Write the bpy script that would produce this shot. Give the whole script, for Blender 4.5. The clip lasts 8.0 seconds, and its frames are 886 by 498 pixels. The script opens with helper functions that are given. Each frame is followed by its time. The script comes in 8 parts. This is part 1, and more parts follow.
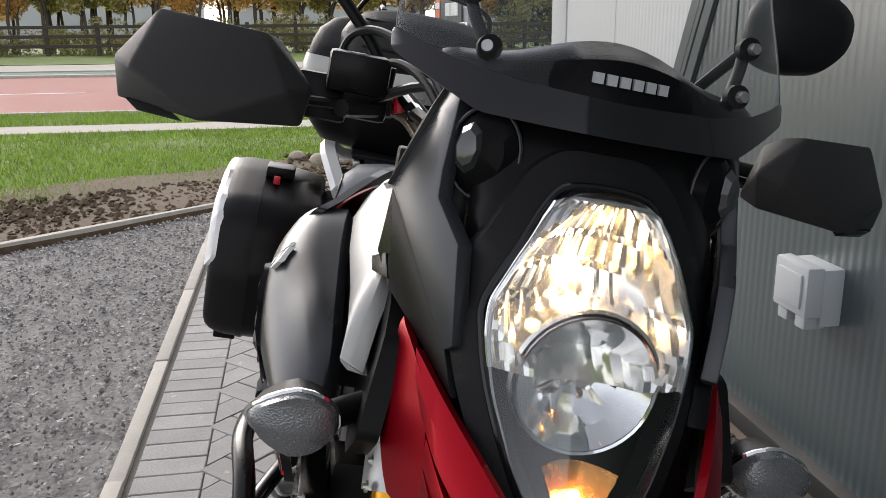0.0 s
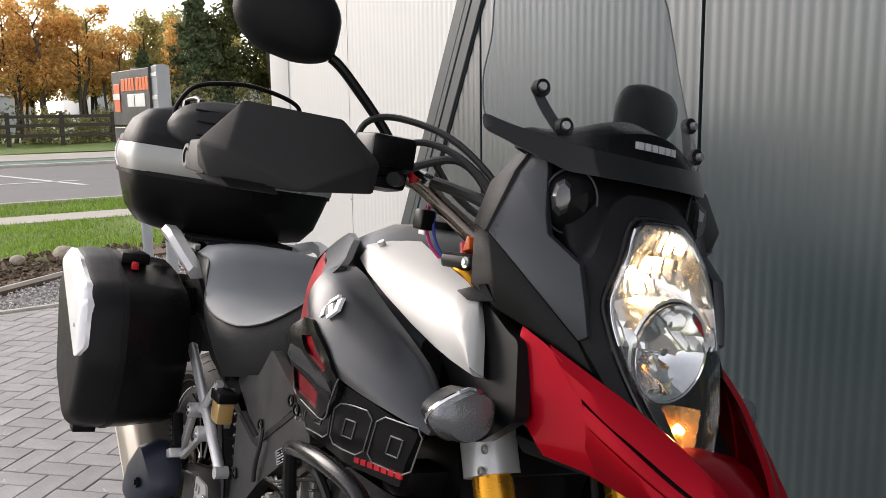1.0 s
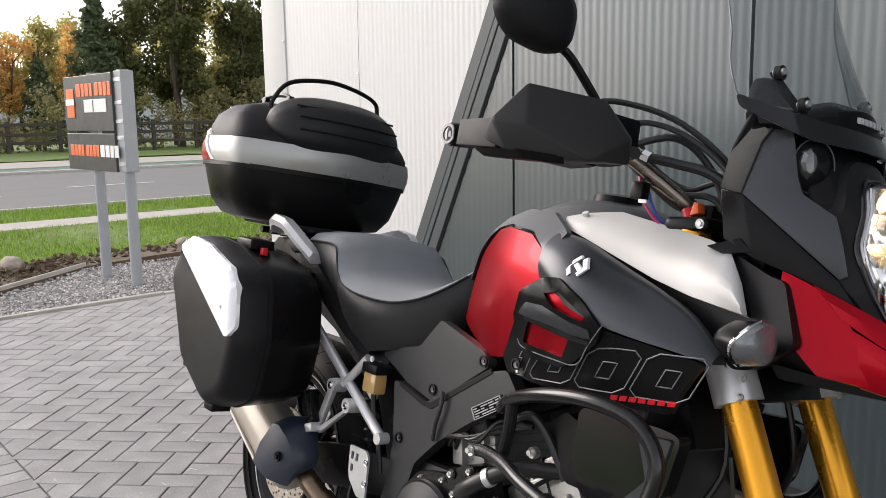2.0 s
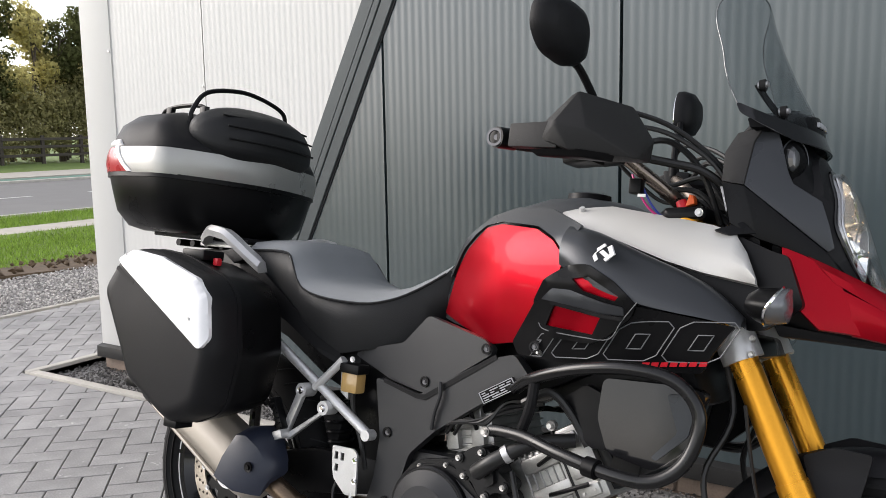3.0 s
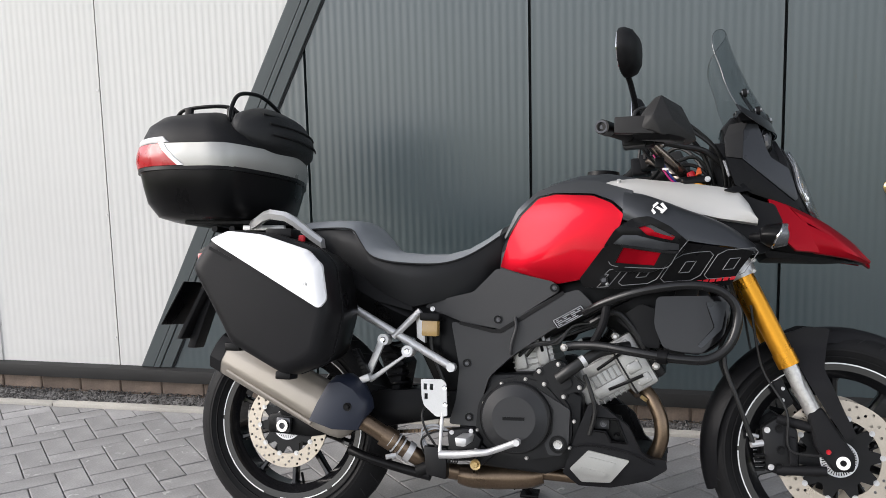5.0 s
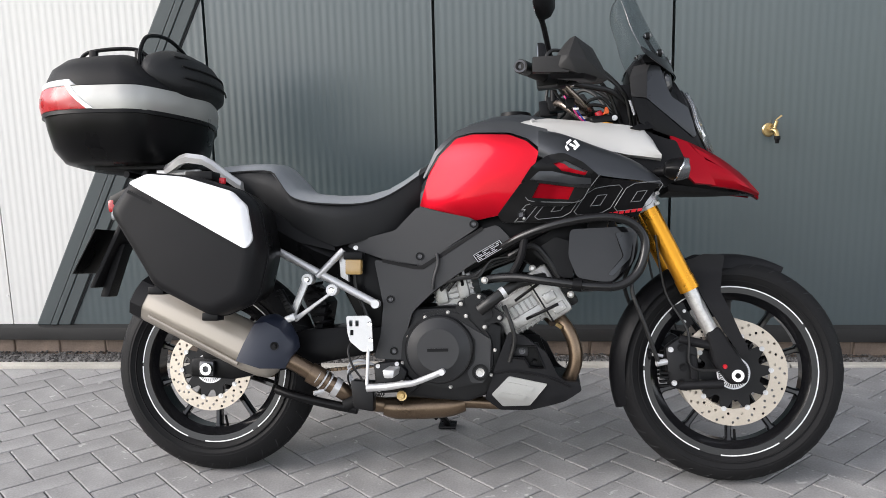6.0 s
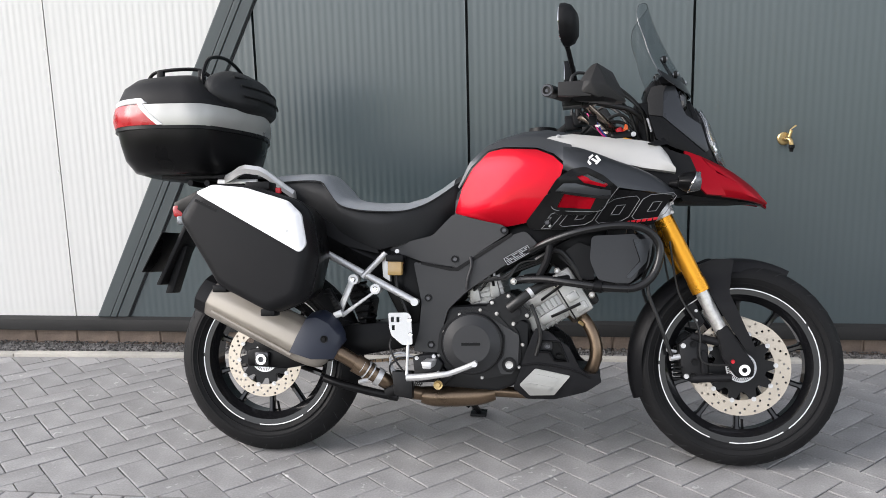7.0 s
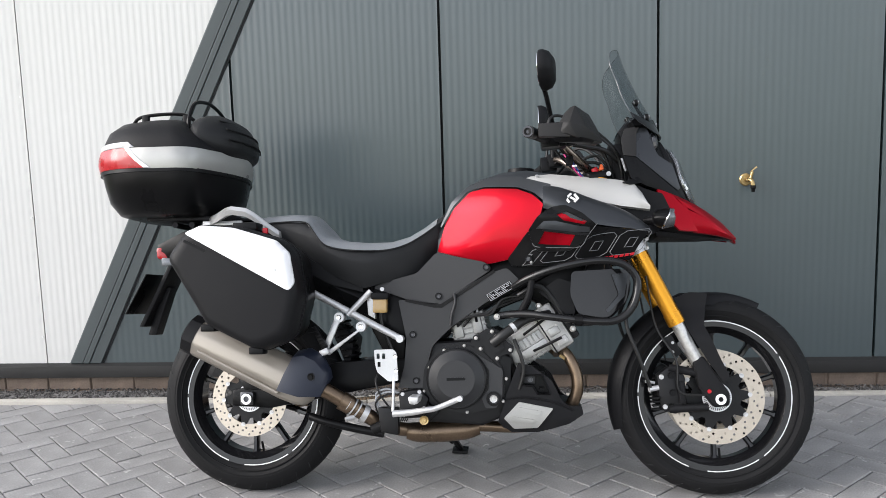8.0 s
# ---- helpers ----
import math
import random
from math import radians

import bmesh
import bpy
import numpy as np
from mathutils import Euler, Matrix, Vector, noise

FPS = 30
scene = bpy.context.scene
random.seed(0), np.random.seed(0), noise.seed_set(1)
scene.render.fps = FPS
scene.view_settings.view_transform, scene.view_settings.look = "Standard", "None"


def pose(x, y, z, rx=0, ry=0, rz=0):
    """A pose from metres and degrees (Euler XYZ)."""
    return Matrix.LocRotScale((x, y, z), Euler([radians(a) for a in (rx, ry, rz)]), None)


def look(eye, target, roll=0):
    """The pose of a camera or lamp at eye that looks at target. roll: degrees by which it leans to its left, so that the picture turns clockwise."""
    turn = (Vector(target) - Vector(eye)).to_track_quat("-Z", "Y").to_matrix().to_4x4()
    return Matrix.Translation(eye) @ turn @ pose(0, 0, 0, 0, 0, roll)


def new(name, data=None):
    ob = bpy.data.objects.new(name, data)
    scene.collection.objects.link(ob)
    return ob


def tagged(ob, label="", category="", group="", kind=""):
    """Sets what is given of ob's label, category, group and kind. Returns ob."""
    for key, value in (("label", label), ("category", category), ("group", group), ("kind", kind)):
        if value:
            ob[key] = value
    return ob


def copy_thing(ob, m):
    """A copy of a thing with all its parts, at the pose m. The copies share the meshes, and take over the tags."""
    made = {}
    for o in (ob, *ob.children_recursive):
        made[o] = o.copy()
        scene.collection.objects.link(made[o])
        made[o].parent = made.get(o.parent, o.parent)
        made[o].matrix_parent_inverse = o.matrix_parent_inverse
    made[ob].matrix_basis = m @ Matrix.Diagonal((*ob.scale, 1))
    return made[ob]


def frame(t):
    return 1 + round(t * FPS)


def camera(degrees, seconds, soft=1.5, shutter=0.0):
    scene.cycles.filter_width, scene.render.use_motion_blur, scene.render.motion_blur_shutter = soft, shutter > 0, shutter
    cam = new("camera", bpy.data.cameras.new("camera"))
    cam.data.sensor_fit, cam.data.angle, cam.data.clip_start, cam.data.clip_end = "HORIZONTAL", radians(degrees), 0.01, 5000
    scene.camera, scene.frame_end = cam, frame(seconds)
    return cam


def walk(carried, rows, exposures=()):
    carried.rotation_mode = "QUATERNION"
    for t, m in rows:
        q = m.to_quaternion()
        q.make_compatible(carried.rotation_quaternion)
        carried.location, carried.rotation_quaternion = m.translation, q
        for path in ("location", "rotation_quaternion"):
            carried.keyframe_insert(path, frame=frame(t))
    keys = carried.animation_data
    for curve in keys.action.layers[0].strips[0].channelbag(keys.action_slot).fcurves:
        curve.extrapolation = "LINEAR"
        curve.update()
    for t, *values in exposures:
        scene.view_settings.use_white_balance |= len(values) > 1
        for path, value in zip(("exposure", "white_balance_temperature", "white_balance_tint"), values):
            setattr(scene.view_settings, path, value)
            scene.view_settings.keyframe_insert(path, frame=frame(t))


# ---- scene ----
# the camera's lens and walk: seconds, eye, target, roll
cam = camera(54.54, 8.0, 0.85)
PATH = [
    (0, (2.0931, -0.0539, 1.2619), (0.1854, 0.2623, 0.7512), -0.42),
    (0.3, (2.1301, -0.2222, 1.2694), (0.3031, 0.4862, 0.8690), -0.23),
    (0.5, (2.1513, -0.3416, 1.2676), (0.3949, 0.5445, 0.9072), -0.58),
    (0.7, (2.1784, -0.4446, 1.2681), (0.4694, 0.5426, 0.9445), -0.49),
    (1, (2.1480, -0.5923, 1.2653), (0.5000, 0.4937, 0.9416), -0.83),
    (1.5, (2.0351, -0.8290, 1.2648), (0.4393, 0.3325, 0.9415), -1.17),
    (1.7, (2.0102, -0.9470, 1.2537), (0.4388, 0.2471, 0.9300), -1.26),
    (2.8, (1.7850, -1.4306, 1.2024), (0.5852, 0.1496, 0.9505), -0.40),
    (3, (1.6910, -1.5159, 1.2179), (0.6022, 0.1394, 0.9453), -0.97),
    (3.5, (1.5011, -1.7891, 1.2042), (0.5742, -0.0361, 0.9438), -0.93),
    (4, (1.3149, -1.9407, 1.1778), (0.5797, -0.0972, 0.9307), -0.90),
    (4.2, (1.2566, -1.9941, 1.1915), (0.5773, -0.1296, 0.9420), -1.04),
    (5.3, (1.0179, -2.4167, 1.1963), (0.6568, -0.4691, 0.9196), -1.39),
    (5.5, (0.9985, -2.4109, 1.1713), (0.7081, -0.4546, 0.8742), -1.45),
    (6, (0.9628, -2.4578, 1.1532), (0.7742, -0.5005, 0.7882), -1.42),
    (6.5, (0.9745, -2.5906, 1.1983), (0.7611, -0.6472, 0.7766), -1.28),
    (7, (0.9738, -2.7049, 1.2341), (0.7185, -0.7579, 0.8544), -1.46),
    (7.5, (0.9171, -2.7614, 1.2226), (0.7185, -0.7929, 0.9295), -1.61),
    (8, (0.9001, -2.7898, 1.2119), (0.7421, -0.8144, 0.9422), -1.67),
]
SKY, SUN, SUN_ANGLE = 0.215, 1.5, 35.0
walk(cam, [(t, look(eye, target, roll)) for t, eye, target, roll in PATH],
     [(0.0, 0.62, 6650, 14), (1.0, 0.66, 6800, 16), (1.5, 0.70, 6750, 16), (3.5, 0.76, 6500, 13), (5.5, 0.72, 6450, 13), (6.0, 0.94, 6450, 13), (6.5, 1.0, 6400, 13), (7.0, 0.94, 6400, 13), (8.0, 0.92, 6350, 12)])

# ---------------------------------------------------------------- world and sun
world = bpy.data.worlds.new("world")
scene.world = world
world.use_nodes = True
_n, _l = world.node_tree.nodes, world.node_tree.links
sky = _n.new("ShaderNodeTexSky")
sky.sky_type, sky.sun_disc = "NISHITA", False
SUN_DIR = Vector((-0.80, -0.30, 0.44)).normalized()     # from the place towards the sun
sky.sun_elevation = math.asin(SUN_DIR.z)
sky.sun_rotation = math.atan2(SUN_DIR.x, SUN_DIR.y)
sky.air_density, sky.dust_density, sky.ozone_density = 1.0, 1.0, 1.0
grey = _n.new("ShaderNodeHueSaturation")                # thin cloud takes most of the blue away
grey.inputs["Saturation"].default_value = 0.25
_l.new(sky.outputs["Color"], grey.inputs["Color"])
_l.new(grey.outputs["Color"], _n["Background"].inputs["Color"])
_n["Background"].inputs["Strength"].default_value = SKY
sun = new("sun", bpy.data.lights.new("sun", "SUN"))
sun.data.energy, sun.data.angle, sun.data.color = SUN, radians(SUN_ANGLE), (1.0, 0.94, 0.85)
sun.matrix_world = look(SUN_DIR * 30, (0, 0, 0))


# ---------------------------------------------------------------- materials
def mat(name, color, rough=0.5, metal=0.0, coat=0.0, vary=0.12, scale=8.0, bump=0.0, bump_scale=200.0, rvary=0.1,
        transmission=0.0, alpha=1.0, emit=None, strength=0.0, ior=1.45, rand=0.0, spec=0.5):
    """A principled material with stains at one scale, grain at another, and a fine relief."""
    m = bpy.data.materials.new(name)
    m.use_nodes = True
    n, l = m.node_tree.nodes, m.node_tree.links
    p = n["Principled BSDF"]
    p.inputs["Base Color"].default_value = (*color, 1)
    p.inputs["Roughness"].default_value = rough
    p.inputs["Metallic"].default_value = metal
    p.inputs["Coat Weight"].default_value = coat
    p.inputs["Coat Roughness"].default_value = 0.06
    p.inputs["Transmission Weight"].default_value = transmission
    p.inputs["Alpha"].default_value = alpha
    p.inputs["IOR"].default_value = ior
    p.inputs["Specular IOR Level"].default_value = spec
    if emit:
        p.inputs["Emission Color"].default_value = (*emit, 1)
        p.inputs["Emission Strength"].default_value = strength
    tc = n.new("ShaderNodeTexCoord")
    big = n.new("ShaderNodeTexNoise")
    big.inputs["Scale"].default_value, big.inputs["Detail"].default_value = scale, 5.0
    l.new(tc.outputs["Object"], big.inputs["Vector"])
    fine = n.new("ShaderNodeTexNoise")
    fine.inputs["Scale"].default_value, fine.inputs["Detail"].default_value = bump_scale, 3.0
    l.new(tc.outputs["Object"], fine.inputs["Vector"])
    if vary:
        mix = n.new("ShaderNodeMath")
        mix.operation = "MULTIPLY_ADD"
        l.new(fine.outputs["Fac"], mix.inputs[0])
        mix.inputs[1].default_value = 0.5
        l.new(big.outputs["Fac"], mix.inputs[2])
        rng = n.new("ShaderNodeMapRange")
        rng.inputs["From Min"].default_value, rng.inputs["From Max"].default_value = 0.4, 1.1
        rng.inputs["To Min"].default_value, rng.inputs["To Max"].default_value = 1 - vary, 1 + vary
        l.new(mix.outputs[0], rng.inputs["Value"])
        last = rng.outputs["Result"]
        if rand:
            info = n.new("ShaderNodeObjectInfo")
            r2 = n.new("ShaderNodeMapRange")
            r2.inputs["To Min"].default_value, r2.inputs["To Max"].default_value = 1 - rand, 1 + rand
            l.new(info.outputs["Random"], r2.inputs["Value"])
            mul = n.new("ShaderNodeMath")
            mul.operation = "MULTIPLY"
            l.new(last, mul.inputs[0])
            l.new(r2.outputs["Result"], mul.inputs[1])
            geo = n.new("ShaderNodeNewGeometry")
            r3 = n.new("ShaderNodeMapRange")
            r3.inputs["To Min"].default_value, r3.inputs["To Max"].default_value = 1 - rand, 1 + rand
            l.new(geo.outputs["Random Per Island"], r3.inputs["Value"])
            mul2 = n.new("ShaderNodeMath")
            mul2.operation = "MULTIPLY"
            l.new(mul.outputs[0], mul2.inputs[0])
            l.new(r3.outputs["Result"], mul2.inputs[1])
            last = mul2.outputs[0]
        vm = n.new("ShaderNodeVectorMath")
        vm.operation = "SCALE"
        vm.inputs[0].default_value = color
        l.new(last, vm.inputs["Scale"])
        l.new(vm.outputs["Vector"], p.inputs["Base Color"])
    if rvary:
        rr = n.new("ShaderNodeMapRange")
        rr.inputs["From Min"].default_value, rr.inputs["From Max"].default_value = 0.3, 0.7
        rr.inputs["To Min"].default_value, rr.inputs["To Max"].default_value = max(rough - rvary, 0.02), min(rough + rvary, 1)
        l.new(big.outputs["Fac"], rr.inputs["Value"])
        l.new(rr.outputs["Result"], p.inputs["Roughness"])
    if bump:
        b = n.new("ShaderNodeBump")
        b.inputs["Strength"].default_value, b.inputs["Distance"].default_value = bump, 0.002
        l.new(fine.outputs["Fac"], b.inputs["Height"])
        l.new(b.outputs["Normal"], p.inputs["Normal"])
    return m


def clear(name, color, gloss=0.06, rough=0.0):
    """Thin clear plastic: light passes straight through, tinted, with a weak mirror on top."""
    m = bpy.data.materials.new(name)
    m.use_nodes = True
    n, l = m.node_tree.nodes, m.node_tree.links
    n.remove(n["Principled BSDF"])
    t = n.new("ShaderNodeBsdfTransparent")
    t.inputs["Color"].default_value = (*color, 1)
    g = n.new("ShaderNodeBsdfGlossy")
    g.inputs["Roughness"].default_value = 0.03 + rough
    f = n.new("ShaderNodeLayerWeight")
    f.inputs["Blend"].default_value = 0.5
    q = n.new("ShaderNodeMath")
    q.operation = "POWER"
    q.inputs[1].default_value = 4.5
    l.new(f.outputs["Facing"], q.inputs[0])
    k = n.new("ShaderNodeMath")
    k.operation = "MULTIPLY_ADD"
    k.inputs[1].default_value, k.inputs[2].default_value = 0.6 * gloss / 0.06, 0.035 * gloss / 0.06
    l.new(q.outputs[0], k.inputs[0])
    mix = n.new("ShaderNodeMixShader")
    l.new(k.outputs[0], mix.inputs["Fac"])
    l.new(t.outputs[0], mix.inputs[1])
    l.new(g.outputs[0], mix.inputs[2])
    l.new(mix.outputs[0], n["Material Output"].inputs["Surface"])
    return m


def leaf(name, color, glow=0.45):
    """Thin leaves: light comes through them as well as off them; each leaf has its own shade."""
    m = bpy.data.materials.new(name)
    m.use_nodes = True
    n, l = m.node_tree.nodes, m.node_tree.links
    n.remove(n["Principled BSDF"])
    tc, big = n.new("ShaderNodeTexCoord"), n.new("ShaderNodeTexNoise")
    big.inputs["Scale"].default_value, big.inputs["Detail"].default_value = 0.7, 4.0
    l.new(tc.outputs["Object"], big.inputs["Vector"])
    geo = n.new("ShaderNodeNewGeometry")
    add = n.new("ShaderNodeMath")
    l.new(geo.outputs["Random Per Island"], add.inputs[0])
    l.new(big.outputs["Fac"], add.inputs[1])
    k = n.new("ShaderNodeMapRange")
    k.inputs["From Min"].default_value, k.inputs["From Max"].default_value = 0.3, 1.7
    k.inputs["To Min"].default_value, k.inputs["To Max"].default_value = 0.5, 1.5
    l.new(add.outputs[0], k.inputs["Value"])
    vm = n.new("ShaderNodeVectorMath")
    vm.operation = "SCALE"
    vm.inputs[0].default_value = color
    l.new(k.outputs["Result"], vm.inputs["Scale"])
    d, t, mix = n.new("ShaderNodeBsdfDiffuse"), n.new("ShaderNodeBsdfTranslucent"), n.new("ShaderNodeMixShader")
    l.new(vm.outputs["Vector"], d.inputs["Color"])
    l.new(vm.outputs["Vector"], t.inputs["Color"])
    mix.inputs["Fac"].default_value = glow
    l.new(d.outputs[0], mix.inputs[1])
    l.new(t.outputs[0], mix.inputs[2])
    l.new(mix.outputs[0], n["Material Output"].inputs["Surface"])
    return m


BLACK = mat("textured_black_plastic", (0.0095, 0.0095, 0.0105), 0.46, bump=0.2, bump_scale=900, scale=6, vary=0.2, spec=0.17)
SATIN = mat("satin_black_plastic", (0.0050, 0.0050, 0.0055), 0.33, vary=0.2, spec=0.16)
COWL = mat("semi_gloss_black_cowl", (0.005, 0.005, 0.0055), 0.25, vary=0.1, spec=0.07)
BOLTGREY = mat("grey_screen_bolt", (0.30, 0.30, 0.31), 0.35, metal=0.6)
BARPAINT = mat("gloss_black_tube_paint", (0.007, 0.007, 0.0075), 0.24, vary=0.15, spec=0.45)
GLOSS = mat("gloss_black", (0.008, 0.008, 0.009), 0.12, coat=0.3, vary=0.1, rvary=0.04, spec=0.3)
MATGREY = mat("matt_dark_grey_paint", (0.043, 0.046, 0.051), 0.34, metal=0.45, spec=0.45, bump=0.04, bump_scale=1200, vary=0.12, scale=5)
GUARD = mat("handguard_plastic", (0.023, 0.0225, 0.0225), 0.5, bump=0.2, bump_scale=900, vary=0.15, spec=0.2)
COVERBOLT = mat("dark_steel_bolt", (0.10, 0.10, 0.105), 0.35, metal=0.7)
COVER = mat("dark_grey_frame_cover", (0.025, 0.0255, 0.027), 0.43, bump=0.15, bump_scale=900, vary=0.15, spec=0.4)
WIREMAGENTA = mat("magenta_wire", (0.45, 0.02, 0.16), 0.45)
WIREBLUE = mat("blue_wire", (0.03, 0.05, 0.30), 0.45)
ORANGE = mat("orange_connector", (0.75, 0.12, 0.02), 0.4)
RED = mat("candy_red_paint", (0.31, 0.0014, 0.009), 0.36, metal=0.75, spec=0.12, coat=0.15, vary=0.06, scale=4, rvary=0.05)
REDLENS = mat("red_lens", (0.33, 0.005, 0.010), 0.28, coat=0.2, vary=0.15, scale=30)
SILVER = mat("silver_paint", (0.47, 0.465, 0.45), 0.42, metal=0.2, vary=0.05, scale=5, bump=0.04, bump_scale=900)
BRUSHED = mat("brushed_silver_plastic", (0.35, 0.35, 0.335), 0.36, metal=0.5, vary=0.1, scale=10, bump=0.1, bump_scale=400)
WHITEPLATE = mat("white_silver_plate", (0.78, 0.78, 0.79), 0.4, metal=0.15, vary=0.04, bump=0.05, bump_scale=700)
CAST = mat("sand_cast_aluminium", (0.42, 0.415, 0.40), 0.38, metal=0.75, vary=0.2, scale=18, bump=0.25, bump_scale=350)
BOLTSTEEL = mat("plated_steel_bolt", (0.56, 0.55, 0.53), 0.36, metal=0.8, vary=0.25, scale=60)
ALU = mat("cast_aluminium", (0.60, 0.60, 0.60), 0.38, metal=0.6, vary=0.12, scale=14, bump=0.15, bump_scale=500)
STEEL = mat("brake_disc_steel", (0.50, 0.445, 0.375), 0.36, metal=0.75, vary=0.14, scale=20)
CHROME = mat("chrome", (0.8, 0.8, 0.8), 0.08, metal=1.0, vary=0.04, rvary=0.03)
GOLD = mat("gold_anodised_fork", (0.72, 0.33, 0.03), 0.28, metal=0.85, vary=0.08, scale=6)
BARMETAL = mat("dark_bronze_bar", (0.20, 0.165, 0.14), 0.26, metal=0.9, vary=0.15, scale=20)
BRONZE = mat("heat_tinted_steel", (0.19, 0.138, 0.095), 0.34, metal=0.9, vary=0.35, scale=9)
TITAN = mat("muffler_metal", (0.34, 0.31, 0.27), 0.46, metal=0.6, vary=0.08, scale=7, bump=0.05, bump_scale=600)
HEAT = mat("navy_heat_shield", (0.014, 0.018, 0.032), 0.42, bump=0.1, bump_scale=700)
RUBBER = mat("tyre_rubber", (0.0105, 0.0105, 0.011), 0.62, bump=0.3, bump_scale=350, vary=0.3, scale=12, spec=0.16)
VINYL = mat("black_seat_vinyl", (0.013, 0.0135, 0.0145), 0.5, bump=0.35, bump_scale=700, vary=0.15, spec=0.3)
VINYLGREY = mat("grey_seat_vinyl", (0.20, 0.212, 0.225), 0.5, bump=0.3, bump_scale=700, vary=0.12)
ENGINE = mat("black_engine_paint", (0.0065, 0.0065, 0.0072), 0.38, spec=0.30, bump=0.15, bump_scale=400, vary=0.25, scale=20)
TAPE = mat("silver_rim_tape", (0.7, 0.7, 0.7), 0.35, metal=0.4, vary=0.1)
OUTLINE = mat("grey_outline_decal", (0.125, 0.13, 0.135), 0.4)
REDTEXT = mat("red_decal", (0.5, 0.01, 0.02), 0.4)
WHITETEXT = mat("white_decal", (0.8, 0.8, 0.8), 0.4)
GREYTEXT = mat("grey_decal", (0.35, 0.36, 0.38), 0.4)
AMBER = mat("amber_fluid", (0.42, 0.27, 0.10), 0.2, coat=0.6)
CABLE = mat("cable_sheath", (0.012, 0.012, 0.012), 0.4)
SCREEN = clear("smoked_windscreen", (0.84, 0.86, 0.87), 0.05, 0.12)
EDGE = mat("screen_rim", (0.09, 0.095, 0.10), 0.15, coat=0.5)
LENS = clear("clear_lens", (0.93, 0.94, 0.95), 0.07)
LENSWALL = clear("lens_side_wall", (0.80, 0.81, 0.82), 0.40, 0.12)
INDICATOR = mat("smoked_indicator_lens", (0.17, 0.178, 0.19), 0.2, coat=0.4, metal=0.5, vary=0.2, scale=700, bump=0.5, bump_scale=1100)
_m = INDICATOR.node_tree                                # honeycomb behind the lens
_v = _m.nodes.new("ShaderNodeTexVoronoi")
_v.inputs["Scale"].default_value = 480.0
_m.links.new(_m.nodes["Texture Coordinate"].outputs["Object"], _v.inputs["Vector"])
_m.links.new(_v.outputs["Distance"], _m.nodes["Bump"].inputs["Height"])
_m.nodes["Bump"].inputs["Strength"].default_value = 0.3
REFLECT = mat("lamp_reflector", (0.92, 0.89, 0.83), 0.20, metal=1.0, vary=0.03, rvary=0.08)
DISHCHROME = mat("lower_dish_chrome", (0.88, 0.87, 0.85), 0.09, metal=1.0, vary=0.03, rvary=0.05)
AMBERDISH = mat("amber_dish", (0.85, 0.42, 0.12), 0.22, metal=0.8, vary=0.3, scale=120)
BULB = mat("lit_bulb", (1, 0.9, 0.7), 0.3, emit=(1.0, 0.66, 0.30), strength=260, vary=0)
SIDELIGHT = mat("lit_amber_bulb", (1, 0.7, 0.3), 0.3, emit=(1.0, 0.5, 0.12), strength=45, vary=0)
GLASSGREY = mat("smoked_pod_lens", (0.06, 0.062, 0.066), 0.12, coat=0.6, metal=0.3, vary=0.2, scale=60)
MIRRORGLASS = mat("mirror_glass", (0.75, 0.76, 0.78), 0.03, metal=1.0, vary=0, rvary=0)
BRASS = mat("brass", (0.44, 0.32, 0.15), 0.35, metal=0.85, vary=0.2, scale=40)
CLADGREY = mat("dark_grey_cladding", (0.035, 0.053, 0.059), 0.32, vary=0.06, scale=1.5, rvary=0.04, spec=0.85, ior=1.6)
TRIMGREY = mat("dark_grey_flashing", (0.055, 0.066, 0.069), 0.45, vary=0.1, scale=3)
FLASHBLACK = mat("black_sill_flashing", (0.020, 0.020, 0.020), 0.55, vary=0.25, scale=5, bump=0.1, spec=0.25)
CLADWHITE = mat("white_cladding", (0.575, 0.575, 0.56), 0.5, vary=0.03, scale=1.0, rvary=0.05)
JOINT = mat("dark_joint", (0.012, 0.013, 0.014), 0.8)
BOXGREY = mat("grey_plastic_box", (0.42, 0.45, 0.47), 0.45, vary=0.06)
PAVER = mat("grey_paving_block", (0.27, 0.265, 0.262), 0.8, vary=0.38, scale=5, bump=0.6, bump_scale=140, rand=0.09)
_m = PAVER.node_tree
_t, _s1, _s2 = _m.nodes.new("ShaderNodeNewGeometry"), _m.nodes.new("ShaderNodeTexNoise"), _m.nodes.new("ShaderNodeTexNoise")
_s1.inputs["Scale"].default_value, _s1.inputs["Detail"].default_value, _s1.inputs["Distortion"].default_value = 30.0, 2.5, 0.8
_s2.inputs["Scale"].default_value, _s2.inputs["Detail"].default_value = 3.1, 3.0
for _x in (_s1, _s2):
    _m.links.new(_t.outputs["Position"], _x.inputs["Vector"])
_c1 = _m.nodes.new("ShaderNodeValToRGB")                  # small pale flecks and lime bloom
_c1.color_ramp.elements[0].position, _c1.color_ramp.elements[0].color = 0.64, (0, 0, 0, 1)
_c1.color_ramp.elements[1].position, _c1.color_ramp.elements[1].color = 0.72, (1, 1, 1, 1)
_c2 = _m.nodes.new("ShaderNodeMapRange")
_c2.inputs["From Min"].default_value, _c2.inputs["From Max"].default_value, _c2.inputs["To Max"].default_value = 0.47, 0.62, 0.75
_k, _mix = _m.nodes.new("ShaderNodeMath"), _m.nodes.new("ShaderNodeMix")
_k.operation, _mix.data_type = "MULTIPLY", "RGBA"
_m.links.new(_s1.outputs["Fac"], _c1.inputs["Fac"])
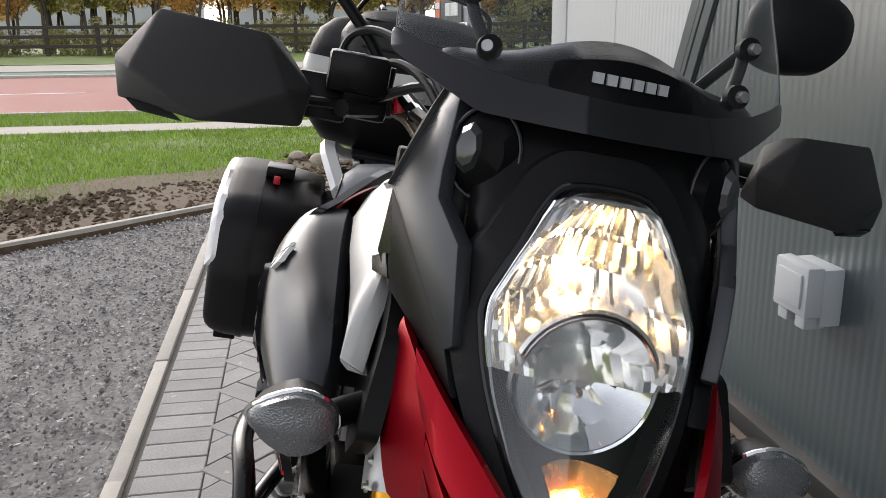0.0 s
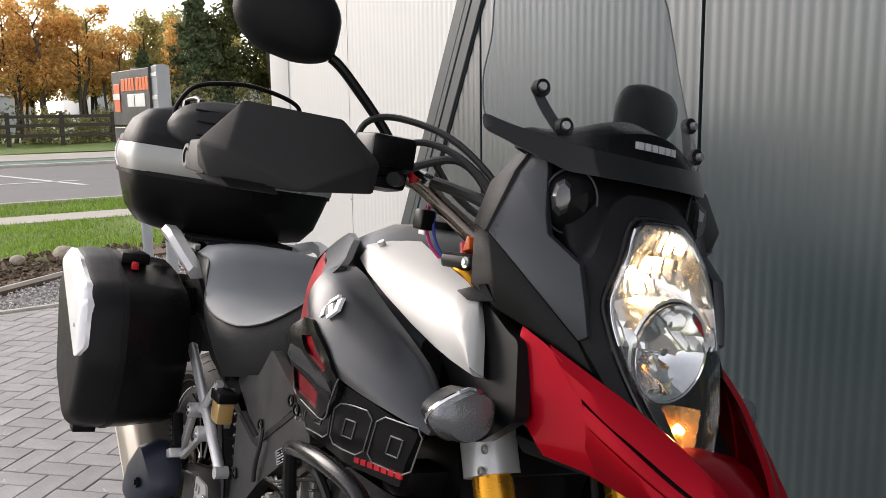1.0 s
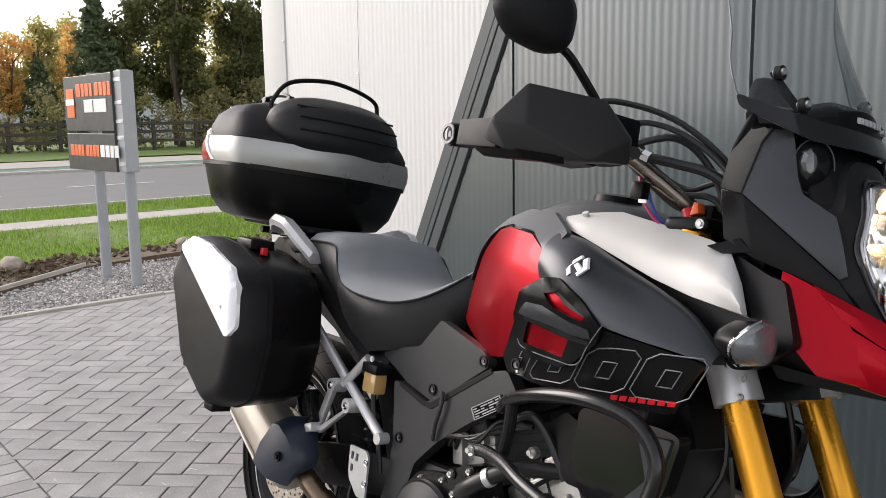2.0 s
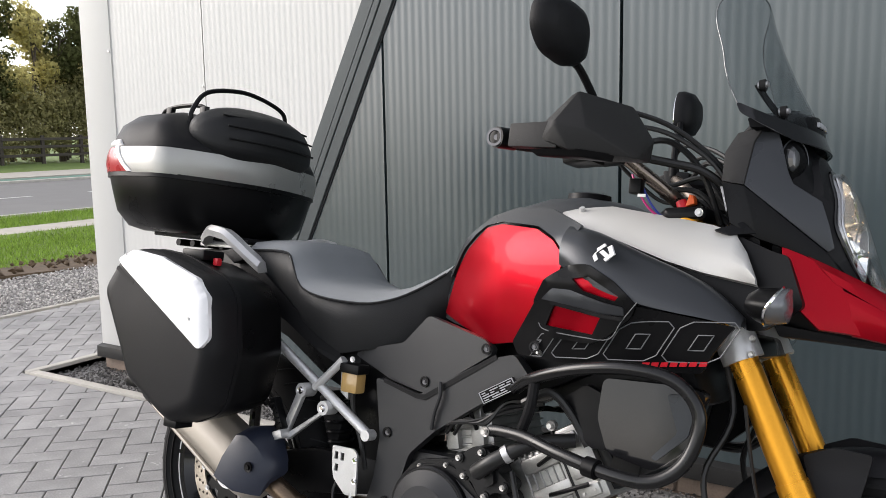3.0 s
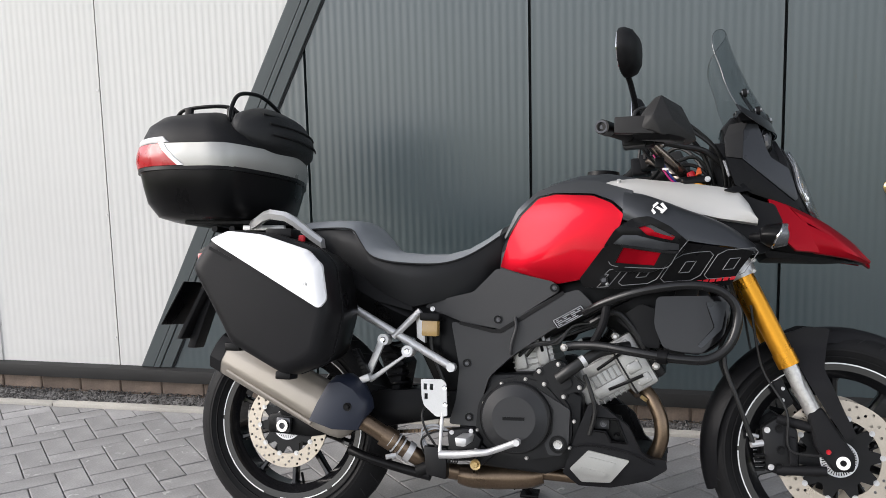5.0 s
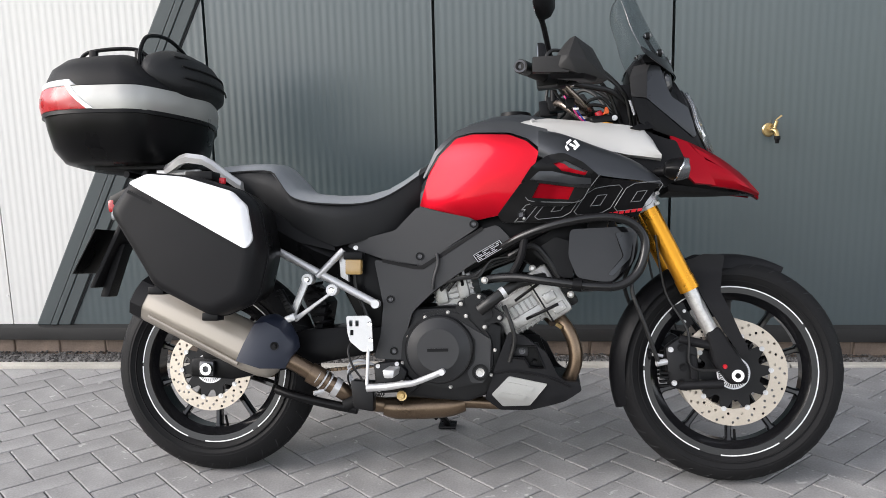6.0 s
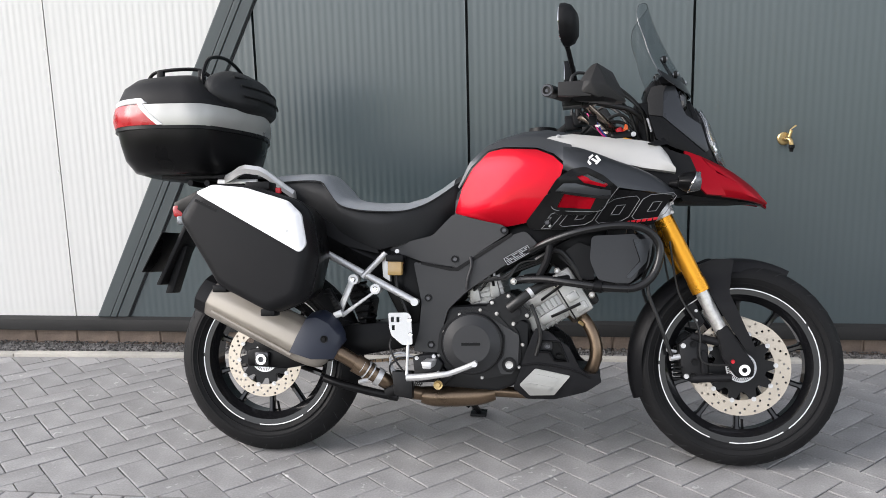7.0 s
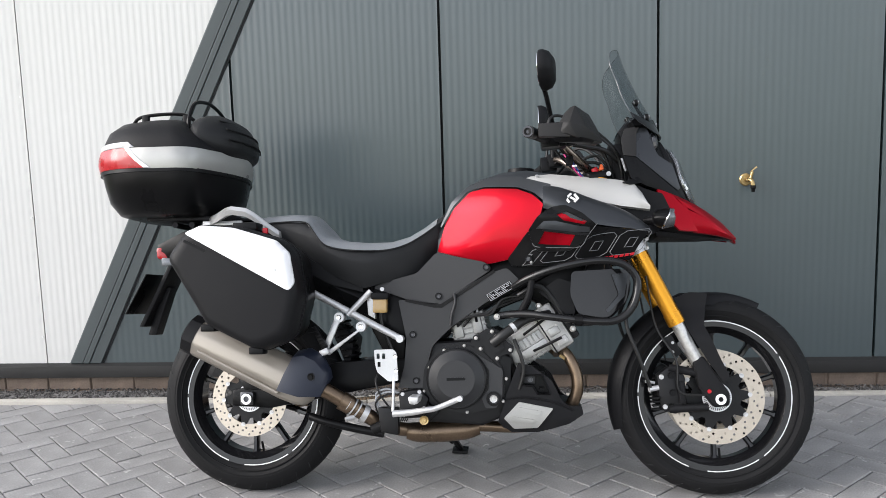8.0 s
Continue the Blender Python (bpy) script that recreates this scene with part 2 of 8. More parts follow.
_m.links.new(_s2.outputs["Fac"], _c2.inputs["Value"])
_m.links.new(_c1.outputs["Color"], _k.inputs[0])
_m.links.new(_c2.outputs["Result"], _k.inputs[1])
_m.links.new(_k.outputs[0], _mix.inputs[0])
_p = _m.nodes["Principled BSDF"]
_m.links.new(_p.inputs["Base Color"].links[0].from_socket, _mix.inputs[6])
_mix.inputs[7].default_value = (0.55, 0.545, 0.53, 1)
_m.links.new(_mix.outputs[2], _p.inputs["Base Color"])
SAND = mat("jointing_sand", (0.12, 0.115, 0.105), 0.95, vary=0.3, scale=12, bump=0.5, bump_scale=120)
KERB = mat("pale_concrete_edging", (0.42, 0.40, 0.36), 0.85, vary=0.22, scale=7, bump=0.5, bump_scale=140)
BRICK = mat("brown_brick", (0.185, 0.142, 0.113), 0.85, vary=0.4, scale=11, bump=0.6, bump_scale=110, rand=0.2)
MORTAR = mat("mortar", (0.25, 0.19, 0.15), 0.95, vary=0.2, scale=20, bump=0.5)
GRAVELBASE = mat("gravel_bed", (0.21, 0.205, 0.20), 0.95, vary=0.5, scale=60, bump=0.8, bump_scale=60)
STONE = mat("gravel_stone", (0.54, 0.52, 0.505), 0.85, vary=0.25, scale=40, bump=0.4, bump_scale=90, rand=0.58)
ROCK = mat("brown_rock", (0.30, 0.26, 0.21), 0.9, vary=0.4, scale=14, bump=0.6, bump_scale=60)
DARKSTONE = mat("dark_gravel_stone", (0.11, 0.105, 0.10), 0.8, vary=0.3, scale=40, bump=0.4, rand=0.45)
SOIL = mat("bare_soil", (0.11, 0.078, 0.05), 0.95, vary=0.5, scale=9, bump=0.9, bump_scale=40)
GRASSBASE = mat("grass_ground", (0.12, 0.18, 0.035), 0.9, vary=0.4, scale=2.5, bump=0.8, bump_scale=60)
BLADE = leaf("grass_blade", (0.20, 0.31, 0.06))
PATHC = mat("concrete_footpath", (0.40, 0.375, 0.33), 0.9, vary=0.18, scale=3, bump=0.4)
ASPHALT = mat("grey_asphalt", (0.16, 0.158, 0.155), 0.9, vary=0.2, scale=1.5, bump=0.5, bump_scale=80)
REDASPHALT = mat("red_asphalt", (0.34, 0.15, 0.13), 0.9, vary=0.15, scale=1.5, bump=0.5, bump_scale=80)
GREENASPHALT = mat("green_asphalt", (0.10, 0.19, 0.15), 0.9, vary=0.2, scale=2, bump=0.4)
WHITELINE = mat("road_paint", (0.62, 0.62, 0.6), 0.8, vary=0.2, scale=8)
BARK = mat("bark", (0.085, 0.068, 0.052), 0.9, vary=0.35, scale=8, bump=0.8, bump_scale=30)
LEAFGOLD = leaf("autumn_leaf", (0.74, 0.50, 0.20), 0.6)
LEAFOLIVE = leaf("olive_leaf", (0.52, 0.47, 0.20), 0.6)
LEAFGREEN = leaf("conifer_leaf", (0.13, 0.165, 0.09), 0.4)
LEAFDARK = leaf("dark_leaf", (0.11, 0.12, 0.05), 0.4)
HEDGE = leaf("hedge_leaf", (0.33, 0.31, 0.15), 0.5)
FENCEWOOD = mat("dark_fence_wood", (0.05, 0.042, 0.034), 0.85, vary=0.35, scale=6, bump=0.6, bump_scale=60)
POST = mat("grey_post_paint", (0.30, 0.32, 0.34), 0.45, vary=0.08)
SIGNDARK = mat("dark_sign_board", (0.035, 0.042, 0.04), 0.4, vary=0.1)
SIGNORANGE = mat("orange_sign_paint", (0.72, 0.14, 0.025), 0.5)
SIGNWHITE = mat("white_sign_paint", (0.75, 0.75, 0.74), 0.5)
PALE = mat("pale_far_building", (0.5, 0.52, 0.55), 0.7, vary=0.1, scale=0.5)
ROOFGREY = mat("far_roof", (0.22, 0.23, 0.25), 0.7, vary=0.1, scale=0.5)

# ---------------------------------------------------------------- building helpers
from mathutils.geometry import delaunay_2d_cdt


def part(name, bm, material, parent=None, label="", smooth=32.0):
    """Links a bmesh as one mesh object under a thing or a part."""
    bmesh.ops.recalc_face_normals(bm, faces=bm.faces)
    me = bpy.data.meshes.new(name)
    bm.to_mesh(me)
    bm.free()
    me.materials.append(material)
    if smooth:
        me.polygons.foreach_set("use_smooth", [True] * len(me.polygons))
        me.set_sharp_from_angle(angle=radians(smooth))
    ob = new(name, me)
    ob.parent = parent
    if label:
        tagged(ob, label)
    return ob


def thing(name, label, category, m=None, group="", kind=""):
    ob = new(name)
    ob.empty_display_size = 0.1
    if m is not None:
        ob.matrix_world = m
    return tagged(ob, label, category, group, kind)


def catmull(pts, n=6, closed=False):
    pts = [Vector(p) for p in pts]
    out, k = [], len(pts)
    for i in range(k if closed else k - 1):
        if closed:
            a, b, c, d = (pts[(i + j - 1) % k] for j in range(4))
        else:
            a, b, c, d = pts[max(i - 1, 0)], pts[i], pts[i + 1], pts[min(i + 2, k - 1)]
        for s in range(n):
            t = s / n
            out.append(0.5 * (2 * b + (c - a) * t + (2 * a - 5 * b + 4 * c - d) * t * t + (3 * b - a - 3 * c + d) * t ** 3))
    if not closed:
        out.append(pts[-1])
    return out


def rounded(pts, r=0.01, n=4):
    """A polygon with its corners rounded."""
    out, k = [], len(pts)
    for i in range(k):
        a, b, c = Vector(pts[i - 1]), Vector(pts[i]), Vector(pts[(i + 1) % k])
        u, v = a - b, c - b
        d = min(r, u.length * 0.45, v.length * 0.45)
        p, q = b + u.normalized() * d, b + v.normalized() * d
        for s in range(n + 1):
            t = s / n
            out.append((1 - t) ** 2 * p + 2 * t * (1 - t) * b + t * t * q)
    return out


def tube(pts, r, n=10, smooth=6, bm=None, closed=False, flat=1.0):
    """A round bar swept along a smooth line; r may be one radius or one per point."""
    bm = bm or bmesh.new()
    line = catmull(pts, smooth, closed) if smooth else [Vector(p) for p in pts]
    k = len(line)
    rings, up = [], None
    for i, p in enumerate(line):
        d = (line[(i + 1) % k] - line[i - 1]) if closed else (line[min(i + 1, k - 1)] - line[max(i - 1, 0)])
        d.normalize()
        if up is None:
            up = d.orthogonal().normalized()
        up = (up - d * up.dot(d)).normalized()
        side = d.cross(up)
        rad = r if not isinstance(r, (list, tuple)) else r[min(int(i / max(smooth, 1)), len(r) - 1)] + (
            (r[min(int(i / max(smooth, 1)) + 1, len(r) - 1)] - r[min(int(i / max(smooth, 1)), len(r) - 1)]) * ((i % max(smooth, 1)) / max(smooth, 1)))
        rings.append([bm.verts.new(p + (up * math.cos(a) + side * math.sin(a) * flat) * rad) for a in (2 * math.pi * j / n for j in range(n))])
    for i in range(k if closed else k - 1):
        a, b = rings[i], rings[(i + 1) % k]
        for j in range(n):
            bm.faces.new((a[j], a[(j + 1) % n], b[(j + 1) % n], b[j]))
    if not closed:
        bm.faces.new(rings[0][::-1])
        bm.faces.new(rings[-1])
    return bm


def loft(rings, bm=None, cap=True, closed_ring=True):
    """Skin over rings of equal count."""
    bm = bm or bmesh.new()
    vs = [[bm.verts.new(p) for p in r] for r in rings]
    n = len(rings[0])
    for a, b in zip(vs, vs[1:]):
        for j in range(n if closed_ring else n - 1):
            bm.faces.new((a[j], a[(j + 1) % n], b[(j + 1) % n], b[j]))
    if cap and closed_ring:
        bm.faces.new(vs[0][::-1])
        bm.faces.new(vs[-1])
    return bm


def lathe(profile, n=48, centre=(0, 0, 0), bm=None, axis="y", closed=True):
    """Turns (radius, along) round the y axis (or x, z) through centre."""
    bm = bm or bmesh.new()
    c = Vector(centre)
    rings = []
    for i in range(n):
        a = 2 * math.pi * i / n
        ca, sa = math.cos(a), math.sin(a)
        ring = []
        for r, h in profile:
            v = {"y": (r * ca, h, r * sa), "x": (h, r * ca, r * sa), "z": (r * ca, r * sa, h)}[axis]
            ring.append(bm.verts.new(c + Vector(v)))
        rings.append(ring)
    m = len(profile)
    for i in range(n):
        a, b = rings[i], rings[(i + 1) % n]
        for j in range(m if closed else m - 1):
            bm.faces.new((a[j], a[(j + 1) % m], b[(j + 1) % m], b[j]))
    if not closed:
        for j in (0, m - 1):
            if profile[j][0] > 1e-6:
                bm.faces.new([r[j] for r in rings])
    bmesh.ops.remove_doubles(bm, verts=bm.verts, dist=1e-6)
    return bm


def rod(a, b, r, n=12, bm=None, r2=None):
    """A straight bar from a to b."""
    bm = bm or bmesh.new()
    a, b = Vector(a), Vector(b)
    d = (b - a).normalized()
    u = d.orthogonal().normalized()
    v = d.cross(u)
    r2 = r if r2 is None else r2
    ra = [bm.verts.new(a + (u * math.cos(t) + v * math.sin(t)) * r) for t in (2 * math.pi * j / n for j in range(n))]
    rb = [bm.verts.new(b + (u * math.cos(t) + v * math.sin(t)) * r2) for t in (2 * math.pi * j / n for j in range(n))]
    for j in range(n):
        bm.faces.new((ra[j], ra[(j + 1) % n], rb[(j + 1) % n], rb[j]))
    bm.faces.new(ra[::-1])
    bm.faces.new(rb)
    return bm


def bevelled(bm, width, seg=2, angle=25.0):
    if width:
        bm.normal_update()
        edges = [e for e in bm.edges if len(e.link_faces) == 2 and e.calc_face_angle(0) > radians(angle)]
        bmesh.ops.bevel(bm, geom=edges, offset=width, segments=seg, profile=0.6, affect="EDGES", clamp_overlap=True)
    return bm


def hull(pts, bevel=0.004, seg=2, bm=None):
    """A faceted solid: the hull of its corners, with worn edges."""
    h = bmesh.new()
    for p in pts:
        h.verts.new(p)
    res = bmesh.ops.convex_hull(h, input=h.verts)
    junk = [g for g in res["geom_interior"] + res["geom_unused"] if isinstance(g, bmesh.types.BMVert)]
    if junk:
        bmesh.ops.delete(h, geom=list(set(junk)), context="VERTS")
    bmesh.ops.dissolve_limit(h, angle_limit=radians(3), verts=h.verts, edges=h.edges)
    bevelled(h, bevel, seg)
    return join(bm, h) if bm else h


def join(bm, other):
    """Adds the geometry of other to bm."""
    index = {v: bm.verts.new(v.co) for v in other.verts}
    for f in other.faces:
        bm.faces.new([index[v] for v in f.verts])
    other.free()
    return bm


def box(x0, x1, y0, y1, z0, z1, bevel=0.003, seg=2, bm=None):
    h = bmesh.new()
    v = [h.verts.new((x, y, z)) for x in (x0, x1) for y in (y0, y1) for z in (z0, z1)]
    for f in ((0, 1, 3, 2), (4, 6, 7, 5), (0, 4, 5, 1), (2, 3, 7, 6), (0, 2, 6, 4), (1, 5, 7, 3)):
        h.faces.new([v[i] for i in f])
    bmesh.ops.recalc_face_normals(h, faces=h.faces)
    bevelled(h, bevel, seg)
    return join(bm, h) if bm else h


def inside(p, poly):
    hit, k = False, len(poly)
    for i in range(k):
        a, b = poly[i - 1], poly[i]
        if (a[1] > p[1]) != (b[1] > p[1]) and p[0] < (b[0] - a[0]) * (p[1] - a[1]) / (b[1] - a[1]) + a[0]:
            hit = not hit
    return hit


def sheet(outline, place, thick, grid=0.02, holes=(), creases=(), edge=0.0015, bm=None):
    """A shaped plate: an outline in two measures, draped by place(u, v, depth), with real thickness and a softened rim."""
    loops = [[Vector(p[:2]) for p in outline]] + [[Vector(p[:2]) for p in h] for h in holes]
    pts, edges, rim = [], [], []
    for loop in loops:
        dense = []
        for i, p in enumerate(loop):
            q = loop[(i + 1) % len(loop)]
            k = max(1, int((q - p).length / grid)) if grid else 1
            dense += [p.lerp(q, s / k) for s in range(k)]
        base = len(pts)
        pts += dense
        edges += [(base + i, base + (i + 1) % len(dense)) for i in range(len(dense))]
        rim.append((base, len(dense)))
    for line in creases:
        base = len(pts)
        c = [Vector(p) for p in line]
        dense = []
        for p, q in zip(c, c[1:]):
            k = max(1, int((q - p).length / grid))
            dense += [p.lerp(q, s / k) for s in range(k)]
        dense.append(c[-1])
        pts += dense
        edges += [(base + i, base + i + 1) for i in range(len(dense) - 1)]
    outer = loops[0]
    if grid:
        xs, ys = [p[0] for p in outer], [p[1] for p in outer]
        g = grid
        for i in range(int((max(xs) - min(xs)) / g) + 1):
            for j in range(int((max(ys) - min(ys)) / g) + 1):
                p = Vector((min(xs) + (i + 0.5 + 0.5 * (j % 2)) * g, min(ys) + (j + 0.5) * g))
                if inside(p, outer) and not any(inside(p, h) for h in loops[1:]):
                    if min((p - q).length for q in pts[:sum(k for _, k in rim)]) > g * 0.45:
                        pts.append(p)
    vs, _, fs, _, _, _ = delaunay_2d_cdt(pts, edges, [], 0, 1e-6)
    bm = bm or bmesh.new()
    top = [bm.verts.new(place(v.x, v.y, 0.0)) for v in vs]
    low = [bm.verts.new(place(v.x, v.y, thick)) for v in vs]
    count = {}
    for f in fs:
        c = sum((vs[i] for i in f), Vector((0, 0))) / len(f)
        if not inside(c, outer) or any(inside(c, h) for h in loops[1:]):
            continue
        bm.faces.new([top[i] for i in f])
        bm.faces.new([low[i] for i in reversed(f)])
        for i in range(len(f)):
            a, b = f[i], f[(i + 1) % len(f)]
            count[(min(a, b), max(a, b))] = count.get((min(a, b), max(a, b)), 0) + 1
    for (a, b), k in count.items():
        if k == 1:
            bm.faces.new((top[a], top[b], low[b], low[a]))
    loose = [v for v in bm.verts if not v.link_faces]
    if loose:
        bmesh.ops.delete(bm, geom=loose, context="VERTS")
    return bm


def side_panel(outline, surf, thick=0.006, side=-1, round_r=0.008, grid=0.018, holes=(), creases=()):
    """A body panel drawn from the side (x, z) and bowed outwards by surf(x, z)."""
    out = rounded(outline, round_r) if round_r else outline
    return sheet(out, lambda u, v, d: (u, side * (surf(u, v) - d), v), thick, grid, holes, creases)


def flat(w):
    return lambda x, z: w


def bolt(at, r=0.007, h=0.006, side=-1, bm=None):
    x, w, z = at
    b = lathe([(0, 0), (r * 0.5, 0.0), (r * 0.5, h * 0.55), (r, h * 0.4), (r, h), (0, h)], 10, (0, 0, 0), None, "y", False)
    for v in b.verts:
        v.co = Vector((x + v.co.x, side * (w + h - v.co.y), z + v.co.z))
    return join(bm, b) if bm else b

# ---------------------------------------------------------------- the setting: ground, road, wall
YW = 1.268            # face of the cladding
WX = -2.350           # the building's corner
rng = np.random.default_rng(4)


def slab(name, pts, z, depth, material, label, category, kind="structure", grid=0.0, rough=0.0):
    """A piece of ground: an outline in plan, with thickness."""
    def place(u, v, d):
        h = noise.noise((u * 0.7, v * 0.7, 3)) * rough if rough else 0
        return (u, v, z + h - d)
    ob = part(name, sheet(pts, place, depth, grid), material, None)
    return tagged(ob, label, category, "", kind)


def cloud_mesh(name, verts, faces, material, parent, label, category="", kind="stuff"):
    me = bpy.data.meshes.new(name)
    me.from_pydata(verts.tolist() if hasattr(verts, "tolist") else verts, [], faces.tolist() if hasattr(faces, "tolist") else faces)
    me.materials.append(material)
    ob = new(name, me)
    ob.parent = parent
    return tagged(ob, label, category, "", kind)


def scatter_stones(name, xy, z, size, material, label):
    """Loose stones: each an uneven eight-sided pebble."""
    base = np.array([(1, 0, 0), (-1, 0, 0), (0, 1, 0), (0, -1, 0), (0, 0, 1), (0, 0, -1)], float)
    tri = np.array([(0, 2, 4), (2, 1, 4), (1, 3, 4), (3, 0, 4), (2, 0, 5), (1, 2, 5), (3, 1, 5), (0, 3, 5)])
    n = len(xy)
    s = size * rng.uniform(0.55, 1.25, (n, 1, 1)) * rng.uniform(0.6, 1.15, (n, 1, 3))
    v = base[None] * s + rng.normal(0, 0.22, (n, 6, 3)) * s
    a = rng.uniform(0, 6.28, n)
    b = rng.uniform(-0.6, 0.6, n)
    ca, sa, cb, sb = np.cos(a), np.sin(a), np.cos(b), np.sin(b)
    x, y, w = v[..., 0], v[..., 1], v[..., 2] * 0.75
    x, w = x * cb[:, None] - w * sb[:, None], x * sb[:, None] + w * cb[:, None]
    x, y = x * ca[:, None] - y * sa[:, None], x * sa[:, None] + y * ca[:, None]
    v = np.stack([x + xy[:, :1], y + xy[:, 1:2], w + z + rng.uniform(-0.3, 0.35, (n, 1)) * size], -1).reshape(-1, 3)
    f = (tri[None] + 6 * np.arange(n)[:, None, None]).reshape(-1, 3)
    return cloud_mesh(name, v, f, material, None, label, "gravel")


def area(x0, x1, y0, y1, count):
    return np.stack([rng.uniform(x0, x1, count), rng.uniform(y0, y1, count)], 1)


slab("ground", [(-900, -900), (900, -900), (900, 900), (-900, 900)], -0.10, 0.3, GRASSBASE, "open grassy ground reaching to the horizon", "ground")
slab("lawn", [(-9.0, -30), (-9.0, 40), (-6.2, 40), (-6.2, 0.9), (-3.6, -2.25), (6.4, -14.2), (6.4, -30)], -0.03, 0.08, GRASSBASE,
     "green lawn between gravel bed and footpath", "lawn", grid=0.6, rough=0.05)
slab("soil_strip", [(-6.35, 40), (-5.68, 40), (-5.68, 1.28), (-3.1, -1.8), (7.1, -14), (5.2, -14), (-3.6, -4.2), (-5.15, -2.5), (-5.75, -0.9), (-6.5, 0.5), (-6.35, 1.6)], 0.0, 0.08, SOIL,
     "strip of bare brown soil along the lawn edge", "soil", grid=0.12, rough=0.05)
slab("footpath", [(-9.85, -40), (-9.05, -40), (-9.05, 50), (-9.85, 50)], -0.015, 0.08, PATHC, "pale concrete footpath through the grass", "footpath")
slab("verge", [(-11.45, -40), (-9.85, -40), (-9.85, 50), (-11.45, 50)], -0.03, 0.07, GRASSBASE, "narrow grass verge beside the road", "verge", grid=0.7, rough=0.04)
slab("road", [(-21.6, -1.6), (-11.5, -1.6), (-11.5, 60), (-21.6, 60)], -0.05, 0.05, ASPHALT, "grey asphalt road behind the verge", "road")
slab("red_lane", [(-21.6, -60), (-11.5, -60), (-11.5, -1.6), (-21.6, -1.6)], -0.046, 0.05, REDASPHALT, "red surfaced stretch of road", "road")
slab("green_lane", [(-24.0, -60), (-21.9, -60), (-21.9, 60), (-24.0, 60)], -0.03, 0.06, GREENASPHALT, "green surfaced cycle lane across the road", "cycle lane")
slab("far_footpath", [(-28.0, -60), (-24.1, -60), (-24.1, 60), (-28.0, 60)], 0.0, 0.08, PATHC, "pale pavement on the far side of the road", "pavement")
slab("far_grass", [(-40, -70), (-28.1, -70), (-28.1, 70), (-40, 70)], 0.0, 0.1, GRASSBASE, "bright grass bank below the fence", "grass", grid=2.0, rough=0.15)
for k, y in enumerate((-20, -13, -6, 1, 4.2, 7.4, 10.6, 13.8, 17)):
    slab("road_marking", [(-16.1, y), (-15.98, y), (-15.98, y + 1.8), (-16.1, y + 1.8)], -0.041, 0.004, WHITELINE, "white painted centre dash on the road", "road marking")
slab("road_marking", [(-19.4, 1.4), (-14.8, 2.6), (-14.8, 2.72), (-19.4, 1.52)], -0.041, 0.004, WHITELINE, "white painted slanting line on the road", "road marking")
part("verge_kerb", box(-11.55, -11.43, -40, 50, -0.12, 0.015, 0.01), KERB, None)
tagged(bpy.data.objects["verge_kerb"], "pale concrete kerb between verge and road", "kerb", "", "structure")
part("far_kerb", box(-21.9, -21.6, -60, 60, -0.12, 0.02, 0.01), KERB, None)
tagged(bpy.data.objects["far_kerb"], "pale concrete kerb on the far roadside", "kerb", "", "structure")

# gravel beds and edging
slab("gravel_bed", [(-3.95, 1.5), (-5.64, 1.25), (-3.1, -1.75), (4, -10), (9, -10), (9, -0.63), (-3.8, -0.63)], -0.03, 0.1, GRAVELBASE,
     "bed of pale grey gravel beside the paving", "gravel bed", grid=0.15, rough=0.02)
slab("gravel_margin", [(-4.2, 8), (-5.64, 8), (-5.64, 1.25), (-3.95, 1.5)], -0.03, 0.1, GRAVELBASE, "strip of pale gravel along the lawn", "gravel bed")
g = area(-4.6, 2.4, -3.6, -0.63, 30000)
g = g[(g[:, 1] > -1.75 - (g[:, 0] + 3.1) * 1.18) | (g[:, 0] > -0.5)]
scatter_stones("gravel", g, -0.018, 0.0105, STONE, "loose pale grey gravel stones in the bed")
g = area(-5.7, -3.8, -0.9, 5.0, 16000)
g = g[(g[:, 1] > 1.25 + (-5.64 - g[:, 0]) * 1.18) & ((g[:, 0] < -3.93) | (g[:, 1] < -0.63))]
scatter_stones("gravel", g, -0.018, 0.0125, STONE, "loose pale grey gravel stones along the lawn")
slab("gravel_strip", [(-2.475, 0.95), (9, 1.17), (9, YW + 0.3), (WX + 0.2, YW + 0.3), (WX + 0.2, 4.5), (-2.475, 4.5)], -0.036, 0.1, GRAVELBASE, "narrow gravel strip at the foot of the wall", "gravel strip")
g = np.concatenate([area(-2.47, 4.5, 0.96, YW + 0.04, 10000), area(-2.47, WX + 0.02, YW, 3.5, 1800)])
scatter_stones("gravel", g, -0.024, 0.0080, DARKSTONE, "small dark gravel along the wall base")
part("edging_board", sheet([(-5.70, 1.27), (-5.66, 1.24), (-3.12, -1.78), (6, -12.4), (5.94, -12.46), (-3.16, -1.82)], lambda u, v, d: (u, v, 0.03 - d), 0.1, 0), KERB, None)
tagged(bpy.data.objects["edging_board"], "thin pale edging between gravel and soil", "edging", "", "structure")


def kerb_run(a, b, count, wide, label):
    a, b = Vector((*a, 0)), Vector((*b, 0))
    d = (b - a) / count
    u = d.normalized()
    n = Vector((-u.y, u.x, 0)) * wide
    base = thing("edging_kerb", label, "kerb", Matrix.Translation(a), kind="structure")
    for i in range(count):
        p, q = a + d * i + u * 0.002, a + d * (i + 1) - u * 0.002
        lift = 0.012 + 0.004 * math.sin(i * 2.3)
        bm = hull([v + Vector((0, 0, h)) for v in (p, q, p + n, q + n) for h in (-0.12, lift)], 0.006, 2)
        for v in bm.verts:
            v.co -= a
        part("kerb_stone", bm, KERB, base)


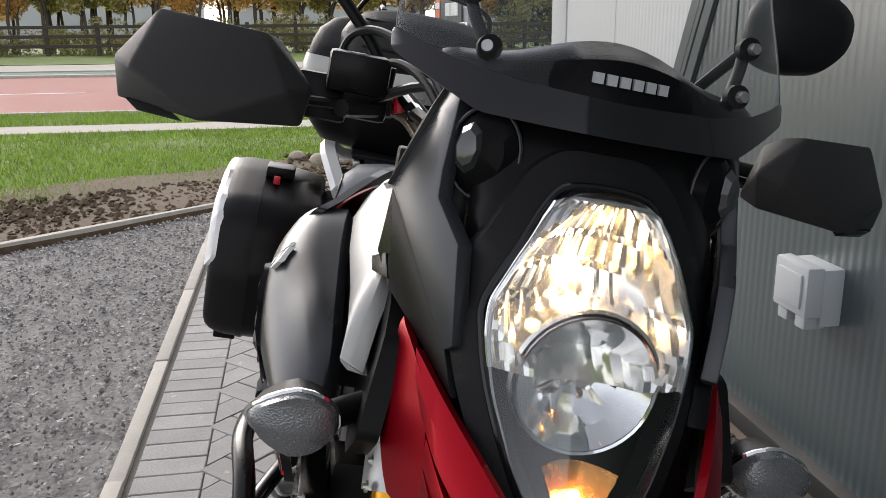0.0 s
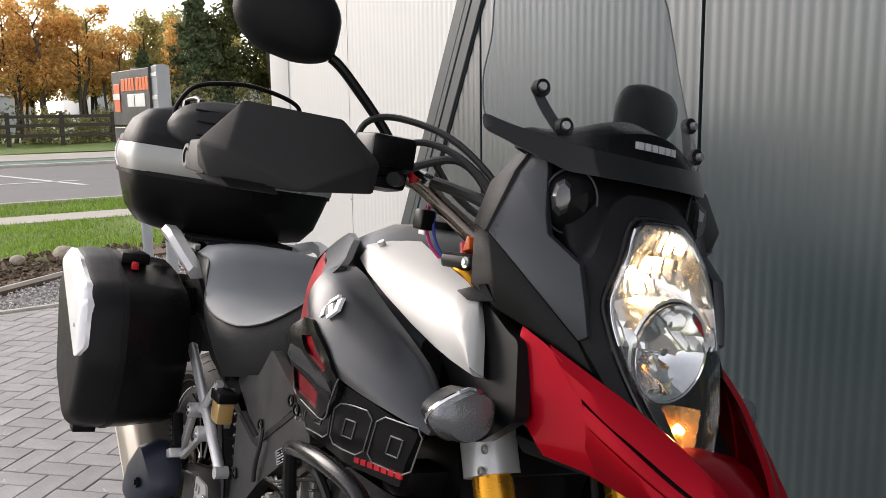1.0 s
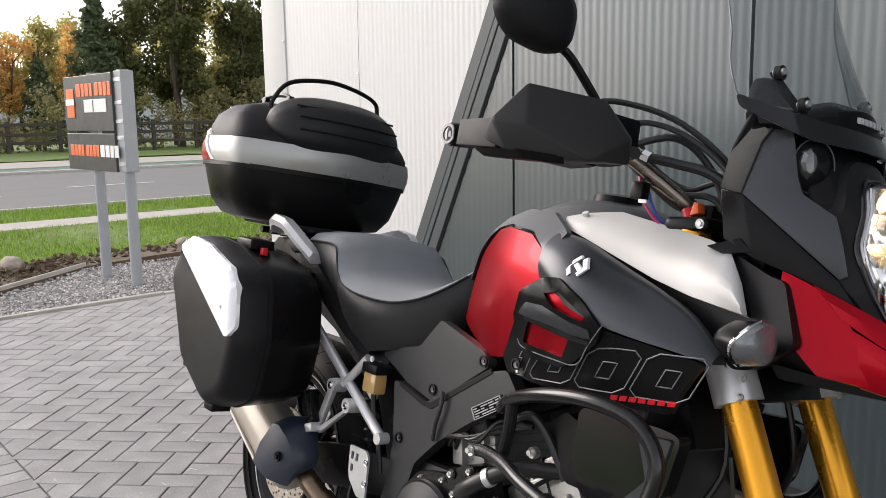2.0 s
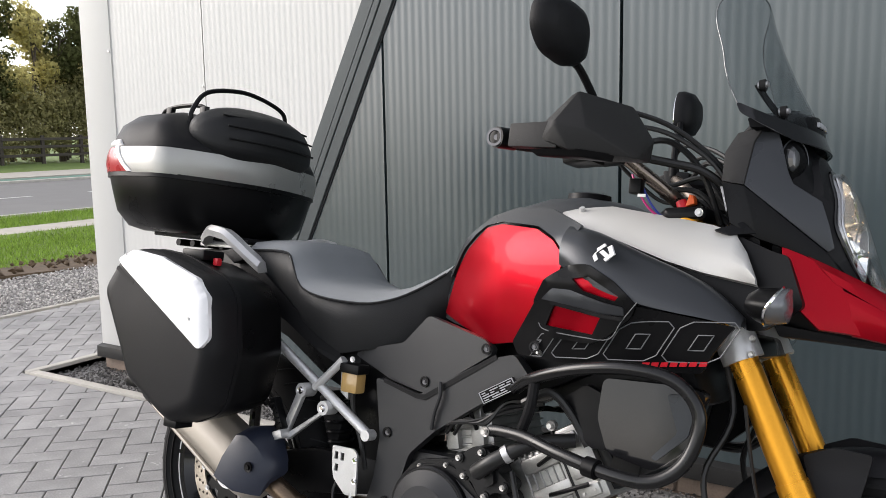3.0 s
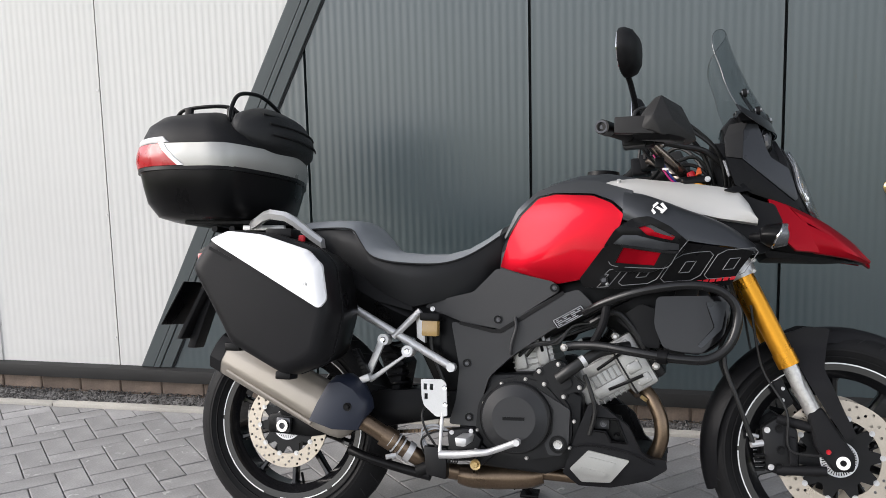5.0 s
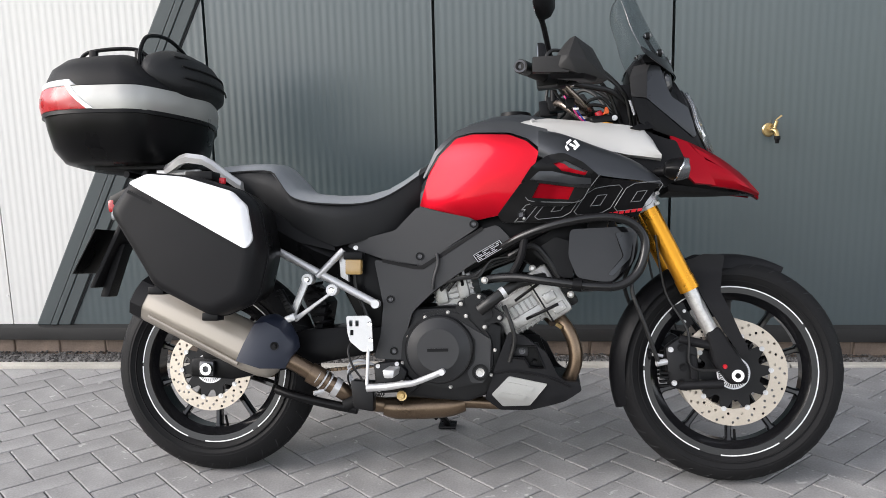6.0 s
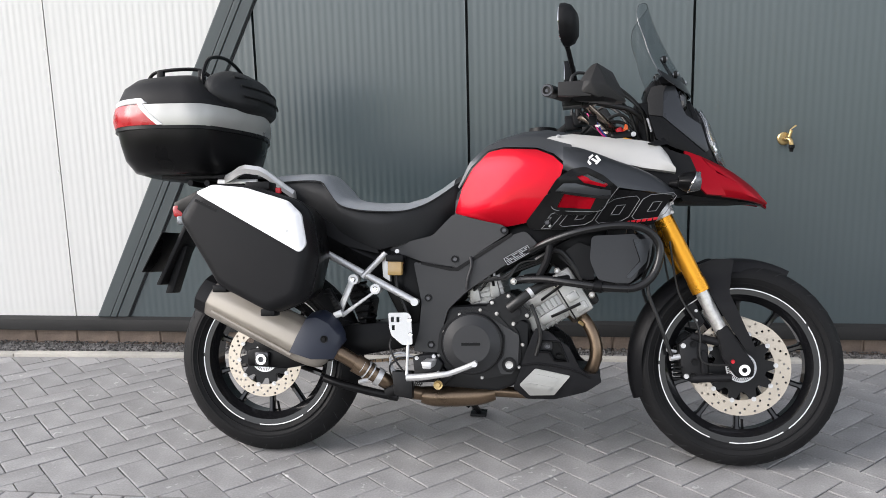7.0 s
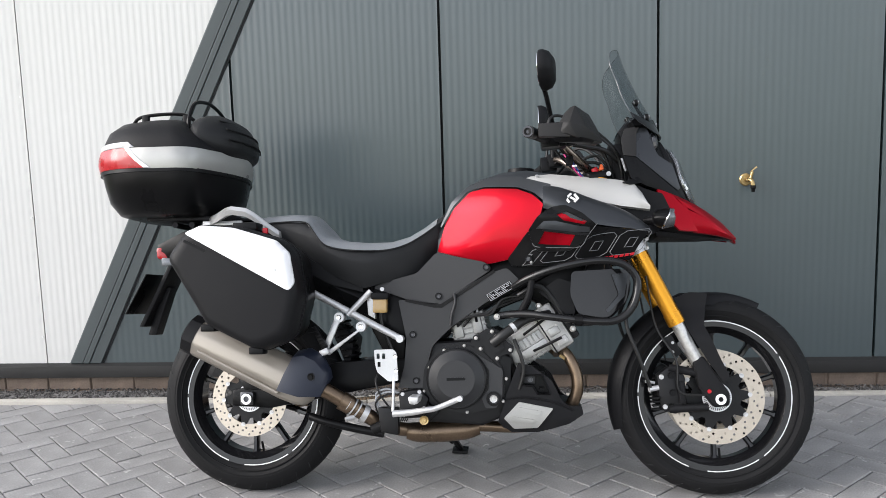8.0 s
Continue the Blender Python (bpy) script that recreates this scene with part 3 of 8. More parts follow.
kerb_run((-2.5, 0.925), (7.5, 1.145), 11, 0.05, "pale concrete edging kerb along the wall's gravel strip")
kerb_run((-2.5, 0.925), (-2.5, 4.5), 4, 0.05, "pale concrete edging kerb turning round the building corner")
kerb_run((9.0, -0.575), (-3.9, -0.60), 14, 0.05, "pale concrete edging kerb between paving and gravel bed")
kerb_run((-3.9, -0.62), (-4.2, 6.0), 7, 0.05, "pale concrete edging kerb at the end of the paving")

# ---- wall: ribbed steel panels over a brick plinth
Z0, TOP = 0.112, 5.6
DIAG = lambda z: -1.322 + 0.503 * (z - 0.12)          # white cladding ends here, at height z


def ribbed(x0, x1, z0, z1, pitch=0.0333, depth=0.0006, y=YW):
    """Vertical micro-ribs."""
    prof, x = [], x0
    k = max(1, round((x1 - x0) / pitch))
    p = (x1 - x0) / k
    for i in range(k):
        a = x0 + i * p
        prof += [(a, 0), (a + p * 0.42, 0), (a + p * 0.54, depth), (a + p * 0.88, depth)]
    prof.append((x1, 0))
    bm = bmesh.new()
    lo = [bm.verts.new((px, y + py, z0)) for px, py in prof]
    hi = [bm.verts.new((px, y + py, z1)) for px, py in prof]
    for i in range(len(prof) - 1):
        bm.faces.new((lo[i], lo[i + 1], hi[i + 1], hi[i]))
    # return edges into the joint
    for i, s in ((0, 1), (len(prof) - 1, -1)):
        a, b = bm.verts.new((prof[i][0], y + 0.03, z0)), bm.verts.new((prof[i][0], y + 0.03, z1))
        bm.faces.new((lo[i], hi[i], b, a))
    return bm


def clip(bm, keep_left):
    """Cuts a panel along the slanting line and keeps one side."""
    co = Vector((DIAG(0.12), 0, 0.12))
    no = Vector((1, 0, -0.503)).normalized()
    bmesh.ops.bisect_plane(bm, geom=bm.verts[:] + bm.edges[:] + bm.faces[:], plane_co=co, plane_no=no,
                           clear_outer=keep_left, clear_inner=not keep_left)
    return bm


wall = thing("wall_south", "industrial wall of dark grey and white ribbed steel cladding above a brick plinth", "wall", kind="structure")
part("wall_core", box(WX + 0.03, 9.0, YW + 0.03, YW + 0.23, -0.1, TOP, 0), JOINT, wall, "dark backing behind the cladding joints", smooth=0)
W = 0.997
for i in range(-2, 9):
    x0 = -0.411 + W * i
    bm = ribbed(max(x0, -1.4) + 0.006, x0 + W - 0.006, Z0, TOP)
    if i < 3:
        clip(bm, False)
    if bm.faces:
        part("cladding_panel", bm, CLADGREY, wall, smooth=15)
    else:
        bm.free()
for a, b in ((WX + 0.24, -2.109), (-2.109, -1.443), (-1.443, 1.6)):
    if a < b:
        bm = clip(ribbed(a + 0.003, b - 0.003, Z0, TOP, 0.033, 0.0005), True)
        if bm.faces:
            part("white_panel", bm, CLADWHITE, wall, "white ribbed cladding panel", smooth=15)
        else:
            bm.free()
part("corner_flashing", box(WX, -2.112, YW - 0.006, YW + 0.02, Z0, TOP, 0.003), CLADWHITE, wall, "white folded corner flashing")
part("end_wall", box(WX, WX + 0.03, YW + 0.02, 14.0, Z0, TOP, 0), CLADWHITE, wall, "white cladding of the end wall", smooth=0)
part("roof_edge", box(WX - 0.06, 9.0, YW - 0.06, 14.0, TOP, TOP + 0.3, 0.02), TRIMGREY, wall, "dark grey roof edge")
# slanting trim between white and grey: three folded strips
for name, o0, o1, y0 in (("slanting_trim", 0.006, 0.072, 0.012), ("slanting_trim", 0.0735, 0.106, 0.014), ("slanting_trim", 0.1075, 0.168, 0.011)):
    pts = [Vector((DIAG(z) + o, y, z)) for z in (Z0, TOP) for o in (o0, o1) for y in (YW - y0, YW + 0.02)]
    part(name, hull(pts, 0.003, 1), TRIMGREY, wall, "dark grey slanting flashing strip")
pts = [Vector((DIAG(z) + o, y, z)) for z in (Z0, TOP) for o in (0.168, 0.178) for y in (YW - 0.004, YW + 0.02)]
part("slanting_joint", hull(pts, 0, 1), JOINT, wall)
for z in (0.45, 1.05, 1.64, 2.2):
    part("wall_screw", lathe([(0, 0), (0.007, 0.001), (0.006, 0.005), (0, 0.006)], 10, (-2.125, YW - 0.0125, z), None, "y", False), ALU, wall)
    part("wall_screw", lathe([(0, 0), (0.006, 0.001), (0.005, 0.004), (0, 0.005)], 10, (-1.455, YW - 0.005, z - 0.2), None, "y", False), ALU, wall)
# sill flashing, proud of the plinth
part("sill_flashing", hull([(x, y, z) for x in (WX - 0.01, 9.0) for y, z in ((YW + 0.02, 0.118), (YW - 0.035, 0.104), (YW - 0.038, 0.046), (YW + 0.02, 0.05))], 0.003), FLASHBLACK, wall,
     "black folded sill flashing along the wall foot")
part("plinth_core", box(WX + 0.01, 9.0, YW + 0.012, YW + 0.2, -0.2, 0.05, 0), MORTAR, wall, "mortar behind the plinth bricks", smooth=0)
brick_bm = box(0, 0.215, 0, 0.02, 0, 0.065, 0.004, 1)
first = part("brick", brick_bm, BRICK, wall)
first.location = (WX + 0.005, YW + 0.002, -0.028)
for row in (0, 1):
    for k in range(28):
        if row == 0 and k == 0:
            continue
        ob = new("brick", first.data)
        ob.parent = wall
        ob.location = (WX + 0.005 + 0.225 * k + (0.112 if row else 0), YW + 0.002 + 0.001 * (k % 3), -0.028 - 0.075 * row)

# brass tap on the wall
tap = thing("garden_tap", "brass outdoor tap screwed to the grey cladding", "tap", Matrix.Translation((1.992, YW, 0.955)) @ Matrix.Scale(0.86, 4))
part("wall_plate", lathe([(0, 0), (0.03, 0), (0.034, -0.006), (0.028, -0.012), (0, -0.012)], 20, (-0.012, 0, 0.0), None, "y", False), BRASS, tap)
part("tap_body", tube([(-0.012, -0.01, 0), (-0.008, -0.04, 0.0), (0.004, -0.06, -0.004), (0.01, -0.066, -0.03)], 0.0115, 12), BRASS, tap)
part("spindle", rod((0.0, -0.045, 0.0), (0.012, -0.045, 0.045), 0.008), BRASS, tap)
part("tap_lever", hull([(0.0, -0.055, 0.043), (0.0, -0.035, 0.043), (0.035, -0.055, 0.066), (0.035, -0.037, 0.066), (0.004, -0.05, 0.05), (0.03, -0.05, 0.074)], 0.002), BRASS, tap)
part("hose_connector", lathe([(0, 0), (0.014, 0), (0.015, -0.016), (0.01, -0.022), (0.009, -0.036), (0, -0.036)], 14, (0.011, -0.066, -0.026), None, "z", False), SATIN, tap, "black plastic hose connector")

# outdoor socket box on the wall
sock = thing("socket_box", "grey plastic weatherproof socket box on the wall", "socket box", Matrix.Translation((0.16, YW, 0.585)))
part("back_box", box(-0.075, 0.075, -0.055, 0.004, -0.075, 0.075, 0.006), BOXGREY, sock)
part("lid", hull([(x * s, y, z) for x in (-0.08, 0.08) for s, y in ((1, -0.055), (0.93, -0.1)) for z in (-0.05, 0.082)], 0.008, 2), BOXGREY, sock)
part("lid_window", box(-0.055, 0.055, -0.106, -0.098, -0.03, 0.06, 0.004), BOXGREY, sock)
for x in (-0.04, 0.04):
    part("cable_gland", hull([(x + sx, y, z) for sx in (-0.022, 0.022) for y in (-0.09, -0.03) for z in (-0.085, -0.05)], 0.006), BOXGREY, sock)

# ---- sign on two posts
SA, SB = Vector((-5.57, 1.18, 0)), Vector((-4.60, 1.23, 0))
su = (SB - SA).normalized()
sn = Vector((su.y, -su.x, 0))
sign = thing("roadside_sign", "two dark sign boards with orange and white lettering on grey posts", "sign", Matrix.Translation(SA + Vector((0, 0, -0.05))))


def on_sign(u, h, out=0.0):
    return su * u + sn * out + Vector((0, 0, h + 0.05))


def sign_block(name, u0, u1, h0, h1, o0, o1, material, label="", bevel=0.003):
    return part(name, hull([on_sign(u, h, o) for u in (u0, u1) for h in (h0, h1) for o in (o0, o1)], bevel, 1), material, sign, label)


L = (SB - SA).length
sign_block("upper_board", 0, L, 1.165, 1.60, 0.0, 0.02, SIGNDARK, "dark sign board with orange bars")
sign_block("lower_board", 0, L, 0.855, 1.145, 0.0, 0.02, SIGNDARK, "black lower sign board")
for u in (0.45, L + 0.06):
    part("post", rod(on_sign(u, -0.25, -0.05), on_sign(u, 1.62, -0.05), 0.042, 16), POST, sign, "grey round steel post")
for h in (0.9, 1.1, 1.22, 1.36, 1.53):
    sign_block("bracket", L - 0.04, L + 0.12, h, h + 0.03, -0.01, 0.004, ALU)
sign_block("post_sleeve", L + 0.005, L + 0.13, 0.86, 1.61, -0.1, 0.0, POST, "pale grey sleeve on the post")
sign_block("emblem_shield", 0.06, 0.22, 1.27, 1.5, 0.02, 0.026, SIGNORANGE, "plain orange shield shape")
sign_block("emblem_bar", 0.05, 0.23, 1.37, 1.42, 0.026, 0.03, SIGNWHITE)
x = 0.27
for w_ in (0.15, 0.11, 0.12, 0.10, 0.05, 0.12, 0.11, 0.11, 0.10):
    if w_ > 0.05:
        sign_block("lettering_bar", x, x + w_ * 0.62, 1.435, 1.535, 0.02, 0.024, SIGNORANGE)
    x += w_ * 0.72
sign_block("white_label", 0.42, 0.86, 1.31, 1.41, 0.02, 0.024, SIGNWHITE)
sign_block("white_label_mark", 0.6, 0.615, 1.315, 1.405, 0.024, 0.026, SIGNDARK)
x = 0.07
for w_ in (0.1, 0.075, 0.08, 0.07, 0.04, 0.08, 0.075, 0.075, 0.07):
    if w_ > 0.04:
        sign_block("lettering_bar", x, x + w_ * 0.8, 0.965, 1.055, 0.02, 0.024, SIGNORANGE)
    x += w_ * 0.9
x += 0.02
for w_ in (0.1, 0.09, 0.08, 0.09):
    sign_block("lettering_bar", x, x + w_ * 0.82, 0.965, 1.055, 0.02, 0.024, SIGNWHITE)
    x += w_


# ---- fence, hedge, trees, far buildings
fence = thing("post_and_rail_fence", "dark weathered wooden post and rail fence on the grass bank", "fence", Matrix.Translation((-36, 0, 0)))
for k in range(34):
    y = -32 + 2.0 * k
    part("post", hull([(sx, y + sy, z) for sx in (-0.07, 0.07) for sy in (-0.08, 0.08) for z in (-0.2, 1.32)], 0.02, 1), FENCEWOOD, fence)
for h in (0.35, 0.72, 1.1):
    for k in range(17):
        y = -32 + 4.0 * k
        part("rail", hull([(0.07 + sx, y + sy, h + sz + 0.015 * math.sin(k * 3 + h * 9)) for sx in (0, 0.04) for sy in (0.0, 4.0) for sz in (0, 0.13)], 0.008, 1), FENCEWOOD, fence)


def leaf_cloud(centres, radii, count, size, squash=1.0):
    """Small leaf cards, turned every way, gathered round the given clumps."""
    k = rng.integers(0, len(centres), count)
    d = rng.normal(0, 1, (count, 3))
    d /= np.linalg.norm(d, axis=1)[:, None]
    r = rng.uniform(0.1, 1.0, count) ** 0.55
    c = np.asarray(centres)[k] + d * (np.asarray(radii)[k] * r)[:, None] * np.array([1, 1, squash])
    a = rng.normal(0, 1, (count, 3))
    a /= np.linalg.norm(a, axis=1)[:, None]
    b = np.cross(a, rng.normal(0, 1, (count, 3)))
    b /= np.linalg.norm(b, axis=1)[:, None]
    s = (size * rng.uniform(0.5, 1.3, count))[:, None]
    v = np.stack([c - a * s, c - b * s * 0.55, c + a * s, c + b * s * 0.55], 1).reshape(-1, 3)
    return v, np.arange(4 * count).reshape(-1, 4)


def broad_tree(seed, height, leaf, dense):
    r = random.Random(seed)
    base = thing("tree", "bare-stemmed roadside tree with thinning autumn leaves", "tree", group="trees behind the fence")
    bm = bmesh.new()
    ends = []
    for s in range(r.choice((2, 3))):
        a = r.uniform(0, 6.28)
        lean = r.uniform(0.3, 0.9)
        h = height * r.uniform(0.8, 0.95)
        stem = [Vector((0.25 * math.cos(a), 0.25 * math.sin(a), -0.2))]
        for t in (0.3, 0.6, 1.0):
            stem.append(Vector((math.cos(a) * lean * t + r.uniform(-.2, .2), math.sin(a) * lean * t + r.uniform(-.2, .2), h * t)))
        tube(stem, [0.11, 0.085, 0.06, 0.02], 6, 3, bm)
        for t in (0.35, 0.45, 0.55, 0.65, 0.75, 0.85, 0.95):
            b = r.uniform(0, 6.28)
            p = stem[1].lerp(stem[-1], max(0, (t - 0.3) / 0.7)) if t > 0.3 else stem[1]
            q = p + Vector((math.cos(b), math.sin(b), r.uniform(0.5, 1.1))) * r.uniform(0.6, 1.2)
            tube([p, p.lerp(q, 0.5) + Vector((0, 0, 0.08)), q], [0.04, 0.028, 0.012], 5, 2, bm)
            ends += [q, p.lerp(q, 0.65)]
    part("trunk", bm, BARK, base)
    v, f = leaf_cloud([tuple(e) for e in ends], [r.uniform(0.35, 0.75) for _ in ends], dense, 0.105, 0.8)
    ob = cloud_mesh("crown", v, f, leaf, base, "", kind="")
    return base


def conifer(seed, height):
    r = random.Random(seed)
    base = thing("conifer", "dark green pointed conifer behind the fence", "tree", group="trees behind the fence")
    part("trunk", rod((0, 0, -0.2), (0, 0, height), 0.16, 8, None, 0.02), BARK, base)
    cs, rs = [], []
    for k in range(200):
        t = r.uniform(0.04, 1) ** 0.8
        a = r.uniform(0, 6.28)
        w = (1 - t) ** 0.8 * 2.3 * r.uniform(0.35, 1.05) + 0.05
        cs.append((w * math.cos(a), w * math.sin(a), height * t - 0.15 * w))
        rs.append(0.2 + 0.5 * (1 - t))
    v, f = leaf_cloud(cs, rs, 11000, 0.11, 0.7)
    cloud_mesh("crown", v, f, LEAFGREEN, base, "", kind="")
    return base


kinds = [broad_tree(s, h, m, n) for s, h, m, n in ((1, 6.0, LEAFGOLD, 4600), (2, 6.4, LEAFGOLD, 4200), (3, 5.6, LEAFOLIVE, 5400), (4, 6.2, LEAFOLIVE, 4600), (5, 6.0, LEAFDARK, 6000))]
k = 0
for rowx, dy, y0, y1 in ((-42.0, 1.55, -26, 9.6), (-44.2, 2.4, -27, 32), (-47.0, 3.0, -26, 34)):
    y = y0
    while y < y1:
        pick = (0, 2, 1, 0, 3, 1, 2)[(k * 5 + int(rowx)) % 7] if y < 14 else (4, 3, 4, 2)[k % 4]
        m = Matrix.Translation((rowx + rng.uniform(-0.6, 0.6), y, 0)) @ Matrix.Rotation(rng.uniform(0, 6.28), 4, "Z")
        if k < 5:
            kinds[k].matrix_world = m
        else:
            c = copy_thing(kinds[pick], m)
            c.scale = [rng.uniform(0.85, 1.12)] * 3
        y += dy * rng.uniform(0.75, 1.25)
        k += 1
con = conifer(9, 6.9)
con.matrix_world = Matrix.Translation((-39.4, 12.9, 0))
c = copy_thing(con, Matrix.Translation((-40.5, 10.6, 0)))
c.scale = (0.6, 0.6, 0.6)
for k in range(14):
    c = copy_thing(kinds[(4, 4, 3)[k % 3]], Matrix.Translation((-39.6 + 0.8 * (k % 2), 14.6 + 1.75 * k, 0)) @ Matrix.Rotation(1.3 * k, 4, "Z"))
    c.scale = [1.12 + 0.07 * (k % 3)] * 3
# scrub along and behind the fence
cs, rs = [], []
for k in range(640):
    y = rng.uniform(-32, 36)
    far = rng.uniform(0, 1)
    big = 1.0 if y < 9 else 2.1
    cs.append((-36.6 - 2.6 * far, y, rng.uniform(0.1, 0.75 + 0.75 * far) * big))
    rs.append(rng.uniform(0.35, 0.6))
v, f = leaf_cloud(cs, rs, 46000, 0.085, 0.8)
cloud_mesh("hedge", v, f, HEDGE, None, "rough olive hedge and scrub behind the fence", "hedge")
cs, rs = [], []
for k in range(420):
    y = rng.uniform(17, 40)
    cs.append((-37.6 - 1.8 * rng.uniform(0, 1), y, rng.uniform(0.2, 1.0) * (3.4 + 1.3 * math.sin(y * 0.9) * math.sin(y * 0.37 + 1))))
    rs.append(rng.uniform(0.5, 0.85))
v, f = leaf_cloud(cs, rs, 34000, 0.12, 0.9)
cloud_mesh("thicket", v, f, HEDGE, None, "tall olive thicket below the trees beyond the road", "thicket")
for y0, y1, h in ((-30, -8, 3.2), (-5, 10, 2.6), (14, 34, 3.4)):
    b = thing("far_building", "low pale industrial building far behind the trees", "building", Matrix.Translation((-75, (y0 + y1) / 2, 0)))
    w2 = (y1 - y0) / 2
    part("wall", box(-6, 6, -w2, w2, -0.3, h, 0.05), PALE, b)
    part("roof", hull([(-6.3, -w2 - 0.3, h), (6.3, -w2 - 0.3, h), (-6.3, w2 + 0.3, h), (6.3, w2 + 0.3, h), (0, -w2, h + 1.1), (0, w2, h + 1.1)], 0.05, 1), ROOFGREY, b)

# ---- grass blades on the nearer lawn, clods and stones in the soil
def blades(name, xy, z, h, label):
    n = len(xy)
    a = rng.uniform(0, 6.28, n)
    w, hh = 0.006 * rng.uniform(0.7, 1.5, n), h * rng.uniform(0.5, 1.3, n)
    lean = rng.normal(0, 0.45, (n, 2)) * hh[:, None]
    base = np.stack([xy[:, 0], xy[:, 1], np.full(n, z)], 1)
    side = np.stack([np.cos(a) * w, np.sin(a) * w, np.zeros(n)], 1)
    v = np.stack([base - side, base + side, base + np.concatenate([lean, hh[:, None]], 1)], 1).reshape(-1, 3)
    return cloud_mesh(name, v, np.arange(3 * n).reshape(-1, 3), BLADE, None, label, "grass")


g = area(-9.0, -3.0, -6.5, 6.5, 90000)
d = -0.642 * (g[:, 1] - (1.28 - (g[:, 0] + 5.68) * 1.194))          # distance from the edging
g = g[((g[:, 1] > 1.2) & (g[:, 0] < -6.25)) | ((g[:, 1] <= 1.2) & (d > np.interp(g[:, 1], [-3, -0.8, 1.2], [1.7, 1.0, 0.62]) + 0.22 * rng.normal(0, 1, len(g))))]
blades("grass", g, -0.03, 0.05, "short green grass of the lawn")
blades("grass", area(-11.4, -9.9, -8, 9, 22000), -0.03, 0.07, "short green grass of the verge")
cl = area(-6.3, -5.72, -0.2, 5.5, 260)
scatter_stones("soil_clods", cl, 0.02, 0.035, SOIL, "clods of brown soil and roots")
cl = area(-6.8, -2.0, -3.6, 1.4, 9000)
o = cl[:, 1] - (1.28 - (cl[:, 0] + 5.68) * 1.194)
cl = cl[(o < -0.08) & (o > -1.5 * np.interp(cl[:, 1], [-3, -0.8, 1.2], [1.7, 1.0, 0.62]))]
scatter_stones("soil_clods", cl, 0.0, 0.03, SOIL, "clods of brown soil and dead grass")
for p, s in (((-6.0, 0.75), 0.11), ((-5.95, 0.1), 0.09), ((-5.9, 0.35), 0.07), ((-6.2, -0.1), 0.08), ((-6.25, 2.4), 0.08)):
    bm = bmesh.new()
    bmesh.ops.create_icosphere(bm, subdivisions=2, radius=s)
    for v in bm.verts:
        v.co = Vector((v.co.x * 1.25, v.co.y, v.co.z * 0.7)) * (1 + 0.35 * noise.noise(v.co * 9 + Vector((p[0], p[1], 0))))
    ob = part("rock", bm, ROCK, None)
    ob.location = (*p, 0.03)
    tagged(ob, "pale rounded rock lying in the soil", "rock", "rocks in the soil")

# ---------------------------------------------------------------- the motorcycle
# x forwards from the rear axle, y to its left, z up in its own plane; it leans on its side stand
PSI, LEAN = radians(-1.96), radians(11.55)
BIKE = Matrix.Translation((0.002, 0.0215, 0.0)) @ Matrix.Rotation(PSI, 4, "Z") @ Matrix.Rotation(-LEAN, 4, "X")
bike = thing("motorcycle", "black and red adventure touring motorcycle leaning on its side stand", "motorcycle", BIKE)
RA, FA = (0.0, 0.318), (1.553, 0.328)


def axle_y(c):
    return Matrix.Translation((c[0], 0, c[1]))


def shifted(bm, v):
    bmesh.ops.translate(bm, verts=bm.verts, vec=v)
    return bm


def both(make):
    for s in (-1, 1):
        make(s)


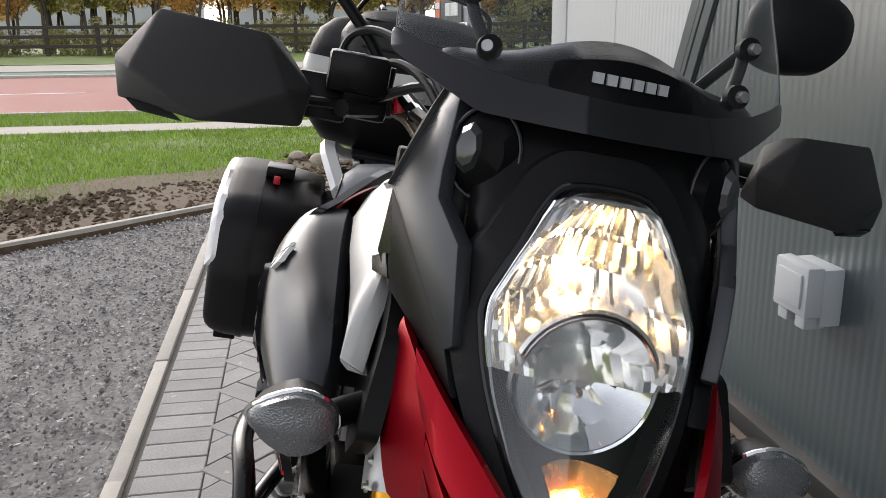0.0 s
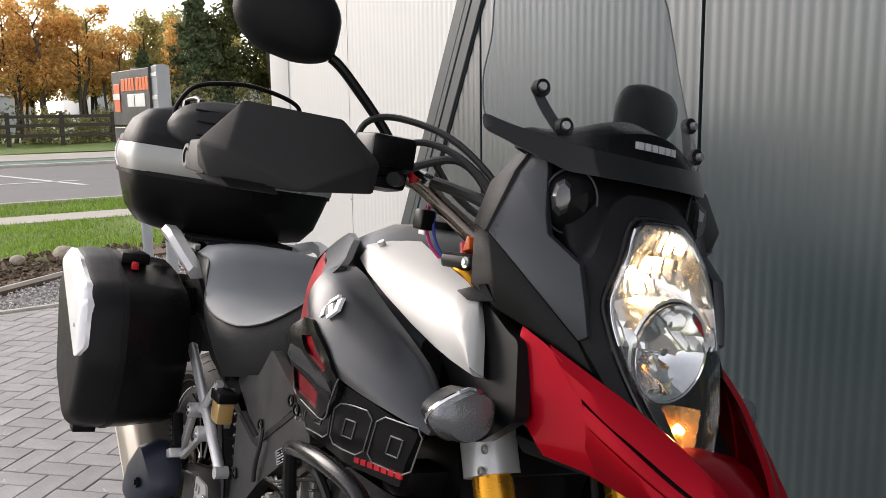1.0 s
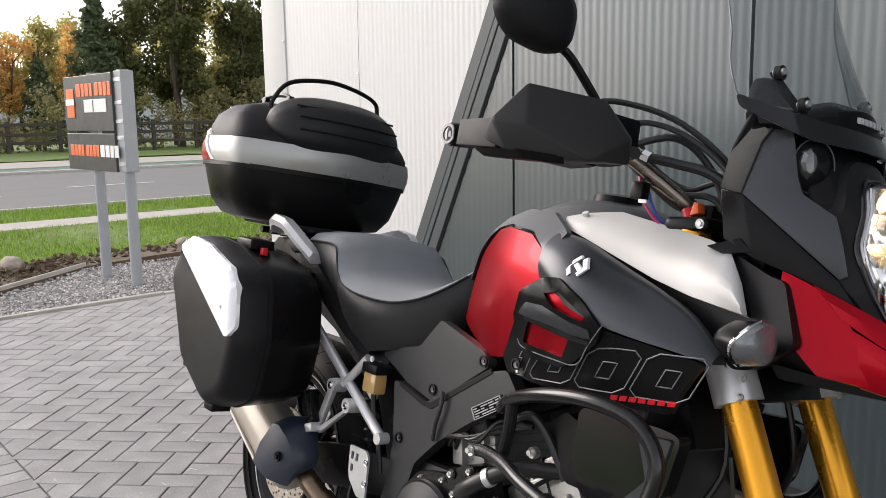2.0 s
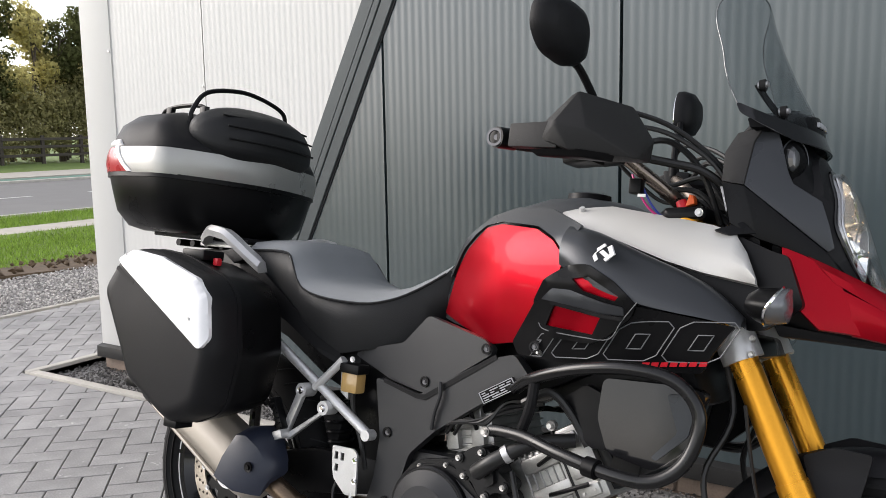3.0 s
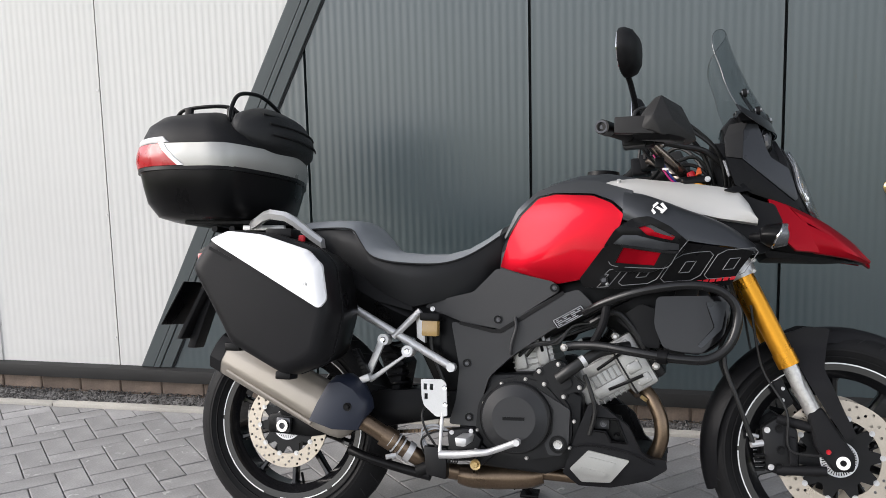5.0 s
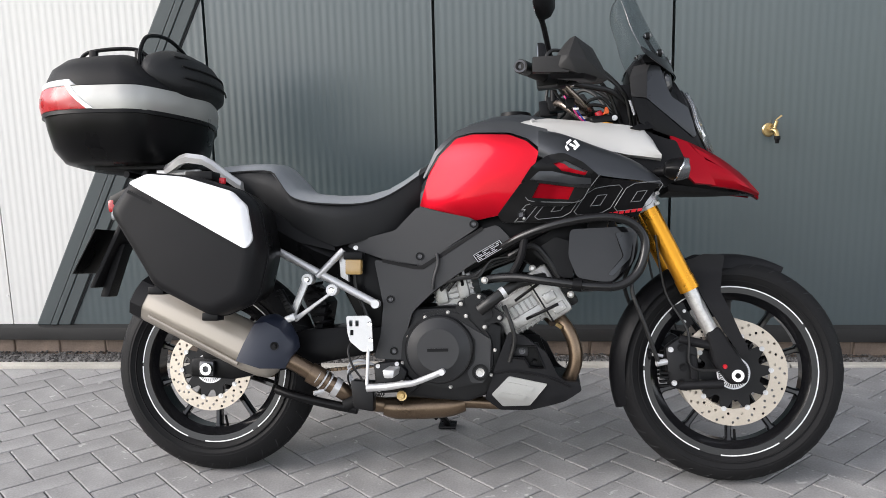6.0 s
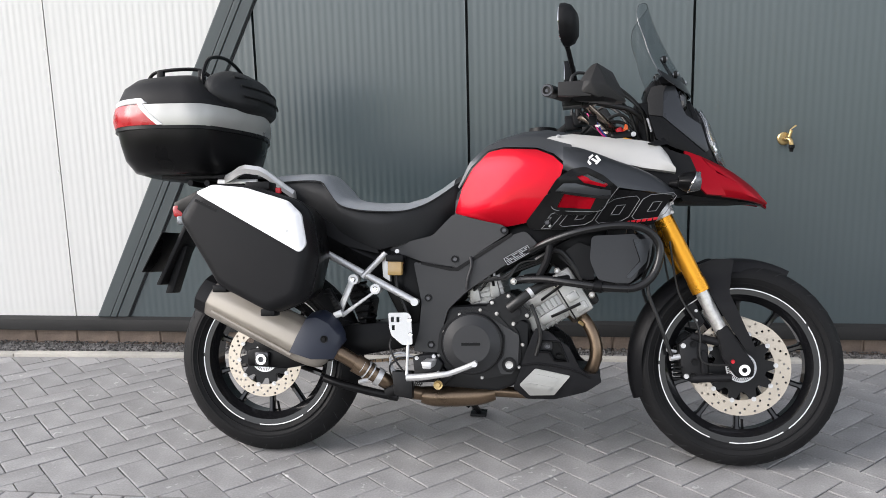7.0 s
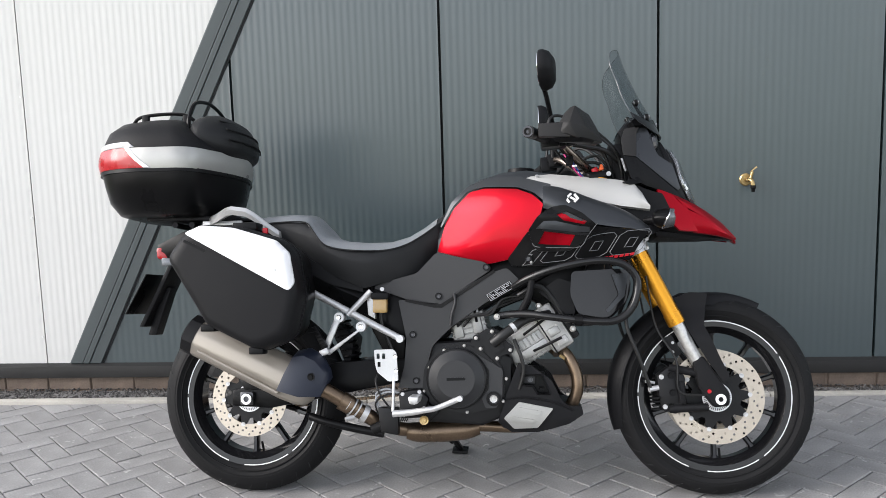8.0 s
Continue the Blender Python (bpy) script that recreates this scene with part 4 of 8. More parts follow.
# ---- wheels
def wheel(name, c, R, rim_r, half, crown, disc_r, disc_w, spokes, sides, label, off=0.0):
    wh = part(name, lathe([(0.028, -0.05), (0.045, -0.045), (0.05, -0.02), (0.05, 0.02), (0.045, 0.045), (0.028, 0.05)], 28, (c[0], 0, c[1])), GLOSS, bike, label)
    prof = []
    for k in range(15):                                     # tread
        a = radians(-82 + 164 * k / 14)
        prof.append((R - crown + crown * math.cos(a) * (1 + 0.02 * math.cos(a)), half * math.sin(a) / math.sin(radians(82))))
    prof += [(rim_r + 0.035, half * 0.98), (rim_r + 0.012, half * 0.8), (rim_r + 0.002, half * 0.72), (rim_r - 0.004, half * 0.5), (rim_r - 0.004, -half * 0.5),
             (rim_r + 0.002, -half * 0.72), (rim_r + 0.012, -half * 0.8), (rim_r + 0.035, -half * 0.98)]
    part("tyre", lathe(prof, 96, (c[0], 0, c[1])), RUBBER, wh, "black rubber tyre with grooved tread", smooth=50)
    # tread grooves as shallow raised blocks' edges: slanting dark ribs
    bm = bmesh.new()
    n = 34
    for k in range(n):
        for s in (-1, 1):
            pts = []
            for j in range(5):
                a = radians(s * (8 + 11 * j))
                th = 2 * math.pi * (k + 0.5 * (s > 0)) / n + 0.025 * j
                r = R - crown + crown * math.cos(a) * (1 + 0.02 * math.cos(a)) - 0.0012
                pts.append((c[0] + r * math.cos(th), half * math.sin(a) / math.sin(radians(82)), c[1] + r * math.sin(th)))
            tube(pts, 0.0022, 4, 0, bm)
    tagged(part("tread_groove", bm, JOINT, wh, "fine slanting tread grooves"), kind="stuff")
    r = rim_r
    part("rim", lathe([(r + 0.006, -half * 0.72), (r + 0.006, -half * 0.66), (r - 0.014, -half * 0.62), (r - 0.03, -half * 0.3), (r - 0.03, half * 0.3), (r - 0.014, half * 0.62),
                       (r + 0.006, half * 0.66), (r + 0.006, half * 0.72), (r - 0.018, half * 0.7), (r - 0.04, half * 0.36), (r - 0.04, -half * 0.36), (r - 0.018, -half * 0.7)], 80, (c[0], 0, c[1])), GLOSS, wh, "gloss black cast rim")
    for s in (-1, 1):
        for a0, a1 in ((-0.9, 0.55), (0.6, 1.9), (1.95, 3.1), (3.15, 4.35), (4.6, 5.3)):
            bm = bmesh.new()
            cols = []
            for k in range(17):
                t = a0 + (a1 - a0) * k / 16
                cols.append([bm.verts.new((c[0] + rr * math.cos(t), s * y, c[1] + rr * math.sin(t))) for rr, y in ((r + 0.002, half * 0.735), (r - 0.0015, half * 0.735), (r - 0.0015, half * 0.7), (r + 0.002, half * 0.7))])
            for p, q in zip(cols, cols[1:]):
                for j in range(4):
                    bm.faces.new((p[j], p[(j + 1) % 4], q[(j + 1) % 4], q[j]))
            part("rim_tape", bm, TAPE, wh, "silver reflective rim tape")
    for y, rr in ((-1, rim_r + 0.018), (-1, R - crown * 0.75), (1, rim_r + 0.018), (1, R - crown * 0.75)):
        part("sidewall_ring", lathe([(rr - 0.0012, y * half * 0.93), (rr + 0.0012, y * half * 0.93), (rr + 0.0012, y * half * 0.985 if rr > rim_r + 0.03 else y * half * 0.86), (rr - 0.0012, y * half * 0.985 if rr > rim_r + 0.03 else y * half * 0.86)], 72, (c[0], 0, c[1])), RUBBER, wh)
    for k in range(spokes):
        a = 2 * math.pi * (k + 0.5) / spokes
        d, t = Vector((math.cos(a), 0, math.sin(a))), Vector((-math.sin(a), 0, math.cos(a)))
        o = Vector((c[0], 0, c[1]))
        rings = []
        for q, wd, th in ((0.045, 0.016, 0.022), (r * 0.5, 0.0085, 0.017), (r * 0.8, 0.0085, 0.016), (r - 0.034, 0.017, 0.02)):
            rings.append([o + d * q + t * wd * x + Vector((0, th * y, 0)) for x, y in ((-1, -0.6), (-0.5, -1), (0.5, -1), (1, -0.6), (1, 0.6), (0.5, 1), (-0.5, 1), (-1, 0.6))])
        part("spoke", loft(rings), GLOSS, wh)
    for s in sides:
        holes = []
        for k in range(60):
            a = 2 * math.pi * k / 60
            rr = disc_r * (0.94, 0.86, 0.78)[k % 3]
            holes.append([(c[0] + rr * math.cos(a) + 0.0042 * math.cos(q), c[1] + rr * math.sin(a) + 0.0042 * math.sin(q)) for q in (2 * math.pi * j / 6 for j in range(6))])
        inner = [(c[0] + disc_r * 0.68 * math.cos(2 * math.pi * k / 40), c[1] + disc_r * 0.68 * math.sin(2 * math.pi * k / 40)) for k in range(40)]
        outer = [(c[0] + disc_r * math.cos(2 * math.pi * k / 64), c[1] + disc_r * math.sin(2 * math.pi * k / 64)) for k in range(64)]
        part("brake_disc", sheet(outer, lambda u, v, d: (u, s * (disc_w - d), v), 0.005, 0, [inner] + holes), STEEL, wh, "drilled steel brake disc", smooth=20)
        # carrier star
        star = []
        for k in range(40):
            rr = disc_r * (0.73 if k % 4 in (0, 1) else 0.52)
            star.append((c[0] + rr * math.cos(2 * math.pi * k / 40), c[1] + rr * math.sin(2 * math.pi * k / 40)))
        hub = [(c[0] + 0.04 * math.cos(2 * math.pi * k / 24), c[1] + 0.04 * math.sin(2 * math.pi * k / 24)) for k in range(24)]
        part("disc_carrier", sheet(star, lambda u, v, d: (u, s * (disc_w - 0.003 - d), v), 0.006, 0, [hub]), ENGINE, wh, smooth=20)
        for k in range(10):
            a = 2 * math.pi * (k * 4 + 0.5) / 40
            part("disc_bobbin", bolt((c[0] + disc_r * 0.70 * math.cos(a), disc_w - 0.001, c[1] + disc_r * 0.70 * math.sin(a)), 0.0075, 0.004, s), ALU, wh)
        # slotted sensor ring
        ring = [(c[0] + 0.0465 * math.cos(2 * math.pi * k / 48), c[1] + 0.0465 * math.sin(2 * math.pi * k / 48)) for k in range(48)]
        hub = [(c[0] + 0.029 * math.cos(2 * math.pi * k / 24), c[1] + 0.029 * math.sin(2 * math.pi * k / 24)) for k in range(24)]
        slots = []
        for k in range(40):
            a = 2 * math.pi * k / 40
            d, t = Vector((math.cos(a), math.sin(a))), Vector((-math.sin(a), math.cos(a)))
            o = Vector(c)
            slots.append([o + d * p + t * q for p, q in ((0.0335, -0.0011), (0.0425, -0.0015), (0.0425, 0.0015), (0.0335, 0.0011))])
        part("sensor_ring", sheet(ring, lambda u, v, d: (u, s * (disc_w + (0.012 if len(sides) > 1 else 0.0) - d), v), 0.003, 0, [hub] + slots), WHITEPLATE, wh, "slotted steel sensor ring", smooth=20)
    tyre_parts = [o for o in wh.children if o.name.split(".")[0] in ("tyre", "tread_groove", "rim", "rim_tape", "sidewall_ring", "spoke")]
    for o in tyre_parts:                                    # the rim sits a little to one side of the hub
        o.location.y += off
    part("valve", rod((c[0] + 0.02, 0, c[1] - r + 0.035), (c[0] + 0.016, -0.01, c[1] - r + 0.07), 0.004), RUBBER, wh)
    return wh


wheel("front_wheel", FA, 0.323, 0.245, 0.055, 0.050, 0.152, 0.074, 10, (-1, 1), "black spoked front wheel")
wheel("rear_wheel", RA, 0.323, 0.230, 0.075, 0.070, 0.13, 0.098, 10, (-1,), "black spoked rear wheel", -0.016)

# ---- front fork, mudguard, brake
TOPX = lambda z: 1.311 - 0.5 * (z - 0.80)             # the fork's line


def fork(s):
    w = 0.112
    f = part("fork_leg", rod((TOPX(0.575), s * w, 0.575), (TOPX(1.046), s * w, 1.046), 0.0265, 24), GOLD, bike, "gold anodised fork tube")
    part("fork_band", rod((TOPX(0.565), s * w, 0.565), (TOPX(0.60), s * w, 0.60), 0.0285, 24), GOLD, f)
    part("slider", rod((TOPX(0.37), s * w, 0.37), (TOPX(0.57), s * w, 0.57), 0.0205, 20), BOLTSTEEL, f, "polished fork slider")
    part("fork_bottom", hull([(x, s * y, z) for y in (w - 0.028, w + 0.024) for x, z in ((1.470, 0.445), (1.505, 0.465), (1.585, 0.345), (1.583, 0.305), (1.535, 0.30), (1.49, 0.36))], 0.012, 3), BLACK, f, "black cast fork bottom")
    part("fork_cap", rod((TOPX(1.04), s * w, 1.04), (TOPX(1.078), s * w, 1.078), 0.0135, 12, None, 0.0105), REDTEXT, f, "red anodised fork adjuster")
    part("axle_end", lathe([(0.008, 0), (0.017, 0), (0.018, 0.012), (0.012, 0.016), (0.008, 0.016)], 18, (FA[0], s * (w + 0.02) - (0.016 if s < 0 else 0), FA[1])), CHROME, f, "bright axle end")


both(fork)
lc = part("lower_clamp", hull([(x, y, z) for y in (-0.105, 0.105) for x, z in ((1.28, 0.84), (1.325, 0.835), (1.34, 0.80), (1.295, 0.805))] + [(1.25, 0, 0.82)], 0.01, 3), SATIN, bike, "lower fork clamp with grey collars")
both(lambda s: part("clamp_collar", rod((TOPX(0.795), s * 0.112, 0.795), (TOPX(0.852), s * 0.112, 0.852), 0.037, 24), ALU, lc, "grey cast clamp collar"))
part("upper_clamp", hull([(x, y, z) for y in (-0.14, 0.14) for x, z in ((1.15, 1.062), (1.228, 1.068), (1.232, 1.045), (1.152, 1.036))] + [(1.1, 0.04, 1.06), (1.1, -0.04, 1.06)], 0.01, 3), SATIN, bike, "black upper fork clamp")
for s in (-1, 1):
    for z in (0.838, 0.81):
        part("clamp_bolt", bolt((1.335, 0.146, z), 0.006, 0.005, s), BOLTSTEEL, bike)
    part("clamp_bolt", bolt((1.218, 0.138, 1.055), 0.008, 0.006, s), ALU, bike)
# mudguard: an arched strip round the tyre
rings = []
for k in range(29):
    a = radians(200 - 138 * k / 28)
    t = k / 28
    r = 0.338 - 0.004 * t
    wdt = 0.064 * min(1, 0.55 + 2.2 * t, 0.12 + 3.2 * (1 - t))
    row = []
    for y, dz in ((-1, -0.036), (-0.82, -0.008), (-0.4, 0.004), (0, 0.007), (0.4, 0.004), (0.82, -0.008), (1, -0.036), (0.8, -0.016), (0.4, -0.003), (0, 0.001), (-0.4, -0.003), (-0.8, -0.016)):
        row.append((FA[0] + (r + dz) * math.cos(a), y * wdt, FA[1] + (r + dz) * math.sin(a)))
    rings.append(row)
fender = part("front_mudguard", loft(rings), BLACK, bike, "matt black plastic front mudguard", smooth=45)
both(lambda s: part("mudguard_stay", side_panel([(1.42, 0.645), (1.47, 0.668), (1.53, 0.665), (1.512, 0.56), (1.560, 0.45), (1.585, 0.40), (1.562, 0.385), (1.520, 0.445), (1.475, 0.52), (1.44, 0.59)],
                                                lambda x, z: 0.088 + 0.052 * max(0, min(1, (0.62 - z) / 0.1)), 0.006, s), BLACK, fender, "black fork guard below the mudguard"))


def caliper(s):
    c = part("front_caliper", hull([(x, s * y, z) for y in (0.06, 0.112) for x, z in ((1.36, 0.40), (1.40, 0.43), (1.45, 0.40), (1.455, 0.30), (1.42, 0.275), (1.37, 0.29))], 0.01, 2), ENGINE, bike, "black front brake caliper")
    part("caliper_bolt", bolt((1.375, 0.11, 0.395), 0.008, 0.008, s), ALU, c)
    part("caliper_bolt", bolt((1.385, 0.11, 0.30), 0.008, 0.008, s), ALU, c)
    part("caliper_lug", rod((1.40, s * 0.105, 0.425), (1.50, s * 0.118, 0.405), 0.013, 12), BLACK, c)
    part("caliper_lug", rod((1.40, s * 0.105, 0.292), (1.52, s * 0.118, 0.30), 0.013, 12), BLACK, c)
    for x, z in ((1.405, 0.40), (1.41, 0.345), (1.405, 0.30)):
        part("piston_cap", bolt((x, 0.112, z), 0.012, 0.005, s), SATIN, c)
    part("caliper_bridge", hull([(x, s * y, z) for y in (0.085, 0.125) for x, z in ((1.425, 0.385), (1.445, 0.38), (1.448, 0.315), (1.43, 0.31))], 0.004), BLACK, c)
    for k in range(4):
        part("pad_fin", hull([(x, s * y, z) for y in (0.09, 0.118) for x, z in ((1.345, 0.33 - 0.012 * k), (1.37, 0.332 - 0.012 * k), (1.37, 0.326 - 0.012 * k), (1.345, 0.324 - 0.012 * k))], 0.001, 1), SATIN, c)
    part("sensor_bolt", bolt((1.52, 0.135, 0.352), 0.0065, 0.006, s), REDTEXT, c, "small red bolt")
    part("hose_bracket", hull([(x, s * y, z) for y in (0.10, 0.112) for x, z in ((1.385, 0.52), (1.41, 0.53), (1.44, 0.47), (1.42, 0.455))], 0.003), BLACK, c)
    for z in (0.475, 0.505):
        part("bracket_bolt", bolt((1.413, 0.112, z), 0.005, 0.005, s), ALU, c)
    part("bleed_nipple", rod((1.355, s * 0.1, 0.375), (1.325, s * 0.105, 0.38), 0.005, 8), ALU, c)
    part("banjo_union", rod((1.365, s * 0.105, 0.36), (1.335, s * 0.115, 0.355), 0.009, 10), ALU, c)
    part("brake_hose", tube([(1.34, s * 0.115, 0.36), (1.30, s * 0.13, 0.47), (1.265, s * 0.125, 0.58), (1.30, s * 0.10, 0.70), (1.25, s * 0.09, 0.86)], 0.006, 8), CABLE, c, "black brake hose")
    part("sensor_cable", tube([(1.52, s * 0.13, 0.34), (1.43, s * 0.128, 0.35), (1.42, s * 0.13, 0.45), (1.36, s * 0.12, 0.56), (1.33, s * 0.14, 0.72)], 0.0035, 6), CABLE, c)


both(caliper)

# ---- tank, seat, tail
def ring_body(x, top, low, w_top, w_mid, w_low, z_mid, crown=0.02):
    """One cross-section, from the left foot over the top to the right foot."""
    half = [(w_low, low), (w_mid, z_mid), (w_mid * 0.98, z_mid + (top - z_mid) * 0.35), (w_top, top - crown * 1.3), (w_top * 0.6, top - crown * 0.35), (0, top)]
    pts = [(x, y, z) for y, z in half] + [(x, -y, z) for y, z in half[-2::-1]]
    return pts


tank = part("fuel_tank", loft([ring_body(*r) for r in (
    (0.640, 0.905, 0.80, 0.060, 0.088, 0.085, 0.84), (0.675, 0.955, 0.79, 0.075, 0.105, 0.095, 0.86), (0.72, 1.016, 0.785, 0.088, 0.125, 0.115, 0.89), (0.79, 1.062, 0.78, 0.098, 0.155, 0.145, 0.90),
    (0.87, 1.085, 0.78, 0.105, 0.185, 0.17, 0.90), (0.95, 1.090, 0.79, 0.112, 0.205, 0.19, 0.90), (1.03, 1.077, 0.80, 0.108, 0.205, 0.19, 0.90), (1.12, 1.048, 0.82, 0.095, 0.19, 0.18, 0.90), (1.17, 1.0, 0.84, 0.08, 0.16, 0.15, 0.90))]),
    MATGREY, bike, "dark grey fuel tank with red side panels", smooth=45)
CREASE = lambda x: min(0.895, 0.815 + 0.58 * (x - 0.725))


def red_surf(x, z):
    """The tank's side: two broad faces that meet along a slanting crease, tucked in at the rims."""
    d = z - CREASE(x)
    w = 0.096 + 0.42 * (x - 0.65) + 0.02 * math.sin(max(0, min(1, (x - 0.65) / 0.35)) * math.pi)
    return w - 0.11 * (math.sqrt(d * d + 0.0010) - 0.0316) + 0.04 * d - 3.2 * max(0, z - 0.935) ** 2 - 1.2 * max(0, 0.83 - z) ** 2


both(lambda s: part("tank_side_panel", side_panel([(0.649, 0.810), (0.680, 0.910), (0.713, 0.955), (0.764, 1.004), (0.812, 1.012), (0.920, 1.003), (0.970, 0.981), (1.004, 0.949), (0.996, 0.919), (0.942, 0.842), (0.892, 0.776), (0.825, 0.763), (0.715, 0.792)],
                                                  red_surf, 0.012, s, 0.006, 0.010), RED, tank, "glossy candy red tank side", smooth=50))
# dark grey top strip of the tank that runs round the red panel
both(lambda s: part("tank_edge", side_panel([(0.66, 0.895), (0.70, 0.973), (0.76, 1.030), (0.83, 1.052), (0.93, 1.048), (1.03, 1.012), (1.010, 0.955), (0.974, 0.987), (0.922, 1.009), (0.812, 1.018), (0.760, 1.009), (0.706, 0.958), (0.664, 0.89)],
                                            lambda x, z: red_surf(x, z) + 0.008 - 0.35 * max(0, z - 0.99), 0.012, s, 0.006, 0.012), MATGREY, tank))
part("filler_cap", lathe([(0, 0.0), (0.03, 0.0), (0.046, -0.004), (0.048, -0.02), (0, -0.02)], 28, (0.93, 0, 1.100), None, "z", False), SATIN, tank, "black filler cap")


def seat_ring(x, top, low, w_top, w, crown=0.012):
    mid = low + (top - low) * 0.5
    half = [(w * 0.86, low), (w, mid), (w * 0.97, top - 0.03), (w_top, top - crown), (w_top * 0.55, top - crown * 0.3), (0, top)]
    return [(x, y, z) for y, z in half] + [(x, -y, z) for y, z in half[-2::-1]]


seat_rows = ((-0.02, 0.925, 0.885, 0.10, 0.125), (0.05, 0.940, 0.865, 0.122, 0.148), (0.14, 0.945, 0.825, 0.135, 0.162), (0.212, 0.942, 0.785, 0.140, 0.168), (0.24, 0.912, 0.77, 0.146, 0.175),
             (0.277, 0.868, 0.748, 0.155, 0.184), (0.33, 0.850, 0.72, 0.160, 0.19), (0.41, 0.843, 0.688, 0.155, 0.19), (0.49, 0.845, 0.708, 0.138, 0.175), (0.55, 0.864, 0.722, 0.108, 0.148), (0.60, 0.895, 0.752, 0.085, 0.122), (0.645, 0.930, 0.79, 0.066, 0.10), (0.668, 0.948, 0.83, 0.055, 0.085))
seat = part("seat", loft([seat_ring(*r) for r in seat_rows]), VINYL, bike, "dual seat in black vinyl with a grey top", smooth=50)
rings = []
for x, top, low, w_top, w in seat_rows[1:12]:
    e, f = w_top, w * 0.985 + 0.003
    rings.append([(x, -f, top - 0.032), (x, -e * 1.02, top - 0.010)] + [(x, y * e, top - c + 0.004) for y, c in ((-0.55, 0.0036), (0, 0), (0.55, 0.0036))] + [(x, e * 1.02, top - 0.010), (x, f, top - 0.032)] + [(x, y * e, top - 0.045) for y in (0.9, 0, -0.9)])
part("seat_top", loft(rings), VINYLGREY, seat, "grey grained seat top", smooth=50)
for s in (-1, 1):
    part("seat_seam", tube([(x, s * (w * 0.985 + 0.002), top - 0.032) for x, top, low, w_top, w in seat_rows[1:12]], 0.0025, 6, 3), VINYL, seat)
part("tail_body", loft([[(x, y * w, z) for y, z in ((-0.8, lo), (-1, (lo + hi) / 2), (-0.9, hi), (0.9, hi), (1, (lo + hi) / 2), (0.8, lo))] for x, w, lo, hi in
                        ((-0.36, 0.05, 0.80, 0.85), (-0.25, 0.085, 0.79, 0.895), (-0.1, 0.125, 0.78, 0.905), (0.05, 0.145, 0.745, 0.885), (0.2, 0.155, 0.70, 0.80), (0.34, 0.15, 0.62, 0.735), (0.44, 0.13, 0.58, 0.69))]), SATIN, bike, "black tail bodywork under the seat", smooth=40)
both(lambda s: part("tail_trim", side_panel([(0.02, 0.885), (0.12, 0.858), (0.24, 0.778), (0.40, 0.70), (0.41, 0.675), (0.30, 0.70), (0.15, 0.78), (0.05, 0.84)], lambda x, z: 0.158, 0.01, s, 0.01), BLACK, bike))


def grab(s):
    g = part("grab_rail", loft([[(x, s * (w + dy), z + dz) for dy, dz in ((-0.018, -0.012), (0.012, -0.016), (0.019, 0.0), (0.010, 0.013), (-0.016, 0.012))] for x, w, z in
                                ((0.125, 0.165, 0.868), (0.09, 0.178, 0.893), (0.045, 0.198, 0.93), (0.02, 0.203, 0.944), (-0.03, 0.203, 0.951), (-0.055, 0.196, 0.945), (-0.09, 0.175, 0.93), (-0.13, 0.13, 0.925), (-0.15, 0.07, 0.925))]), ALU, bike, "silver grab rail beside the pillion seat")
    part("rail_foot", hull([(x, s * y, z) for y in (0.12, 0.18) for x, z in ((0.03, 0.91), (0.08, 0.885), (0.03, 0.87), (-0.02, 0.9))], 0.006), BLACK, g)


both(grab)
rack = part("luggage_rack", hull([(x, y, z) for x in (-0.33, 0.0) for y in (-0.11, 0.11) for z in (0.925, 0.934)], 0.004), BLACK, bike, "black luggage rack plate below the top case")
for x in (-0.26, -0.2, -0.14, -0.08):
    part("rack_spacer", rod((x, -0.13, 0.912), (x, 0.13, 0.912), 0.010, 12), SATIN, rack)
part("rack_arm", box(-0.16, -0.02, -0.135, -0.120, 0.908, 0.924, 0.003), ALU, rack)
part("rack_arm", box(-0.16, -0.02, 0.120, 0.135, 0.908, 0.924, 0.003), ALU, rack)

# tail lamp and plate holder
part("tail_lamp", hull([(x, y, z) for x, z in ((-0.365, 0.84), (-0.36, 0.80), (-0.32, 0.795), (-0.32, 0.845)) for y in (-0.055, 0.055)], 0.01, 2), REDLENS, bike, "red tail lamp")
ph = part("plate_holder", hull([(x + d, y, z) for x, z in ((-0.30, 0.80), (-0.415, 0.56)) for d in (0, 0.018) for y in (-0.07, 0.07)], 0.006), BLACK, bike, "black number plate holder")
part("number_plate", hull([(x + d, y, z) for x, z in ((-0.372, 0.745), (-0.445, 0.605)) for d in (0, 0.005) for y in (-0.115, 0.115)], 0.002), SATIN, ph)
part("plate_back", hull([(x + d, y, z) for x, z in ((-0.345, 0.70), (-0.40, 0.53)) for d in (0, 0.03) for y in (-0.03, 0.03)], 0.006), BLACK, ph)
both(lambda s: part("rear_indicator", hull([(-0.285 + x, s * (0.10 + 0.8 * y), 0.785 + z) for x, y, z in ((-0.02, -0.03, 0), (-0.02, 0.045, 0.015), (-0.02, 0.045, -0.015), (0.02, -0.02, 0.014), (0.02, -0.02, -0.014), (0.022, 0.035, 0.012), (0.022, 0.035, -0.012))] + [(-0.27, s * 0.06, 0.80), (-0.28, s * 0.06, 0.79)], 0.004), INDICATOR, bike))

# ---- side shrouds with scoops and lettering
UP_X = [1.003, 1.05, 1.10, 1.16, 1.22]
UP_W = [0.262, 0.275, 0.278, 0.272, 0.261]
RIDGE = lambda x: 0.905 - 0.16 * max(0, x - 1.05)


